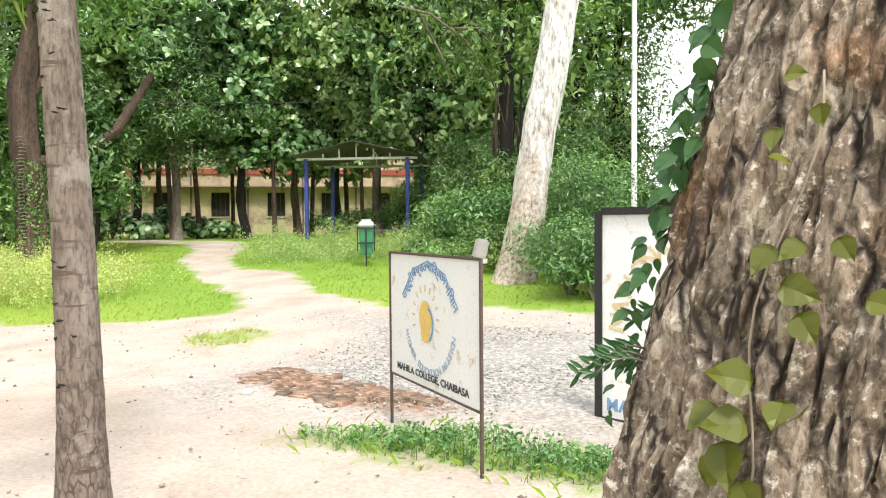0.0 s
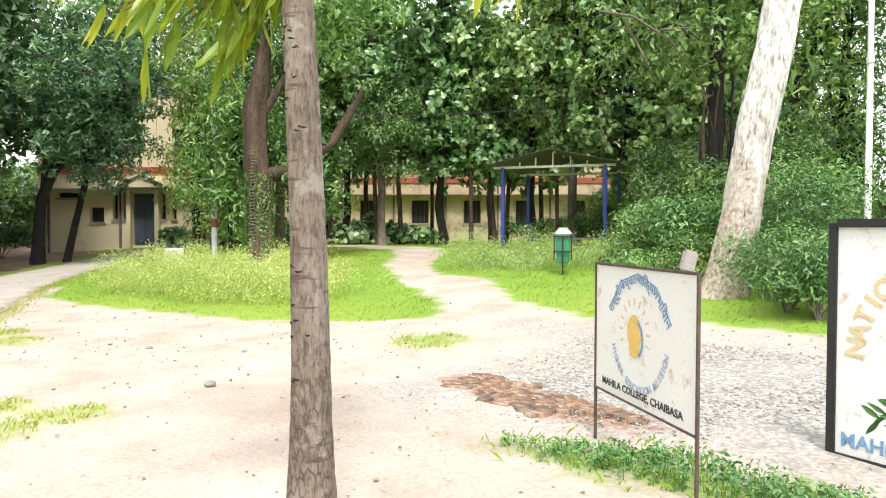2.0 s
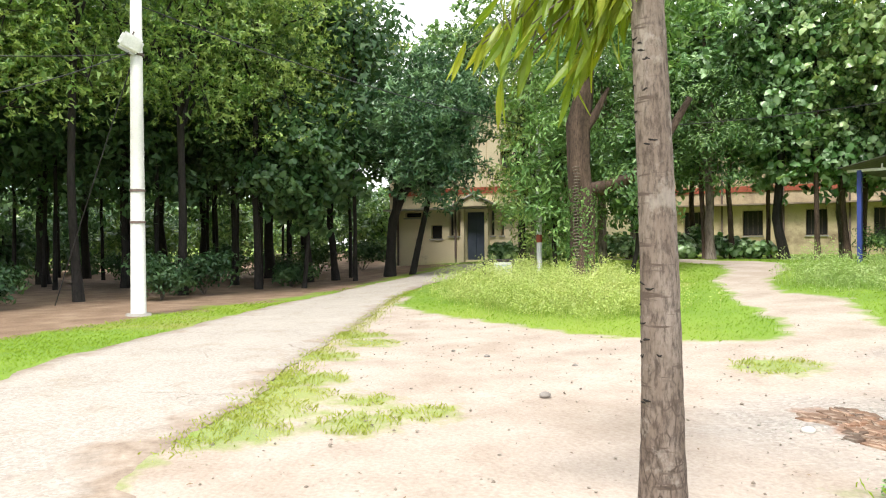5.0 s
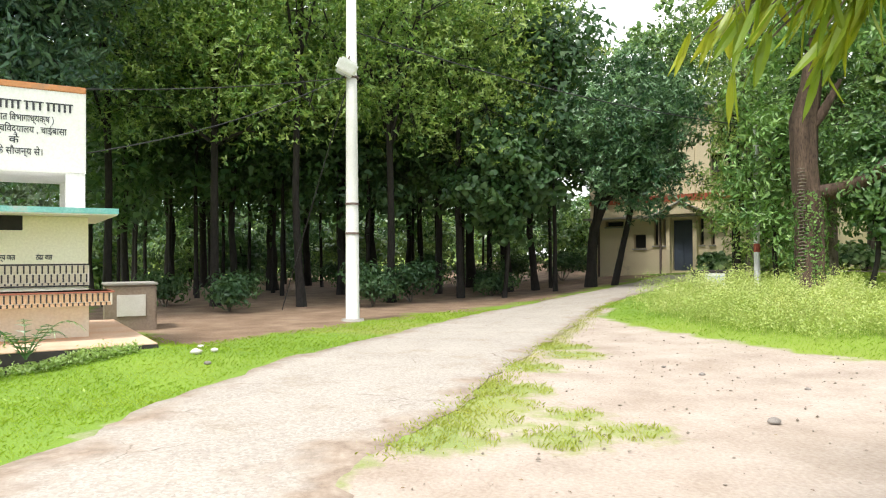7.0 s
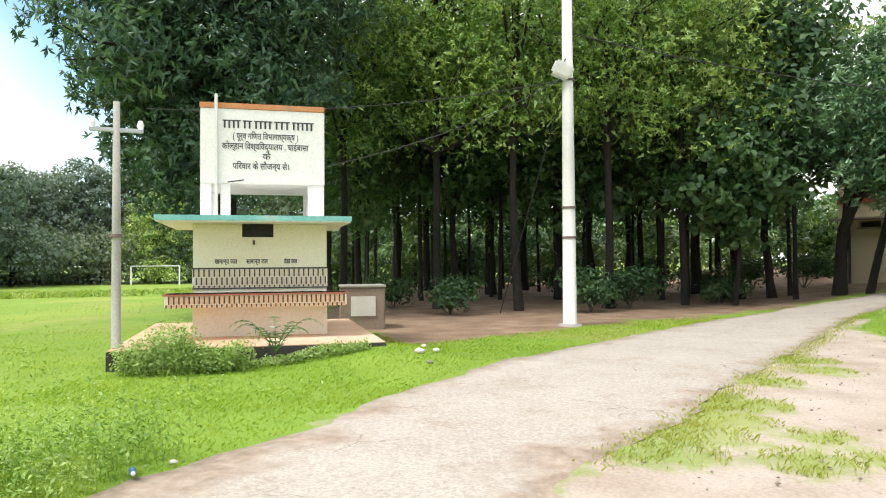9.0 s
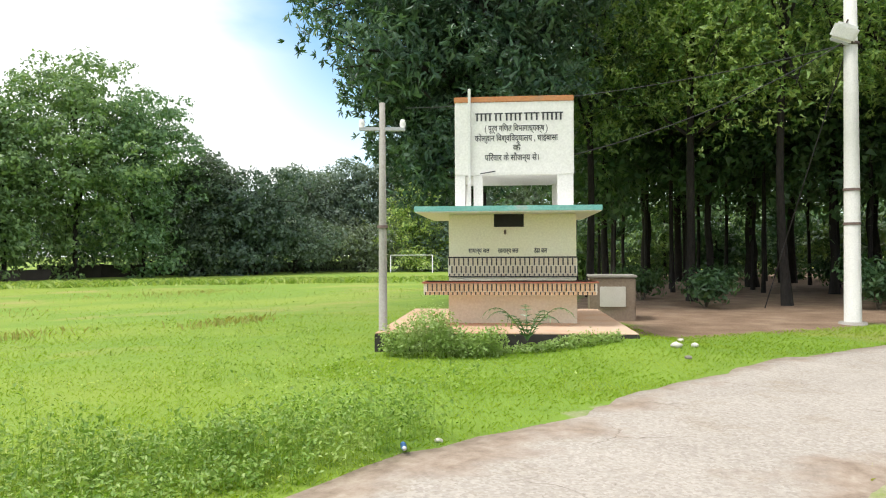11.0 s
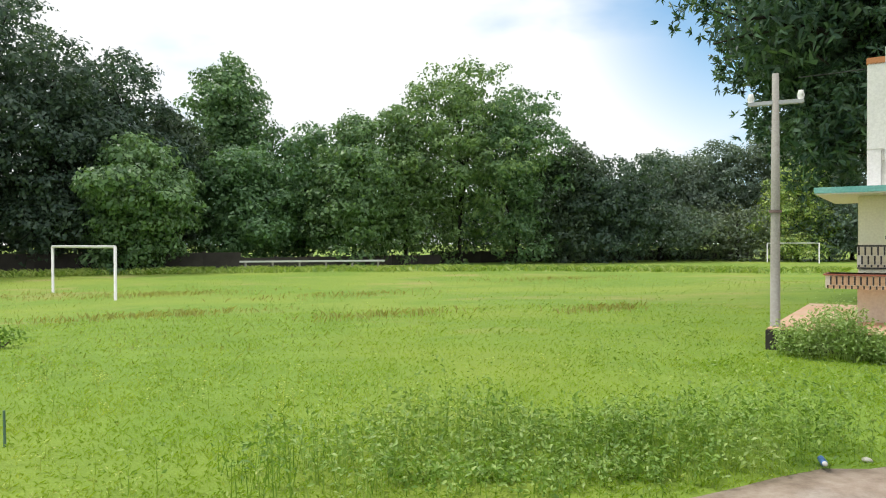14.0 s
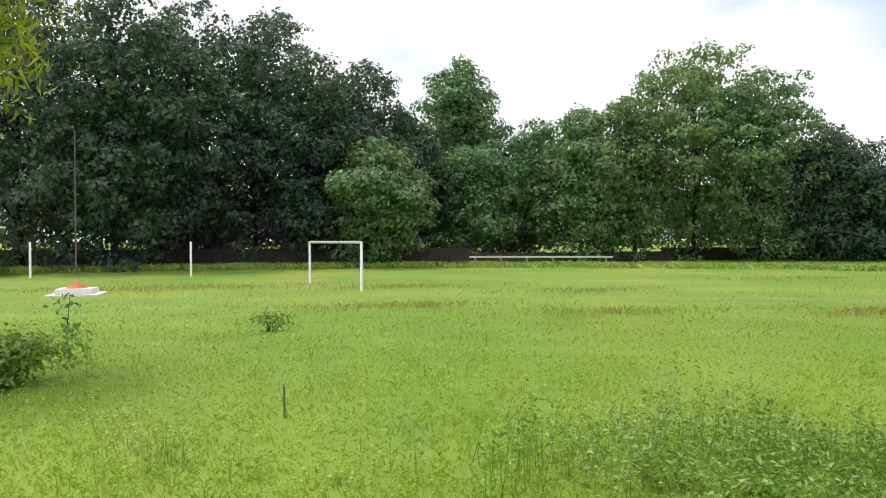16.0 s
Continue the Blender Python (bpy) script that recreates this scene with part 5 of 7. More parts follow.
# ---- shrubs ----
def shrub(x, y, h, w, seed, leaf, count, size, label, slim=0.45, droop=0.25, group="undergrowth shrubs"):
    r = np.random.default_rng(seed)
    t = thing("shrub", on(x, y), label, "shrub", group)
    lobes, runs = [], []
    for k in range(6):
        a = k * 2.4 + r.random()
        q = w * 0.28 * r.random() ** 0.5
        c = (math.cos(a) * q, math.sin(a) * q, h * (0.35 + 0.4 * r.random()))
        lobes.append((*c, w * 0.3, w * 0.3, h * 0.3))
        runs.append((bend((0, 0, -0.05), c, 4, 0, 0.03, r), [0.02, 0.016, 0.012, 0.006]))
    part("stem", tubes("stem", runs, M["bark_grey"], 5), t)
    V, F = crown(lobes, count, size, r, slim, min(0.4, 0.22 * w), droop, 0.1)
    V[:, 2] = np.maximum(V[:, 2], 0.02)
    part("foliage", mesh_np("foliage", V, F, leaf), t)
    return t


SHRUBS = [(12.2, 10.6, 0.9, 1.4), (14.2, 11.0, 1.1, 1.5), (15.3, 12.0, 1.0, 1.4), (13.5, 13.5, 2.0, 2.4), (16.4, 14.5, 2.0, 2.4), (20, 13.6, 0.8, 1.6), (21.5, 15.2, 1.5, 2.2), (23.2, 16.2, 1.1, 1.9), (24.4, 18, 0.8, 1.6), (22.0, 18.5, 2.2, 2.6), (26.2, 17.6, 0.3, 1.3), (19, 17, 2.4, 2.8),
          (14.2, 17, 2.2, 2.6), (15.5, 19, 3.0, 3.2), (24.2, 14.2, 0.4, 1.4), (26.0, 15, 0.3, 1.3), (30, 28, 1.2, 2.6), (34, 29, 1.0, 2.4), (10.5, 12.5, 0.7, 1.8), (8.5, 13.5, 0.7, 1.8), (18, 21, 3.2, 3.6), (22, 23, 3.2, 3.6), (25.5, 26, 2.0, 3), (27.5, 27, 1.4, 2.6)]
for n, (az, d, h, wd) in enumerate(SHRUBS):
    x, y = polar(az, d)
    shrub(x, y, h, wd, 400 + n, M[("leaf_shrub", "leaf_wood")[n % 2]], int(1700 + 700 * h * wd * 0.6), 0.085 if d < 15 else 0.13, "dense green undergrowth shrub with feathery leaves", 0.32)
for n, (az, d, h, wd) in enumerate([(87.5, 22, 1.5, 1.8), (84.5, 24, 1.3, 1.8), (98.5, 21, 1.0, 1.5), (78, 27, 0.9, 1.5), (103, 24, 1.0, 1.6), (76, 34, 1.4, 2.4), (79.5, 35, 1.1, 2.6), (83, 34, 1.5, 2.4), (90, 33, 1.2, 2.2), (72.5, 34, 1.2, 2.2)]):
    x, y = polar(az, d)
    shrub(x, y, h, wd, 440 + n, M["leaf_shaded"], 1300, 0.16, "green shrub in the shade of the woodland")
for n in range(14):
    x, y = polar(43 + n * 1.4, 28.5 + (n % 3))
    shrub(x, y, 0.6 + 0.25 * (n % 3), 1.4, 460 + n, M["leaf_teak"], 300, 0.24, "low broad-leaved plants along the building", 0.7, group="low plants by the building")


# ---- college building ----
def facade(name, x0, x1, z0, z1, openings, mat, parent, depth=0.25, label=""):
    """A wall with real openings (xa, xb, za, zb) and their reveals; its face lies at y = 0."""
    xs = sorted({x0, x1, *(v for o in openings for v in o[:2])})
    zs = sorted({z0, z1, *(v for o in openings for v in o[2:])})
    bm = bmesh.new()
    quad = lambda *c: bm.faces.new([bm.verts.new(p) for p in c])
    for xa, xb in zip(xs[:-1], xs[1:]):
        for za, zb in zip(zs[:-1], zs[1:]):
            mx, mz = (xa + xb) / 2, (za + zb) / 2
            if any(o[0] < mx < o[1] and o[2] < mz < o[3] for o in openings):
                continue
            quad((xa, 0, za), (xb, 0, za), (xb, 0, zb), (xa, 0, zb))
            quad((xa, depth, za), (xa, depth, zb), (xb, depth, zb), (xb, depth, za))
    for a, b, c, d in openings:
        quad((a, 0, c), (a, depth, c), (a, depth, d), (a, 0, d))
        quad((b, 0, c), (b, 0, d), (b, depth, d), (b, depth, c))
        quad((a, 0, d), (a, depth, d), (b, depth, d), (b, 0, d))
        quad((a, 0, c), (b, 0, c), (b, depth, c), (a, depth, c))
    for xa in (x0, x1):
        quad((xa, 0, z0), (xa, depth, z0), (xa, depth, z1), (xa, 0, z1))
    bmesh.ops.remove_doubles(bm, verts=bm.verts, dist=0.0005)
    return part(name, done(bm, name, M[mat]), parent, label)


def window(parent, a, b, c, d, bars=3):
    # a near-black sheet stands for the unlit room
    w_ = part("window", box("window", (a + 0.03, 0.15, c + 0.03), (b - 0.03, 0.17, d - 0.03), M["shade_panel"]), parent, "dark panel standing for the unlit room behind a window")
    for k in range(bars):
        x = a + (b - a) * (k + 1) / (bars + 1)
        part("bar", box("bar", (x - 0.012, 0.1, c), (x + 0.012, 0.124, d), M["rust"]), w_)
    part("sill", box("sill", (a - 0.06, -0.06, c - 0.07), (b + 0.06, 0.05, c - 0.003), M["concrete"], 0.008), w_)


def gable_hood(parent, a, b, z_eave, z_top, out):
    bm = bmesh.new()
    m = (a + b) / 2
    f = [bm.verts.new(p) for p in ((a, -out, z_eave), (b, -out, z_eave), (m, -out, z_top))]
    g = [bm.verts.new(p) for p in ((a, 0.0, z_eave), (b, 0.0, z_eave), (m, 0.0, z_top))]
    bm.faces.new(f)
    bm.faces.new(g[::-1])
    for i in range(3):
        j = (i + 1) % 3
        bm.faces.new((f[i], f[j], g[j], g[i]))
    hood = part("hood", done(bm, "hood", M["plaster_cream"]), parent, "weathered gabled hood")
    for p, q in (((a - 0.12, z_eave - 0.05), (m, z_top + 0.02)), ((m, z_top + 0.02), (b + 0.12, z_eave - 0.05))):
        part("coping", tubes("coping", [([(p[0], -out - 0.04, p[1]), (q[0], -out - 0.04, q[1])], [0.05, 0.05])], M["concrete"], 6), hood)


HX, HY, HA = -29.1, 14.6, 38.9
hz = 0.84
hall = thing("porch_block", pose(HX, HY, hz, 0, 0, HA), "two-storey cream college building with a porch door", "building")
slits = [(-1.37, -1.15, 1.1, 2.25), (-0.92, -0.74, 1.1, 2.25), (0.7, 0.9, 1.1, 2.25), (1.2, 1.36, 1.1, 2.25)]
broken = (-2.35, -1.75, 0.98, 1.62)
vent = (-3.75, -2.85, 2.0, 2.25)
upper = [(1.2, 1.75, 3.95, 4.95), (-1.0, -0.2, 3.95, 5.05), (-3.4, -2.6, 3.95, 5.05), (3.2, 4.0, 3.95, 5.05)]
lower = [(3.2, 4.0, 1.0, 2.2)]
facade("wall", -4.6, 5.0, -0.6, 6.9, [(-0.5, 0.48, 0, 2.2), broken, vent, *slits, *upper, *lower], "plaster_cream", hall, label="cream plaster, stained with damp")
part("wall", box("wall", (-4.6, 0.25, -0.6), (-4.35, 9, 6.9), M["plaster_cream"]), hall)
part("wall", box("wall", (4.75, 0.25, -0.6), (5.0, 9, 6.9), M["plaster_cream"]), hall)
part("wall", box("wall", (-4.6, 9, -0.6), (5.0, 9.25, 6.9), M["plaster_cream"]), hall)
part("roof", box("roof", (-4.9, -0.4, 6.9), (5.3, 9.5, 7.05), M["concrete"], 0.02), hall)
part("floor", box("floor", (-4.3, 0.3, 3.0), (4.7, 8.9, 3.15), M["concrete"]), hall)
band_ = part("band", box("band", (-4.62, -0.05, 3.02), (5.02, 0.0, 3.3), M["red_band"], 0.008), hall, "faded red painted band")
part("ledge", box("ledge", (-4.7, -0.5, 2.32), (2.0, 0.0, 2.4), M["concrete"], 0.012), hall, "stained concrete sunshade")
door = part("door", box("door", (-0.48, 0.12, 0), (0.46, 0.17, 2.18), M["blue_door"], 0.005), hall, "slate blue steel double door")
part("panel", box("panel", (-0.44, 0.1, 0.1), (-0.03, 0.12, 2.1), M["blue_door"], 0.01), door)
part("panel", box("panel", (0.01, 0.1, 0.1), (0.42, 0.12, 2.1), M["blue_door"], 0.01), door)
for x in (-0.7, 0.5):
    part("pilaster", box("pilaster", (x, -0.22, -0.1), (x + 0.18, 0.0, 2.34), M["plaster_cream"], 0.012), hall, "cream porch pilaster")
gable_hood(hall, -1.0, 1.25, 2.42, 2.95, 0.62)
gable_hood(hall, -2.6, -1.15, 2.42, 2.9, 0.25)
for o in (broken, vent, *upper, *lower, *slits):
    window(hall, *o, 0 if o in slits or o in (broken, vent) else 3)
for x in (-1.02, -4.1):
    part("drainpipe", tubes("drainpipe", [([(x, -0.08, -0.4), (x, -0.08, 3), (x, -0.08, 6.9)], [0.05, 0.05, 0.05])], M["rust"], 8), hall)
for x in (-2.2, 0.3, 2.6):
    part("pilaster", box("pilaster", (x, -0.06, 3.31), (x + 0.25, 0.0, 6.88), M["plaster_cream"], 0.008), hall)

WX, WY = polar(44, 40)
wing = thing("college_wing", pose(WX, WY, 0.95, 0, 0, HA), "long two-storey cream wing behind tall trees", "building")
cols = [-8.2 + 2.9 * k for k in range(9)]
ops = []
for k, x in enumerate(cols):
    ops.append((x, x + 0.95, 0.0 if k in (1, 6, 9) else 0.95, 2.25))
    ops.append((x, x + 0.95, 4.2, 5.5))
facade("wall", -9.5, 17.5, -0.6, 7.2, ops, "plaster_old_shaded", wing)
part("wall", box("wall", (-9.5, 0.25, -0.6), (-9.25, 9, 7.2), M["plaster_old_shaded"]), wing)
part("wall", box("wall", (17.25, 0.25, -0.6), (17.5, 9, 7.2), M["plaster_old_shaded"]), wing)
part("wall", box("wall", (-9.5, 9, -0.6), (17.5, 9.25, 7.2), M["plaster_old_shaded"]), wing)
part("roof", box("roof", (-9.9, -0.6, 7.2), (17.9, 9.5, 7.38), M["concrete"], 0.02), wing)
part("floor", box("floor", (-9.2, 0.3, 3.25), (17.2, 8.9, 3.4), M["concrete"]), wing)
part("band", box("band", (-9.52, -0.06, 3.2), (17.52, 0.0, 3.5), M["red_band"], 0.008), wing, "faded red painted band")
# brown instead of grey concrete: the trees' shade is in its colour
part("ledge", box("ledge", (-9.5, -0.55, 2.5), (17.5, 0.0, 2.58), M["brown_wall"], 0.01), wing, "stained concrete sunshade")
for o in ops:
    window(wing, *o, 3)
for k in range(10):
    x = -9.2 + 2.9 * k
    part("drainpipe", tubes("drainpipe", [([(x, -0.07, -0.5), (x, -0.07, 3.5), (x, -0.07, 7.1)], [0.05, 0.05, 0.05])], M["rust"], 6), wing)

# tall white post and low cistern on the grass island
post = thing("white_post", on(-19.7, 12.2), "slim white-painted post with a red band", "post")
part("shaft", tubes("shaft", [([(0, 0, -0.1), (0, 0, 2.4), (0, 0, 5.4)], [0.09, 0.085, 0.075])], M["white_paint"], 10), post)
part("band", tubes("band", [([(0, 0, 1.05), (0, 0, 1.3)], [0.095, 0.095])], M["red_band"], 10), post, "faded red band")
cis = thing("cistern", on(-19.0, 10.5, 60), "low mossy concrete cistern with a white panel", "cistern")
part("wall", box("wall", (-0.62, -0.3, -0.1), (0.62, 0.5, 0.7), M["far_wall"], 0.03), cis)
part("panel", box("panel", (-0.26, -0.32, 0.2), (0.26, -0.3, 0.62), M["white_paint"], 0.004), cis, "white painted panel")
for z in (0.34, 0.43, 0.52):
    part("line", box("line", (-0.22, -0.324, z), (0.22, -0.32, z + 0.02), M["letter_faded"]), cis)

# flagpole, boundary wall and things beyond the large sign
fp = thing("flagpole", on(*polar(9.6, 13.5)), "tall slender white flagpole", "flagpole")
part("pole", tubes("pole", [([(0, 0, -0.1), (0, 0, 3.6), (0, 0, 9.5)], [0.055, 0.045, 0.03])], M["white_paint"], 12), fp)
part("collar", tubes("collar", [([(0, 0, 3.55), (0, 0, 3.65)], [0.06, 0.06])], M["steel"], 12), fp)
cp = thing("concrete_post", on(*polar(5.2, 27)), "square pale concrete line post with fittings", "utility pole")
part("post", box("post", (-0.1, -0.1, -0.2), (0.1, 0.1, 5.4), M["pole_pale"], 0.01), cp)
part("bracket", box("bracket", (-0.15, -0.13, 4.4), (0.15, 0.13, 4.55), M["steel"], 0.01), cp)
p0, p1 = Vector(polar(12.5, 46)), Vector((0.9, 10.4))
wall_a = math.degrees(math.atan2(p1.y - p0.y, p1.x - p0.x))
wall_l = (p1 - p0).length
bw = thing("boundary_wall", pose(p0.x, p0.y, 0.9, 0, 0, wall_a), "weathered brown boundary wall with a mossy top", "wall", kind="structure")
part("wall", box("wall", (0, -0.12, -0.8), (wall_l, 0.12, 1.35), M["brown_wall"], 0.02), bw)
part("coping", box("coping", (0, -0.17, 1.35), (wall_l, 0.17, 1.43), M["far_wall"], 0.015), bw)
nb = thing("notice", on(*polar(6.8, 23)), "small red notice on a thin post", "notice board")
part("post", tubes("post", [([(0, 0, -0.1), (0, 0, 2.6)], [0.03, 0.03])], M["rust"], 8), nb)
part("board", box("board", (-0.13, -0.05, 1.95), (0.13, -0.03, 2.28), M["red_board"], 0.004), nb)
for z in (2.02, 2.1, 2.18):
    part("line", box("line", (-0.1, -0.054, z), (0.1, -0.05, z + 0.03), M["white_paint"]), nb)
ho = thing("small_house", pose(*polar(10.6, 62), 0.95, 0, 0, 8), "small pale hut with dark windows beyond the wall", "house")
hop = [(-1.25, -0.75, 1.9, 2.8), (-0.3, 0.35, 1.9, 2.8), (0.8, 1.3, 1.9, 2.8)]
facade("wall", -1.6, 1.6, -0.5, 3.2, hop, "plaster_white", ho)
part("wall", box("wall", (-1.6, 0.25, -0.5), (-1.4, 3, 3.2), M["plaster_white"]), ho)
part("wall", box("wall", (1.4, 0.25, -0.5), (1.6, 3, 3.2), M["plaster_white"]), ho)
bm = bmesh.new()
ev = [bm.verts.new(p) for p in ((-2.1, -0.6, 3.15), (2.1, -0.6, 3.15), (2.1, 3.5, 3.15), (-2.1, 3.5, 3.15))]
rv = [bm.verts.new(p) for p in ((-1.1, 0.9, 3.75), (1.1, 0.9, 3.75), (1.1, 2.0, 3.75), (-1.1, 2.0, 3.75))]
bm.faces.new(rv)
bm.faces.new(ev[::-1])
for i in range(4):
    bm.faces.new((ev[i], ev[(i + 1) % 4], rv[(i + 1) % 4], rv[i]))
part("roof", done(bm, "roof", M["roof_sheet"]), ho, "dark hipped roof")
for o in hop:
    window(ho, *o, 2)

# hand pump behind the college sign
hp = thing("hand_pump", on(-3.06, 8.0, 30), "grey cast-iron hand pump with a slanting head", "hand pump")
part("pipe", tubes("pipe", [([(0, 0, -0.1), (0, 0, 0.9)], [0.07, 0.065])], M["steel"], 12), hp)
part("flange", tubes("flange", [([(0, 0, 0.85), (0, 0, 0.9)], [0.13, 0.13])], M["concrete"], 12), hp)
part("head", box("head", (-0.075, -0.085, 0), (0.075, 0.085, 0.24), M["concrete"], 0.02), hp, "slanting grey pump head", pose(0.02, 0, 0.9, 0, 14, 0))
part("spout", tubes("spout", [([(0, 0, 0.8), (-0.18, 0, 0.78), (-0.28, 0, 0.68)], [0.03, 0.03, 0.028])], M["steel"], 8), hp)


# ---- playing field ----
def goal(a, b, h, label, bar=True, name="goal"):
    a, b = Vector((*a, float(ground(*a)))), Vector((*b, float(ground(*b))))
    t = thing(name, Matrix.Translation(a), label, "goal")
    d = b - a
    part("post", tubes("post", [([(0, 0, -0.1), (0, 0, h)], [0.06, 0.06])], M["white_paint"], 10), t)
    part("post", tubes("post", [([(d.x, d.y, -0.1), (d.x, d.y, h)], [0.06, 0.06])], M["white_paint"], 10), t)
    if bar:
        part("crossbar", tubes("crossbar", [([(0, 0, h), (d.x, d.y, h)], [0.06, 0.06])], M["white_paint"], 10), t)


goal((-2.75, -38.4), (-4.5, -31.5), 2.16, "white football goal frame on the grass")
goal((-74.7, -48.5), (-74.5, -42.4), 2.16, "white far football goal frame")
for x, y in ((3.95, -47.5), (13.3, -48.6)):
    t = thing("white_post", on(x, y), "single white-painted post on the field", "post", "field posts")
    part("post", tubes("post", [([(0, 0, -0.1), (0, 0, 2.2)], [0.065, 0.065])], M["white_paint"], 10), t)
mo = thing("plinth", on(7.2, -32.9), "low white stepped plinth with an orange top", "plinth")
part("base", box("base", (-1.0, -1.0, -0.05), (1.0, 1.0, 0.08), M["plaster_white"], 0.02), mo)
part("step", box("step", (-0.7, -0.7, 0.08), (0.7, 0.7, 0.3), M["plaster_white"], 0.02), mo)
part("top", tubes("top", [([(0, 0, 0.3), (0, 0, 0.42), (0, 0, 0.48), (0, 0, 0.66)], [0.42, 0.36, 0.12, 0.04])], M["orange_flag"], 12), mo, "orange painted dome")
def run_wall(a, b, h, name, label, mat="far_wall"):
    a, b = Vector(a), Vector(b)
    ang = math.degrees(math.atan2(b.y - a.y, b.x - a.x))
    t = thing(name, pose(a.x, a.y, float(ground(a.x, a.y)), 0, 0, ang), label, "wall", kind="structure")
    n = max(1, int((b - a).length / 3))
    s = (b - a).length / n
    pan, pil = box("panel", (0.12, -0.08, -0.3), (s - 0.12, 0.08, h), M[mat], 0.01), box("pier", (-0.14, -0.14, -0.3), (0.14, 0.14, h + 0.1), M[mat], 0.01)
    for k in range(n):
        part("panel", pan, t, at=pose(k * s, 0, 0))
        part("pier", pil, t, at=pose(k * s, 0, 0))


run_wall((34, -72), (-19, -62.5), 1.5, "field_wall_1", "long dark wall at the field's edge")
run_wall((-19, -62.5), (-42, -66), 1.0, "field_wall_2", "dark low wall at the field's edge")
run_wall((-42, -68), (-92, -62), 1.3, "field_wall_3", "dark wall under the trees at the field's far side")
wr = thing("white_rail", pose(-17.3, -57.6, -0.8, 0, 0, 158), "long white rail lying low along the field", "rail")
part("rail", box("rail", (0, -0.1, 0.74), (11.8, 0.1, 0.88), M["white_paint"], 0.02), wr)
for k in range(6):
    part("foot", box("foot", (0.4 + k * 2.15, -0.06, -0.1), (0.55 + k * 2.15, 0.06, 0.74), M["concrete"]), wr)
tp = thing("far_pole", on(*polar(192.5, 53)), "thin dark pole at the field's edge", "utility pole")
part("pole", tubes("pole", [([(0, 0, -0.1), (0, 0, 9.5)], [0.055, 0.035])], M["rust"], 8), tp)
sh = thing("shed", pose(*polar(200.2, 58), -0.8, 0, 0, 18), "brown shed with a pale sheet roof under trees", "shed")
part("wall", box("wall", (-3, 0, -0.2), (3, 4, 3.0), M["brown_wall"], 0.02), sh)
part("roof", box("roof", (-3.4, -0.5, 0), (3.4, 4.6, 0.12), M["white_paint"], 0.02), sh, "pale sheet roof", pose(0, 0, 3.1, 4, -6, 0))

# ---- near leaning trunk with a creeper ----
NT = thing("leaning_tree", pose(0.43, 1.46, 0), "thick leaning trunk with rough fissured bark and creeper", "tree")
Z = np.concatenate([np.linspace(-0.1, 0.9, 20, endpoint=False), np.linspace(0.9, 2.0, 200, endpoint=False), np.linspace(2.0, 4.2, 30)])
A = np.radians(np.concatenate([np.linspace(-50, 160, 40, endpoint=False), np.linspace(160, 310, 280, endpoint=False)]))
nz, na = len(Z), len(A)
cx = 0.23 * (Z - 1.46) + 0.02 * np.sin(Z * 2.2)
cy = 0.03 * (Z - 1.46)
rad = 0.315 + 0.14 * np.exp(-np.maximum(Z, 0) * 1.3) + 0.02 * np.sin(Z * 1.7)
rad[-1] = 0.03
V = np.zeros((nz, na, 3))
for i in range(nz):
    for j in range(na):
        x, y, z = math.cos(A[j]), math.sin(A[j]), Z[i]
        warp = 0.5 * noise.noise((x * 3, y * 3, z * 4))
        cells, _ = noise.voronoi((x * 11 + warp * 0.8, y * 11 + warp * 0.8, z * 6.0 + x * 3 + warp))
        crack = min(1.0, (cells[1] - cells[0]) / 0.34)
        ridge = 1 - abs(noise.noise((x * 7 + warp, y * 7 + warp, z * 3.4)))
        plate = noise.noise((x * 17, y * 17, z * 14))
        fine_ = noise.noise((x * 45, y * 45, z * 40))
        d = 0.02 * (crack ** 0.5 - 0.7) + 0.012 * (ridge ** 2.5 - 0.5) + 0.011 * plate + 0.007 * fine_
        r_ = rad[i] + d
        V[i, j] = (cx[i] + x * r_, cy[i] + y * r_, z)
i, j = np.meshgrid(np.arange(nz - 1), np.arange(na), indexing="ij")
F = np.stack([i * na + j, i * na + (j + 1) % na, (i + 1) * na + (j + 1) % na, (i + 1) * na + j], -1).reshape(-1, 4)
part("trunk", mesh_np("trunk", V.reshape(-1, 3), F, M["bark_near"], True), NT)


def heart_leaves(name, places, mat, parent, label=""):
    """Broad pointed leaves, each (centre, direction of its tip, normal, length)."""
    prof = [(0.0, 0.0), (0.08, 0.3), (0.3, 0.46), (0.55, 0.36), (0.8, 0.16), (1.0, 0.0)]
    Vs, Fs = [], []
    for c, tip, nrm, L in places:
        c, tip, nrm = Vector(c), Vector(tip).normalized(), Vector(nrm)
        side_ = tip.cross(nrm).normalized()
        up_ = side_.cross(tip)
        base = len(Vs)
        for t_, w_ in prof:
            mid = c + tip * L * t_ - up_ * L * 0.18 * t_ * t_
            Vs += [mid, mid + side_ * L * w_ + up_ * L * 0.09, mid - side_ * L * w_ + up_ * L * 0.09]
        for q in range(len(prof) - 1):
            a_, b_ = base + q * 3, base + q * 3 + 3
            Fs += [(a_, a_ + 1, b_ + 1, b_), (a_, b_, b_ + 2, a_ + 2)]
    me = bpy.data.meshes.new(name)
    me.from_pydata([tuple(v) for v in Vs], [], Fs)
    me.materials.append(mat)
    part(name, me, parent, label)


rng = np.random.default_rng(21)
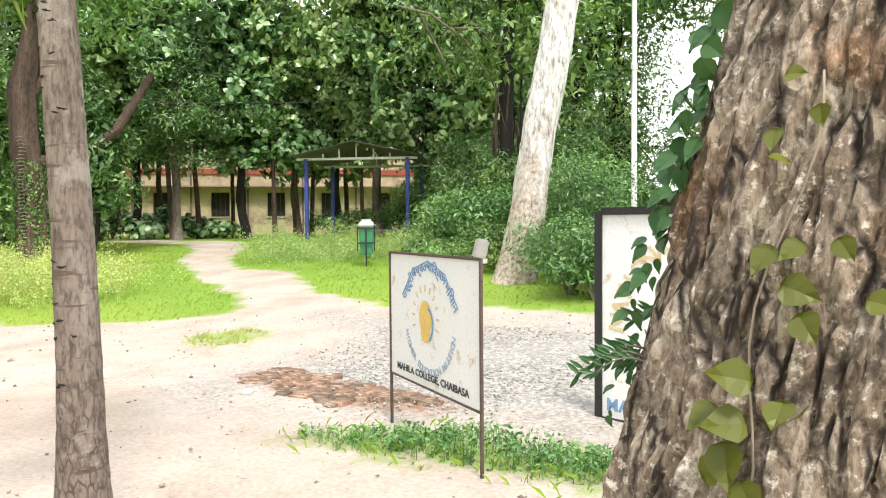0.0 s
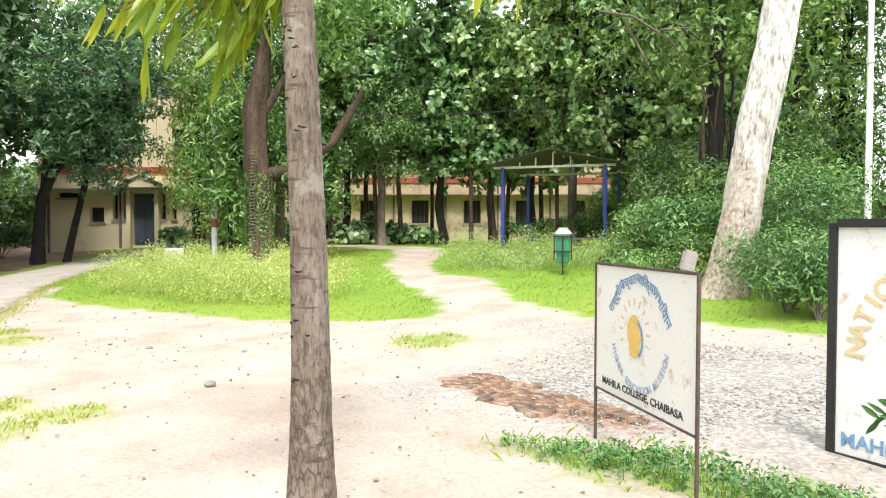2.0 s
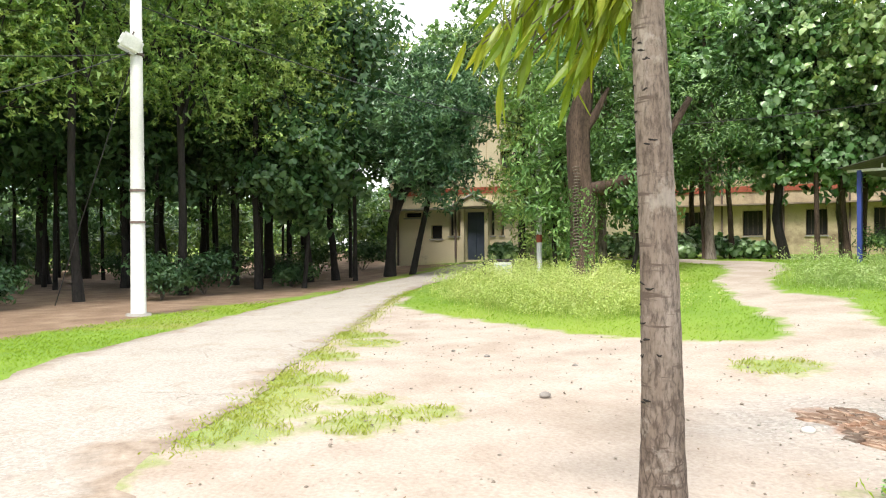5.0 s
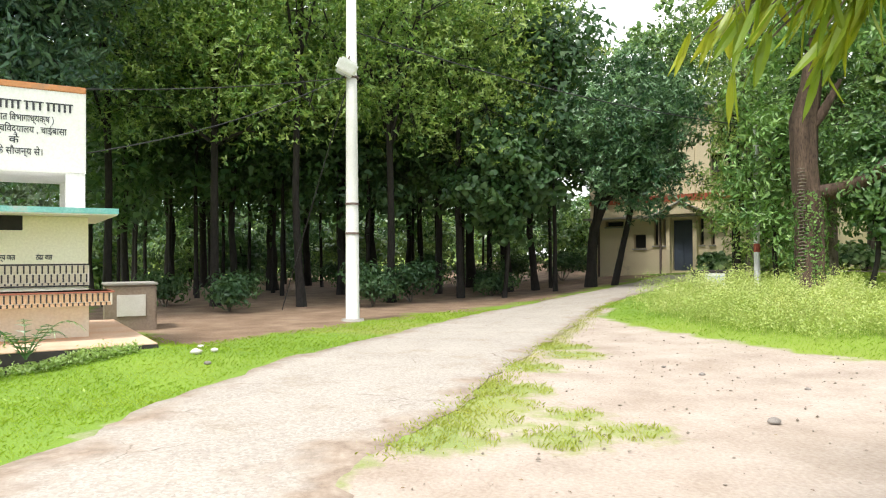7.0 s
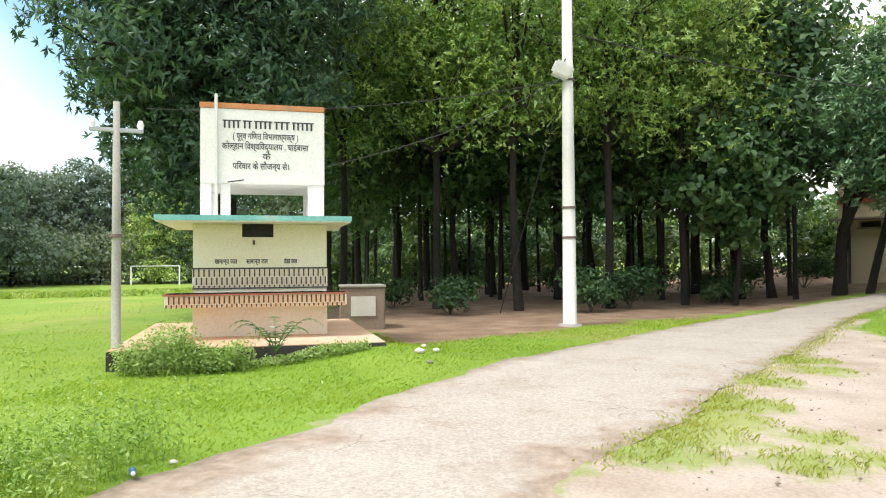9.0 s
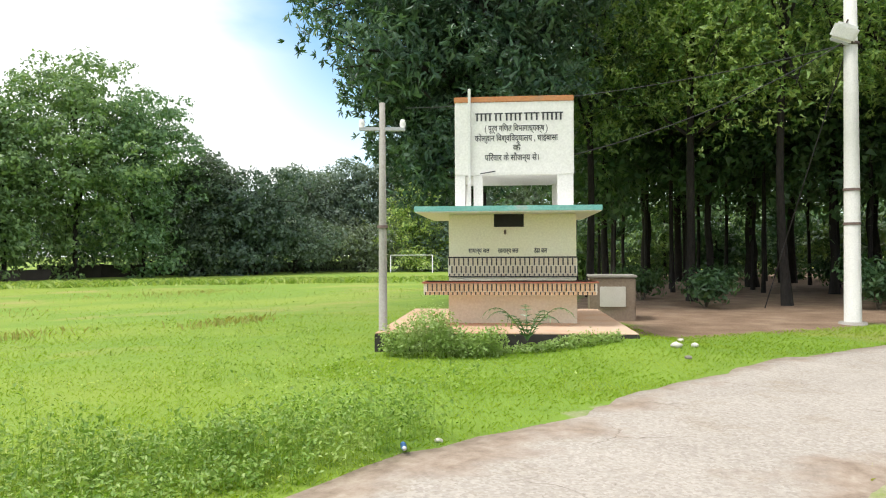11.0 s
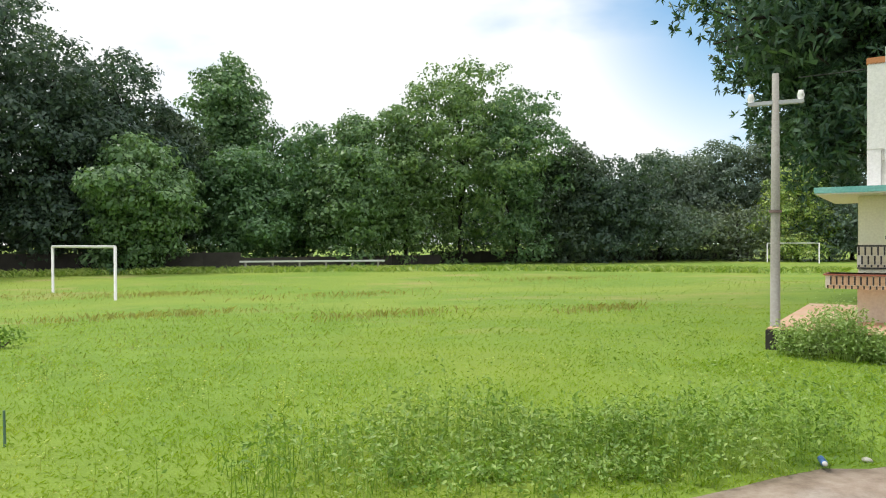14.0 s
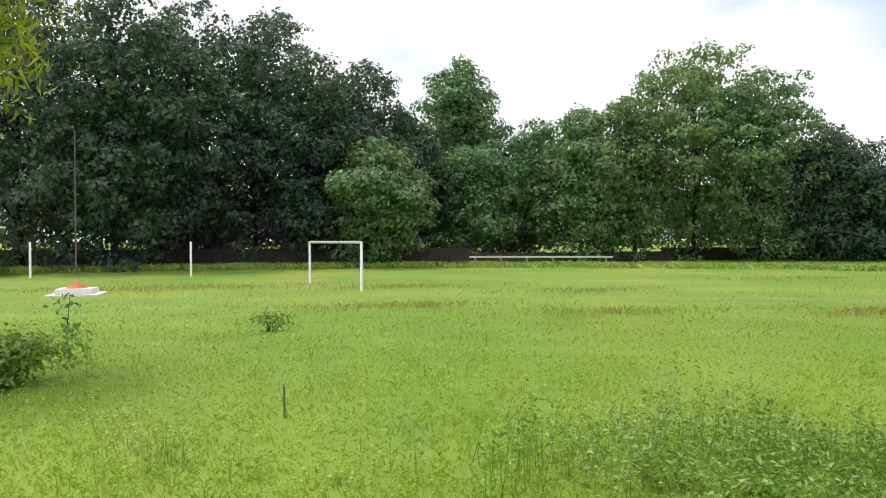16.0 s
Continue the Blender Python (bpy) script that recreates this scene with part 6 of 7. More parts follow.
def on_trunk(ang, z, out=0.0):
    a = radians(ang)
    r_ = float(np.interp(z, Z, rad)) + out
    return Vector((float(np.interp(z, Z, cx)) + math.cos(a) * r_, float(np.interp(z, Z, cy)) + math.sin(a) * r_, z)), Vector((math.cos(a), math.sin(a), 0.15))


places = []
for k in range(64):
    f = (k / 64) ** 0.85
    z = 1.2 + 0.62 * f + 0.02 * rng.normal()
    ang = 189 + 6 * rng.normal() + 5 * math.sin(z * 9)
    c, n_ = on_trunk(ang, z, 0.012 + 0.035 * rng.random())
    places.append((c, (n_.x * 0.4 + rng.normal(0, 0.45), -0.3 + rng.normal(0, 0.45), -0.8 + rng.normal(0, 0.3)), (n_.x, n_.y - 0.8, 0.5), (0.018 + 0.03 * f) * (0.75 + 0.6 * rng.random())))
heart_leaves("creeper_leaves", places, M["leaf_vine"], NT, "blue-green heart-shaped creeper leaves")


def slender_leaves(name, places, mat_, parent, label=""):
    """Narrow pointed leaves, each (base, direction, normal, length)."""
    Vs, Fs = [], []
    for c, tip, nrm, L in places:
        c, tip, nrm = Vector(c), Vector(tip).normalized(), Vector(nrm)
        s_ = tip.cross(nrm).normalized()
        u_ = s_.cross(tip)
        b0 = len(Vs)
        for t_, w_ in ((0, 0.01), (0.25, 0.09), (0.5, 0.12), (0.78, 0.07), (1, 0.0)):
            m_ = c + tip * L * t_ - u_ * L * 0.2 * t_ * t_
            Vs += [m_ + s_ * L * w_ + u_ * L * 0.04, m_, m_ - s_ * L * w_ + u_ * L * 0.04]
        for q in range(4):
            a_ = b0 + q * 3
            Fs += [(a_, a_ + 1, a_ + 4, a_ + 3), (a_ + 1, a_ + 2, a_ + 5, a_ + 4)]
    me = bpy.data.meshes.new(name)
    me.from_pydata([tuple(v) for v in Vs], [], Fs)
    me.materials.append(mat_)
    return part(name, me, parent, label)


# thin arching twigs that stand out from the trunk, with narrow leaves in two rows
for k in range(5):
    z0_ = 1.24 + 0.13 * rng.random()
    p0_, _ = on_trunk(184 + 8 * rng.normal(), z0_, 0.0)
    reach = 0.03 + 0.06 * rng.random()
    run = [p0_ + Vector((-reach * f, -0.05 * f, reach * (0.75 * f - 0.9 * f * f))) for f in np.linspace(0, 1, 7)]
    twig = part("twig", tubes("twig", [([tuple(p) for p in run], np.linspace(0.0022, 0.0008, 7))], M["bark_grey"], 5), NT)
    places = []
    for q in range(1, 7):
        for sg in (-1, 1):
            places.append((run[q], (-0.75, rng.normal(0, 0.3) - 0.1, sg * 0.6 - 0.2 + rng.normal(0, 0.15)), (0.1, -1, 0.3), 0.022 + 0.014 * rng.random()))
    slender_leaves("leaf_spray", places, M["leaf_vine"], twig, "narrow dark-green leaves")
places = []
for ang, z, L in ((238, 1.325, 0.07), (244, 1.31, 0.055), (236, 1.255, 0.075), (240, 1.22, 0.06), (236, 1.18, 0.075), (243, 1.165, 0.06), (247, 1.3, 0.05), (236, 1.47, 0.055), (241, 1.475, 0.045), (246, 1.48, 0.04), (231, 1.6, 0.04), (238, 1.62, 0.035), (230, 1.66, 0.035), (233, 1.29, 0.06), (239, 1.28, 0.07), (234, 1.21, 0.06), (238, 1.15, 0.07), (232, 1.14, 0.06), (243, 1.4, 0.055), (239, 1.43, 0.06), (235, 1.56, 0.04), (252, 1.42, 0.045)):
    c, n_ = on_trunk(ang, z, 0.03)
    places.append((c, (rng.normal(0, 0.7), -0.3, -0.4 + rng.normal(0, 0.4)), (n_.x, n_.y, 0.5), L * 0.72))
heart_leaves("young_leaves", places, M["leaf_young"], NT, "young yellow-olive creeper leaves")
for a0, a1, z0_, z1_ in ((178, 176, 1.0, 1.85), (182, 178, 1.0, 1.4), (239, 234, 1.1, 1.66)):
    run = []
    for f in np.linspace(0, 1, 14):
        c, _ = on_trunk(a0 + (a1 - a0) * f + 3 * math.sin(f * 9), z0_ + (z1_ - z0_) * f, 0.012)
        run.append(tuple(c))
    part("creeper_stem", tubes("creeper_stem", [(run, [0.0016] * 14)], M["thatch"], 6), NT)

# slim tree's drooping leaves
rng = np.random.default_rng(31)
twigs = []
long_leaves = []
left = Vector((-0.74, -0.67, 0))
for bi, (rx_, tz) in enumerate(((0.88, 2.52), (0.66, 2.5), (0.5, 2.62), (0.3, 2.5), (0.75, 2.75), (0.45, 2.9), (-1.0, 2.86), (0.1, 2.85), (0.6, 2.85))):
    for k in range(3):
        e = np.array([left.x * rx_, left.y * rx_, tz]) + rng.normal(0, 0.09, 3)
        p = bend((0, 0, tz + 0.35), e, 6, 0.06)
        twigs.append((p, np.linspace(0.012, 0.003, 6)))
        for f in np.linspace(0.3, 1, 6):
            q = p[min(5, int(f * 5))] + rng.normal(0, 0.03, 3)
            for s_ in (-1, 1):
                long_leaves.append((q, (left.x * 0.35 + rng.normal(0, 0.25), left.y * 0.35 + rng.normal(0, 0.25), -1.0), (rng.normal(0, 1), rng.normal(0, 1), 0.3), 0.2 + 0.09 * rng.random()))
part("branchwork", tubes("branchwork", twigs, M["bark_grey"], 5), slim_tree)
Vs, Fs = [], []
for c, tip, nrm, L in long_leaves:
    c, tip, nrm = Vector(c), Vector(tip).normalized(), Vector(nrm)
    s_ = tip.cross(nrm).normalized()
    u_ = s_.cross(tip)
    b0 = len(Vs)
    for t_, w_ in ((0, 0.01), (0.2, 0.07), (0.5, 0.085), (0.8, 0.05), (1, 0.0)):
        m_ = c + tip * L * t_ + u_ * L * 0.12 * t_ * t_
        Vs += [m_ + s_ * L * w_ + u_ * L * 0.02, m_, m_ - s_ * L * w_ + u_ * L * 0.02]
    for q in range(4):
        a_ = b0 + q * 3
        Fs += [(a_, a_ + 1, a_ + 4, a_ + 3), (a_ + 1, a_ + 2, a_ + 5, a_ + 4)]
me = bpy.data.meshes.new("drooping_leaves")
me.from_pydata([tuple(v) for v in Vs], [], Fs)
me.materials.append(M["leaf_ashoka"])
part("drooping_leaves", me, slim_tree, "long wavy yellow-green drooping leaves")
V, F = crown([(0, 0, 4.9, 0.8, 0.8, 0.8), (0.3, -0.2, 5.4, 0.7, 0.7, 0.8), (-0.4, -0.3, 4.6, 0.5, 0.5, 0.5)], 600, 0.17, rng, 0.2, 0.3, 0.9)
part("crown", mesh_np("crown", V, F, M["leaf_ashoka"]), slim_tree)

# leaf scars on the slim trunk
rng = np.random.default_rng(35)
for k in range(34):
    z = 0.7 + 1.9 * rng.random()
    a = radians(200 + 120 * rng.random())
    c = Vector((0.03 * math.sin(z * 1.1) - 0.012 * z, 0.03 * math.cos(z * 0.9), z))
    r_ = 0.098 - 0.008 * z + 0.05 * math.exp(-z * 3)
    w_ = 0.12 + 0.25 * rng.random()
    run = [(c.x + math.cos(a + q * w_) * (r_ - 0.001), c.y + math.sin(a + q * w_) * (r_ - 0.001), z + 0.004 * rng.normal()) for q in (-1, -0.3, 0.3, 1)]
    part("bark_scar", tubes("bark_scar", [(run, [0.002, 0.006, 0.005, 0.002])], M["bark_dark"], 6), slim_tree)


# ---- lettering ----
def letter_mesh(text, size, bold=0.0):
    """A flat mesh of a text in the built-in font, centred on its middle."""
    cu = bpy.data.curves.new("lettering", "FONT")
    cu.body, cu.size, cu.align_x, cu.align_y = text, size, "CENTER", "CENTER"
    cu.extrude, cu.offset, cu.resolution_u = 0.0008, bold, 3
    ob = new("lettering", cu)
    bpy.context.view_layer.update()
    me = bpy.data.meshes.new_from_object(ob.evaluated_get(bpy.context.evaluated_depsgraph_get()))
    bpy.data.objects.remove(ob)
    return me


def letters(text, size, mat, parent, x, z, width=None, y=-0.004, tilt=0.0, bold=0.0):
    me = letter_mesh(text, size, bold)
    me.materials.clear()
    me.materials.append(M[mat])
    xs = [v.co.x for v in me.vertices] or [0, 1]
    f = width / (max(xs) - min(xs)) if width else 1.0
    me.transform(Matrix.Translation((x, y, z)) @ pose(0, 0, 0, 0, tilt, 0) @ pose(0, 0, 0, 90) @ Matrix.Diagonal((f, 1, 1, 1)))
    return part("lettering", me, parent)


def arc(words, cx_, cz_, r, a0, a1, size, mat, parent, outward=1, y=-0.004, bold=0.0):
    """Pieces of a text set round a circle from angle a0 to a1, in degrees from +x upwards."""
    for k, wd in enumerate(words):
        if wd == " ":
            continue
        a = a0 + (a1 - a0) * (k + 0.5) / len(words)
        tilt = (90 - a) if outward > 0 else (-90 - a)
        letters(wd, size, mat, parent, cx_ + r * math.cos(radians(a)), cz_ + r * math.sin(radians(a)), y=y, tilt=tilt, bold=bold)


cx_, cz_ = 0.63, 0.84
arc(["राष्ट्रीय", "उच्चतर", "शिक्षा", "अभियान"], cx_ - 0.01, cz_ - 0.04, 0.4, 154, 24, 0.092, "letter_blue", sign, bold=0.001)
arc(list("HIGHER EDUCATION MISSION"), cx_, cz_ + 0.03, 0.37, 200, 346, 0.066, "letter_faded", sign, -1, bold=0.0016)
letters("MAHILA COLLEGE, CHAIBASA", 0.068, "letter_black", sign, 0.64, 0.465, 1.06, bold=0.0015)


def disc(parent, name, cx, cz, rx, rz, mat, y, a0=0, a1=360, inner=0.0, n=28, label=""):
    """A flat painted ellipse, ring or part of one on a board."""
    bm = bmesh.new()
    rows = []
    for k in range(n + 1):
        a = radians(a0 + (a1 - a0) * k / n)
        rows.append((bm.verts.new((cx + rx * math.cos(a), y, cz + rz * math.sin(a))), bm.verts.new((cx + rx * inner * math.cos(a), y, cz + rz * inner * math.sin(a)))))
    for (a, b), (c, d) in zip(rows[:-1], rows[1:]):
        if (a.co - c.co).length > 1e-6:
            bm.faces.new((a, b, d, c)) if inner > 0 else bm.faces.new((a, b, c))
    return part(name, done(bm, name, M[mat]), parent, label)


em = disc(sign, "emblem", 0.58, 0.86, 0.095, 0.115, "yellow_paint", -0.0035, label="faded yellow and blue round emblem")
disc(em, "stroke", 0.61, 0.82, 0.09, 0.12, "letter_blue", -0.0045, -70, 80, 0.8)
disc(em, "stroke", 0.58, 0.75, 0.07, 0.055, "yellow_paint", -0.004)
for k in range(11):
    a = radians(-20 + k * 22)
    c = Vector((0.58 + 0.185 * math.cos(a), 0, 0.86 + 0.2 * math.sin(a)))
    part("ray", box("ray", (-0.022, -0.0042, -0.007), (0.022, -0.003, 0.007), M["letter_ochre"]), em, at=pose(c.x, 0, c.z, 0, -math.degrees(a), 0))
arc(list("NATIONAL SE"), 0.85, 0.68, 0.72, 178, 82, 0.18, "letter_ochre", big, bold=0.004)
ring = disc(big, "emblem", 0.94, 0.6, 0.27, 0.28, "letter_deep", -0.004, 0, 360, 0.62, label="blue ring emblem")
for k in range(16):
    a = radians(k * 22.5)
    part("mark", box("mark", (-0.02, -0.0055, -0.008), (0.02, -0.004, 0.008), M["white_paint"]), ring, at=pose(0.94 + 0.22 * math.cos(a), 0, 0.6 + 0.228 * math.sin(a), 0, 90 - math.degrees(a), 0))
letters("NOT", 0.1, "letter_black", big, 0.54, 0.27, bold=0.002)
letters("MAHILA", 0.13, "letter_blue", big, 0.27, 0.14, bold=0.003)

# the tank's dedication: the name is barred, the rest is lettered
TX = lambda p: (p - 612) / 102.6
for a, b in ((548, 578), (581, 597), (600, 631), (634, 661), (664, 702)):
    part("bar", box("bar", (TX(a), 0.012, 3.895), (TX(b), 0.02, 3.915), M["letter_black"]), tank)
    for q in range(max(2, int((b - a) / 7))):
        x = TX(a) + (TX(b) - TX(a)) * (q + 0.5) / max(2, int((b - a) / 7))
        part("bar", box("bar", (x - 0.018, 0.012, 3.78), (x + 0.012, 0.02, 3.895), M["letter_black"]), tank)
for text, p0_, p1_, z, size in (("( पूर्व गिणत िवभागाध्यक्ष )", 565, 675, 3.645, 0.15), ("कोल्हान िवश्विवद्यालय , चाईबासा", 547, 693, 3.475, 0.15), ("के", 614, 628, 3.31, 0.15), ("पिरवार के सौजन्य से।", 565, 660, 3.14, 0.15)):
    letters(text, size, "letter_black", tank, TX((p0_ + p1_) / 2), z, TX(p1_) - TX(p0_), 0.016, bold=0.0018)
for text, p0_, p1_ in (("सामान्य जल", 535, 572), ("सामान्य जल", 587, 623), ("ठंढा जल", 650, 673)):
    letters(text, 0.11, "letter_black", kiosk, TX((p0_ + p1_) / 2), 1.54, TX(p1_) - TX(p0_), -0.004, bold=0.0025)

# ---- cables ----
def cable(name, a, b, sag, label, r=0.012):
    t = thing("cable", Matrix(), label, "cable", "overhead cables")
    part(name, tubes(name, [(bend(a, b, 14, -sag), [r] * 14)], M["wire"], 6), t)


LT = (-17.15, 0.32, 5.9)
cable("strand", LT, (-11.24, -5.3, 2.86), 0.4, "thin black cable from the lamp pole to the kiosk", 0.01)
cable("strand", LT, (-20.5, -1.6, 0.05), -0.05, "steel stay wire of the lamp pole", 0.013)
cable("strand", (-17.15, 0.32, 5.8), (-14.8, -9.0, 5.0), 0.3, "thin grey cable between poles", 0.01)
cable("strand", (-17.15, 0.32, 6.9), (-19.7, 12.2, 5.3), 0.3, "black cable strung over the lane", 0.014)
cable("strand", (-19.7, 12.2, 5.2), (-12.0, 25, 6.5), 0.4, "black cable strung towards the building", 0.012)

# ---- small things on the ground ----
def pebble(rng, size):
    bm = bmesh.new()
    bmesh.ops.create_icosphere(bm, subdivisions=2, radius=size)
    for v in bm.verts:
        v.co *= 1 + 0.35 * noise.noise(v.co / size * 1.3 + Vector((size * 90, 0, 0)))
        v.co.z *= 0.55
    return bm


rng = np.random.default_rng(41)
for x, y, s_, m_, lb in ((-6.11, 3.97, 0.06, "stone", "dark stone lying on the sand"), (-9.28, 4.4, 0.03, "stone", "dark stone lying on the sand"), (-8.6, 4.59, 0.04, "stone", "dark stone lying on the sand"), (-4.0, 5.1, 0.06, "plaque", "pale stone beside the brick rubble"), (-10.6, -1.95, 0.08, "plaque", "pale broken stone on the grass"), (-10.9, -1.75, 0.06, "plaque", "pale broken stone on the grass"), (-11.2, -2.0, 0.05, "plaque", "pale broken stone on the grass"), (-10.1, -1.7, 0.05, "stone", "small grey stone on the grass"), (-7.4, 5.2, 0.035, "stone", "dark stone lying on the sand"), (-5.2, -2.75, 0.035, "plaque", "pale stone at the lane's edge")):
    t = tagged(part("stone", done(pebble(rng, s_), "stone", M[m_], True), at=on(x, y, rng.random() * 360, s_ * 0.3)), lb, "stone", "loose stones")
bt = thing("bottle", pose(-4.82, -2.84, 0.045, 0, 82, 35), "crushed blue plastic bottle in the grass", "bottle")
part("body", tubes("body", [([(0, 0, -0.1), (0, 0, -0.03), (0.01, 0, 0.05), (0, 0, 0.09), (0, 0, 0.12)], [0.022, 0.024, 0.019, 0.021, 0.011])], M["bottle_blue"], 12), bt)
part("cap", tubes("cap", [([(0, 0, 0.12), (0, 0, 0.14)], [0.016, 0.016])], M["white_paint"], 10), bt)

# broken brick soling showing through the sand
bp = thing("brick_patch", pose(0, 0, 0), "patch of broken red bricks flush with the sand", "brick paving")
kinds = []
for k in range(6):
    bm = bmesh.new()
    n = 4 + k % 2
    ring_ = [(math.cos(6.283 * (q + 0.5) / n) * (0.1 + 0.05 * rng.random()), math.sin(6.283 * (q + 0.5) / n) * (0.06 + 0.03 * rng.random())) for q in range(n)]
    lo_ = [bm.verts.new((x, y, -0.02)) for x, y in ring_]
    hi_ = [bm.verts.new((x * 0.9, y * 0.9, 0.018 + 0.006 * rng.random())) for x, y in ring_]
    bm.faces.new(hi_)
    for q in range(n):
        bm.faces.new((lo_[q], lo_[(q + 1) % n], hi_[(q + 1) % n], hi_[q]))
    kinds.append(done(bm, "brick", M["brick_soil"]))
count = 0
while count < 135:
    u, v = rng.random(2)
    x = -4.35 + 2.0 * u
    y = 5.62 - 0.12 * (x + 4.3) + (v - 0.5) * (0.62 + 0.25 * math.sin(u * 23)) * math.sin(math.pi * min(1, 0.18 + u * 0.9)) + 0.1 * math.sin(u * 9)
    part("brick", kinds[count % 6], bp, at=pose(x, y, float(ground(x, y)) + 0.002, rng.normal(0, 3), rng.normal(0, 3), -12 + rng.normal(0, 24)))
    count += 1

# loose gravel
n = 9000
X, Y = -4.4 + 6.6 * rng.random(n), 4.9 + 3.6 * rng.random(n)
keep = signed(GRAVEL, X, Y) + rng.normal(0, 0.4, n) > 0.1
X, Y = X[keep], Y[keep]
n = len(X)
S = 0.006 + 0.014 * rng.random(n) ** 2
oct_ = np.array([(1, 0, 0), (0, 1, 0), (-1, 0, 0), (0, -1, 0), (0, 0, 0.7), (0, 0, -0.5)], float)
fo = np.array([(0, 1, 4), (1, 2, 4), (2, 3, 4), (3, 0, 4), (1, 0, 5), (2, 1, 5), (3, 2, 5), (0, 3, 5)])
V = np.stack([X, Y, ground(X, Y) + 0.006], -1)[:, None] + oct_[None] * S[:, None, None] * (0.6 + 0.8 * rng.random((n, 6, 1)))
F = (np.arange(n)[:, None, None] * 6 + fo[None]).reshape(-1, 3)
gravel_mat = leaf_mat("loose_gravel", (0.3, 0.26, 0.22), (0.4, 0.36, 0.32), (0.5, 0.46, 0.41), 0.95, 0.0)
tagged(part("gravel", mesh_np("gravel", V.reshape(-1, 3), F, gravel_mat)), "loose grey gravel scattered over sand", "gravel", kind="stuff")
n = 3200
X, Y = -20 + 22 * rng.random(n), 0.5 + 9 * rng.random(n)
keep = signed(SAND, X, Y) > 0.1
X, Y = X[keep], Y[keep]
n = len(X)
S = 0.006 + 0.018 * rng.random(n) ** 4
V = np.stack([X, Y, ground(X, Y) + 0.008], -1)[:, None] + oct_[None] * S[:, None, None] * (0.5 + 0.9 * rng.random((n, 6, 1)))
F = (np.arange(n)[:, None, None] * 6 + fo[None]).reshape(-1, 3)
litter_mat = leaf_mat("clods", (0.18, 0.14, 0.11), (0.31, 0.255, 0.21), (0.44, 0.38, 0.32), 0.95, 0.0, 1.0)
tagged(part("litter", mesh_np("litter", V.reshape(-1, 3), F, litter_mat)), "scattered clods and pebbles on sandy ground", "pebbles", kind="stuff")

n = 240
X, Y = -19 + 21 * rng.random(n), 0.4 + 9 * rng.random(n)
keep = signed(SAND, X, Y) > -0.3
X, Y = X[keep], Y[keep]
V, F = leaves(np.stack([X, Y, ground(X, Y) + 0.016], -1), np.tile([0, 0, 1.0], (len(X), 1)), 0.04, rng, 0.4, 0.25, 0.0)
dry_mat = leaf_mat("fallen_leaf", (0.09, 0.055, 0.03), (0.2, 0.13, 0.07), (0.36, 0.27, 0.16), 0.8, 0.1, 1.0)
tagged(part("fallen_leaves", mesh_np("fallen_leaves", V, F, dry_mat)), "fallen brown leaves scattered on the sand", "leaves", kind="stuff")


# ---- grass and weeds ----
def blades(X, Y, h, rng, width=0.012, lean=0.5):
    """Single bent grass blades, two triangles each."""
    n = len(X)
    h = h * (0.5 + 0.9 * rng.random(n))
    a = rng.random(n) * 6.283
    d = np.stack([np.cos(a), np.sin(a)], -1)
    s = np.stack([-d[:, 1], d[:, 0]], -1) * (width * (0.6 + 0.8 * rng.random(n)))[:, None]
    z = ground(X, Y)
    b = np.stack([X, Y], -1)
    l = (lean * rng.random(n) * h)[:, None] * d
    V = np.stack([np.c_[b - s, z - 0.01], np.c_[b + s, z - 0.01], np.c_[b + l * 0.45 - s * 0.6, z + h * 0.65], np.c_[b + l * 1.2, z + h]], 1).reshape(-1, 3)
    k = np.arange(n)[:, None] * 4
    return V, np.concatenate([k + [0, 1, 2], k + [1, 3, 2]])


def weeds(X, Y, h, rng, leaf=0.045, per=10, stem=0.004):
    """Leafy upright weeds: a thin stem with small leaves along it."""
    n = len(X)
    H = h * (0.55 + 0.7 * rng.random(n)) * (0.75 + 0.45 * np.sin(X * 2.3 + 1.7 * np.sin(Y * 1.9)) * np.cos(Y * 2.6 + X))
    tilt = rng.normal(0, 0.12, (n, 2)) * H[:, None]
    z = ground(X, Y)
    V1 = np.stack([np.c_[X - stem, Y, z], np.c_[X + stem, Y, z], np.c_[X + tilt[:, 0], Y + tilt[:, 1], z + H]], 1).reshape(-1, 3)
    F1 = np.arange(n)[:, None] * 3 + [0, 1, 2]
    m = np.repeat(np.arange(n), per)
    f = 0.15 + 0.85 * rng.random(len(m)) ** 0.8
    C = np.stack([X[m] + tilt[m, 0] * f, Y[m] + tilt[m, 1] * f, z[m] + H[m] * f], -1) + rng.normal(0, leaf * 0.9, (len(m), 3)) * [1, 1, 0.4]
    N = rng.normal(0, 0.5, (len(m), 3)) + [0, 0, 1]
    V2, F2 = leaves(C, N, leaf, rng, 0.45, 0.4, 0.1)
    return np.concatenate([V1, V2]), np.concatenate([F1, F2 + len(V1)])


def stuff(name, V, F, mat, label, category):
    return tagged(part(name, mesh_np(name, V, F, mat)), label, category, kind="stuff")


def scatter(n, az0, az1, r0, r1, rng, power=1.0):
    az = np.radians(az0 + (az1 - az0) * rng.random(n))
    r = r0 + (r1 - r0) * rng.random(n) ** power
    return -np.sin(az) * r, np.cos(az) * r


def off_plinth(X, Y):
    c, s = math.cos(radians(KAZ)), math.sin(radians(KAZ))
    u, v = (X - KX) * c + (Y - KY) * s, (Y - KY) * c - (X - KX) * s
    return (u < -2.15) | (u > 1.9) | (v < -1.65) | (v > 3.25)


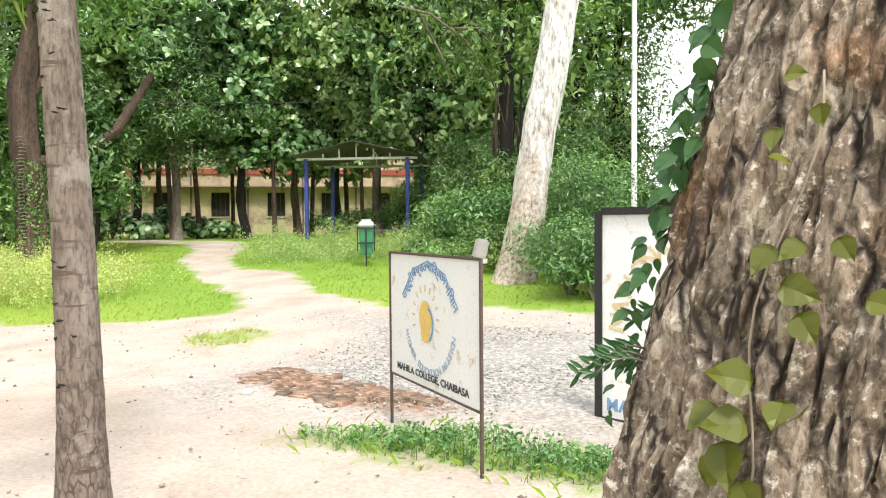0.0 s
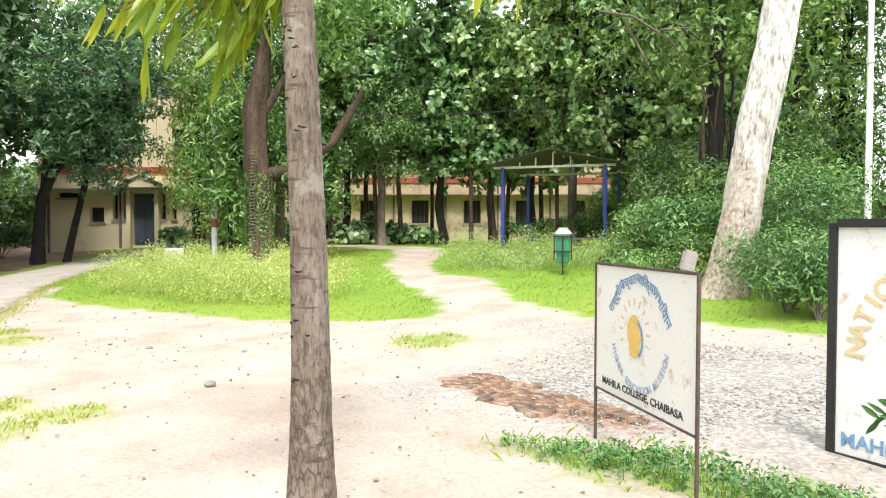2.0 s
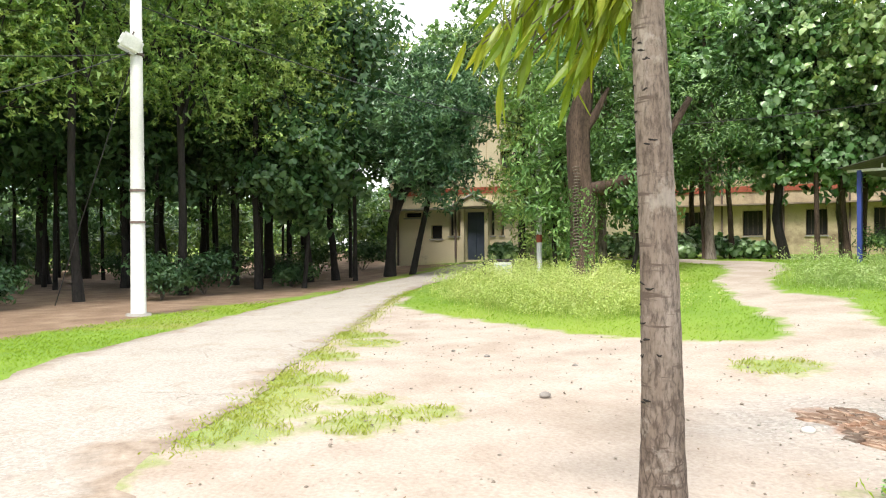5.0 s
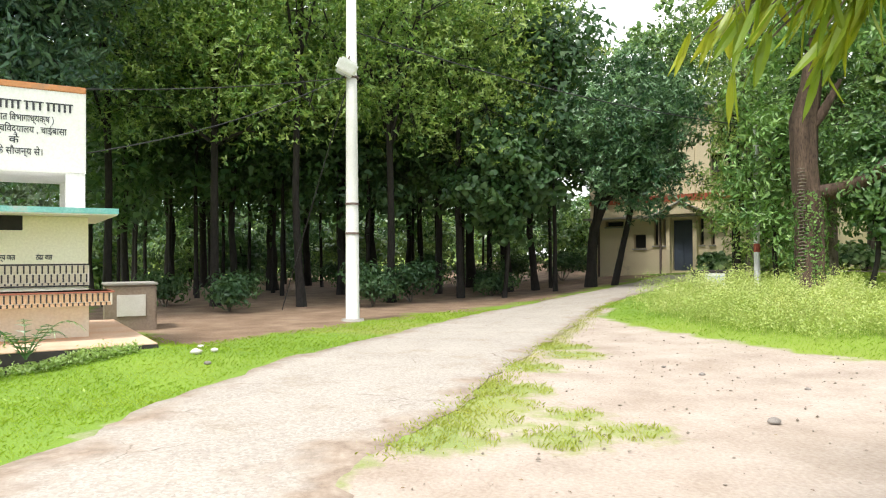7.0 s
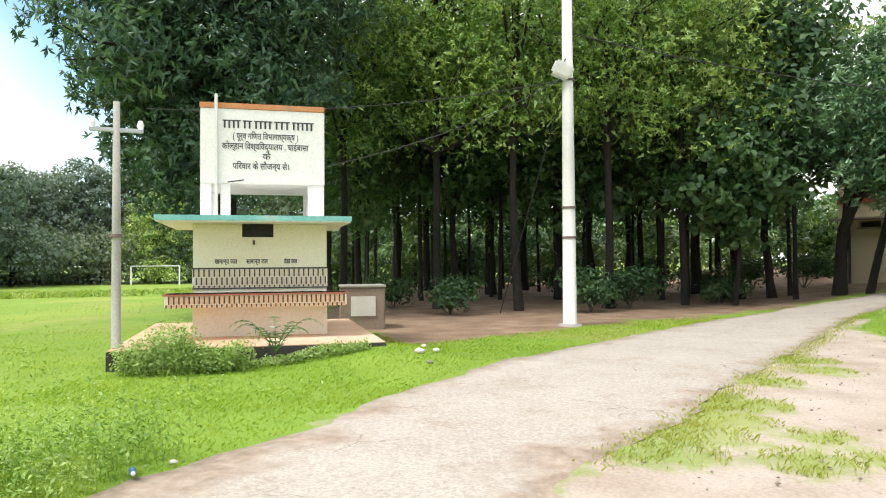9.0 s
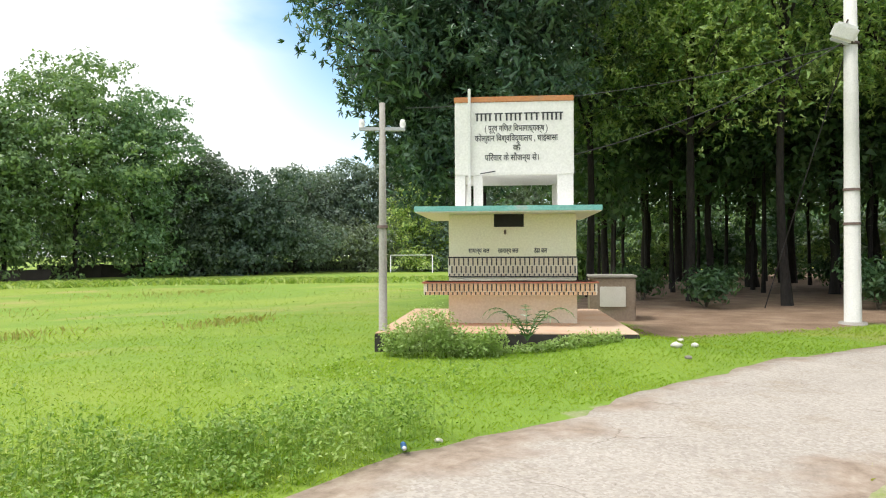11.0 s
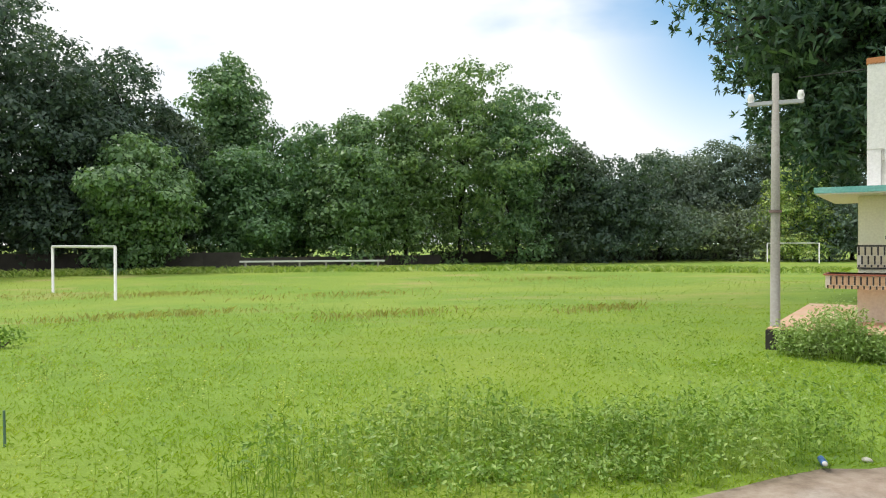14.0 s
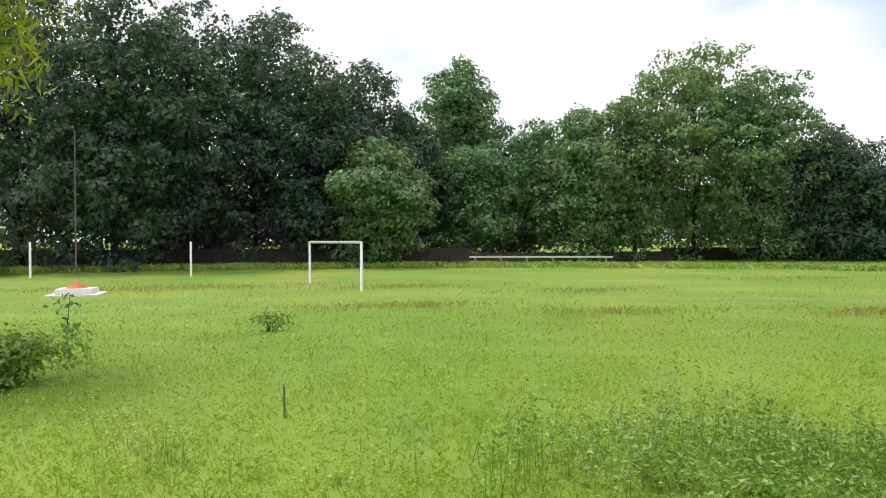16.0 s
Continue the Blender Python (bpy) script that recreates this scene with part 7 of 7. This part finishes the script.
off_path = lambda X, Y: off_plinth(X, Y) & (signed(SAND, X, Y) < -0.05) & (signed(road_poly, X, Y) < -0.05) & (signed(EARTH, X, Y) < 0.1)
rng = np.random.default_rng(51)
X, Y = scatter(110000, 98, 205, 3.2, 20, rng, 1.5)
k = off_path(X, Y)
stuff("grass", *blades(X[k], Y[k], 0.024, rng, 0.0035, 1.9), M["grass"], "short bright green grass of the field", "grass")
X, Y = scatter(16000, 98, 205, 18, 60, rng, 0.8)
k = off_path(X, Y) & (np.sin(X * 0.35 + 1.3 * np.sin(Y * 0.21)) + 0.6 * rng.normal(0, 1, len(X)) > 0.1)
stuff("grass", *blades(X[k], Y[k], 0.05, rng, 0.014, 1.8), M["grass"], "short uneven grass of the playing field", "grass")
X, Y = scatter(22000, 98, 205, 10, 60, rng, 0.9)
k = off_path(X, Y) & (np.sin(X * 0.23 + 2.0 + np.sin(Y * 0.3)) + 0.5 * rng.normal(0, 1, len(X)) > 0.9)
stuff("dry_grass", *blades(X[k], Y[k], 0.07, rng, 0.012, 1.5), M["grass_dry"], "drier straw-green tufts in the field", "grass")
red = []
for cx0, cy0, rx, ry, m_ in ((4.5, -36, 6.5, 1.6, 5000), (-6.5, -33.5, 3.5, 1.2, 2200), (-3.9, -20.5, 2.6, 1.0, 1800), (-12.7, -12.5, 1.3, 0.6, 800), (-13, -28, 4, 1.5, 1500), (-30, -34, 6, 2, 1800), (-8, -15, 1.6, 0.7, 700)):
    m_ = m_ // 3
    red.append(np.stack([cx0 + rx * rng.normal(0, 0.6, m_), cy0 + ry * rng.normal(0, 0.75, m_)], -1))
red = np.concatenate(red)
stuff("seeding_grass", *blades(red[:, 0], red[:, 1], 0.13, rng, 0.011, 1.0), M["grass_red"], "reddish seeding grass in the playing field", "grass")
X, Y = scatter(26000, 118, 202, 57, 63, rng)
k = np.sin(X * 0.9 + 1.2 * np.sin(Y * 0.7)) + 0.7 * rng.normal(0, 1, len(X)) > -0.2
X, Y = X[k], Y[k]
stuff("grass", *blades(X, Y, 0.36, rng, 0.035, 1.6), M["leaf_field_weed"], "tall rank grass along the field wall", "grass")
X, Y = -24 + 23 * rng.random(70000), 5.5 + 14.5 * rng.random(70000)
k = off_path(X, Y)
stuff("grass", *blades(X[k], Y[k], 0.03, rng, 0.004, 1.8), M["grass"], "short green lawn beside the path", "grass")
X, Y = -20 + 13 * rng.random(60000), -6 + 11 * rng.random(60000)
k = off_path(X, Y) & (signed(road_poly, X, Y) > -4.5)
stuff("grass", *blades(X[k], Y[k], 0.03, rng, 0.0035, 1.9), M["grass"], "short grass verge beside the lane", "grass")
tx, ty = [], []
for (x, y), r in PATCHES:
    m_ = int(3000 * r * r) + 200
    q, a = r * 1.1 * np.sqrt(rng.random(m_)), rng.random(m_) * 6.283
    keep = np.sin(q * 9 + a * 3) + rng.normal(0, 0.7, m_) > 0.0
    tx.append((x + q * np.cos(a))[keep])
    ty.append((y + q * np.sin(a))[keep])
P_ = outline(ROAD_RIGHT, 400)
P_ = P_[(P_[:, 0] < -5.6) & (P_[:, 0] > -20)]
e = P_[rng.integers(0, len(P_), 3600)] + rng.normal(0, 0.12, (3600, 2)) + [0.06, 0.06]
tx.append(e[:, 0])
ty.append(e[:, 1])
stuff("grass", *blades(np.concatenate(tx), np.concatenate(ty), 0.036, rng, 0.004, 1.3), M["grass_dry"], "thin tufts of grass in the sand", "grass")
X, Y = -4.5 + 6.5 * rng.random(3200), 3.5 + 1.6 * rng.random(3200)
k = signed(STRIP, X, Y) + rng.normal(0, 0.12, len(X)) > 0
stuff("grass", *blades(X[k], Y[k], 0.06, rng, 0.004, 1.3), M["grass"], "green grass round the sign's posts", "grass")
X, Y = -3.2 + 2.6 * rng.random(460), 4.2 + 0.7 * rng.random(460)
k = signed(STRIP, X, Y) > 0
stuff("weeds", *weeds(X[k], Y[k], 0.16, rng, 0.04, 9), M["leaf_shrub"], "leafy green weeds under the sign", "weeds")


def mound(n, cx0, cy0, rx, ry, rng, rot=0.0):
    a, q = rng.random(n) * 6.283, np.sqrt(rng.random(n))
    u, v = q * np.cos(a) * rx, q * np.sin(a) * ry
    c, s = math.cos(radians(rot)), math.sin(radians(rot))
    return cx0 + u * c - v * s, cy0 + u * s + v * c


X, Y = mound(5000, -14.9, 9.2, 4.6, 1.7, rng, -8)
X, Y = X + rng.normal(0, 0.5, len(X)), Y + rng.normal(0, 0.35, len(Y))
k = off_path(X, Y)
stuff("weeds", *weeds(X[k], Y[k], 0.72, rng, 0.05, 12, 0.005), M["leaf_weed"], "pale fluffy flowering weeds on the grass island", "weeds")
X, Y = mound(1500, -9.0, 14.2, 2.2, 1.0, rng, 20)
X, Y = X + rng.normal(0, 0.5, len(X)), Y + rng.normal(0, 0.4, len(Y))
k = off_path(X, Y) & (np.hypot(X + 7.72, Y - 13.05) > 0.45)
stuff("weeds", *weeds(X[k], Y[k], 0.68, rng, 0.05, 12, 0.005), M["leaf_weed"], "pale flowering weeds round the bin", "weeds")
X, Y = mound(900, -3.6, -3.8, 1.9, 0.45, rng, 155)
X, Y = X + rng.normal(0, 0.45, len(X)), Y + rng.normal(0, 0.35, len(Y))
k = off_path(X, Y)
stuff("weeds", *weeds(X[k], Y[k], 0.46, rng, 0.042, 14, 0.004), M["leaf_field_weed"], "tall leafy weeds at the edge of the field", "weeds")
X, Y = scatter(1700, 128, 200, 4.2, 9.5, rng, 1.3)
k = off_path(X, Y) & (np.sin(X * 1.7 + Y) + 0.8 * rng.normal(0, 1, len(X)) > 0.5)
stuff("weeds", *weeds(X[k], Y[k], 0.24, rng, 0.032, 10), M["leaf_field_weed"], "small leafy weeds in the near grass", "weeds")
X, Y = scatter(5000, 105, 200, 8, 40, rng, 1.0)
k = off_path(X, Y) & (np.sin(X * 0.5 + 1.4 * np.sin(Y * 0.4)) + 0.5 * rng.normal(0, 1, len(X)) > 1.0)
stuff("weeds", *weeds(X[k], Y[k], 0.26, rng, 0.05, 8), M["leaf_field_weed"], "scattered seeding weeds in the field", "weeds")
kd = Matrix.Rotation(radians(KAZ), 3, "Z")
def k_at(x, y):
    v = kd @ Vector((x, y, 0))
    return KX + v.x, KY + v.y
bx0, by0 = k_at(-1.0, -2.0)
X, Y = mound(430, bx0, by0, 0.9, 0.28, rng, KAZ)
stuff("weeds", *weeds(X, Y, 0.6, rng, 0.055, 16), M["leaf_weed"], "bushy green weeds against the kiosk's plinth", "weeds")
bx0, by0 = k_at(0.6, -1.75)
X, Y = mound(260, bx0, by0, 1.0, 0.15, rng, KAZ)
stuff("weeds", *weeds(X, Y, 0.14, rng, 0.05, 9), M["leaf_weed"], "low weeds along the kiosk's plinth", "weeds")
# young palm before the kiosk
pm = thing("palm", pose(*k_at(0.2, -1.8), 0.12), "small potted-size palm with arching fronds", "palm")
for k in range(10):
    a = radians(20 + k * 37)
    L = 0.46 + 0.1 * (k % 3)
    run = [(math.cos(a) * L * f, math.sin(a) * L * f, 0.1 + 0.75 * L * math.sin(f * 2.1)) for f in np.linspace(0, 1, 9)]
    Vs, Fs = [Vector(p) for p in run], []
    for q in range(1, 9):
        p = Vector(run[q])
        t_ = (p - Vector(run[q - 1])).normalized()
        s_ = t_.cross(Vector((0, 0, 1))).normalized()
        for sg in (-1, 1):
            b0 = len(Vs)
            w_ = 0.11 * math.sin(math.pi * (0.15 + 0.8 * q / 9))
            Vs += [p - t_ * 0.03, p + s_ * sg * w_ + t_ * 0.08 - Vector((0, 0, 0.05))]
            Fs.append((q, b0, b0 + 1))
        Fs.append((q - 1, q, b0))
    me = bpy.data.meshes.new("frond")
    me.from_pydata([tuple(v) for v in Vs], [], Fs)
    me.materials.append(M["leaf_wood"])
    fr = part("frond", me, pm)
    part("rib", tubes("rib", [(run, np.linspace(0.008, 0.002, 9))], M["leaf_wood"], 5), fr)
shrub(2.4, -8.4, 0.5, 1.1, 481, M["leaf_field_weed"], 2600, 0.07, "low leafy bush in the field grass", 0.5, group="field bushes")
shrub(-0.3, -13.5, 0.3, 0.8, 482, M["leaf_field_weed"], 300, 0.07, "low leafy bush in the field grass", 0.5, group="field bushes")
sp = thing("sapling", on(2.22, -10.2), "thin young sapling with a few leaves", "sapling")
part("stem", tubes("stem", [([(0, 0, -0.05), (0.02, 0, 0.4), (-0.02, 0, 0.85)], [0.008, 0.006, 0.003])], M["bark_dark"], 6), sp)
rng = np.random.default_rng(61)
C = np.stack([rng.normal(0, 0.1, 40), rng.normal(0, 0.1, 40), 0.3 + 0.55 * rng.random(40)], -1)
V, F = leaves(C, rng.normal(0, 0.4, (40, 3)) + [0, 0, 1], 0.1, rng, 0.6)
part("foliage", mesh_np("foliage", V, F, M["leaf_shrub"]), sp)
sk = thing("stake", on(-0.29, -6.35), "short green stake standing in the grass", "stake")
part("stake", tubes("stake", [([(0, 0, -0.05), (0.005, 0, 0.27)], [0.012, 0.01])], M["leaf_mango"], 6), sk)
# drooping tree at the field's near side
standing(*polar(200.5, 11), 2.9, 6.5, 3.4, 483, M["leaf_ashoka"], 4500, 0.2, "light-green tree with long drooping leaves", 0.09, slim=0.2, droop=1.0, lobes_n=8)
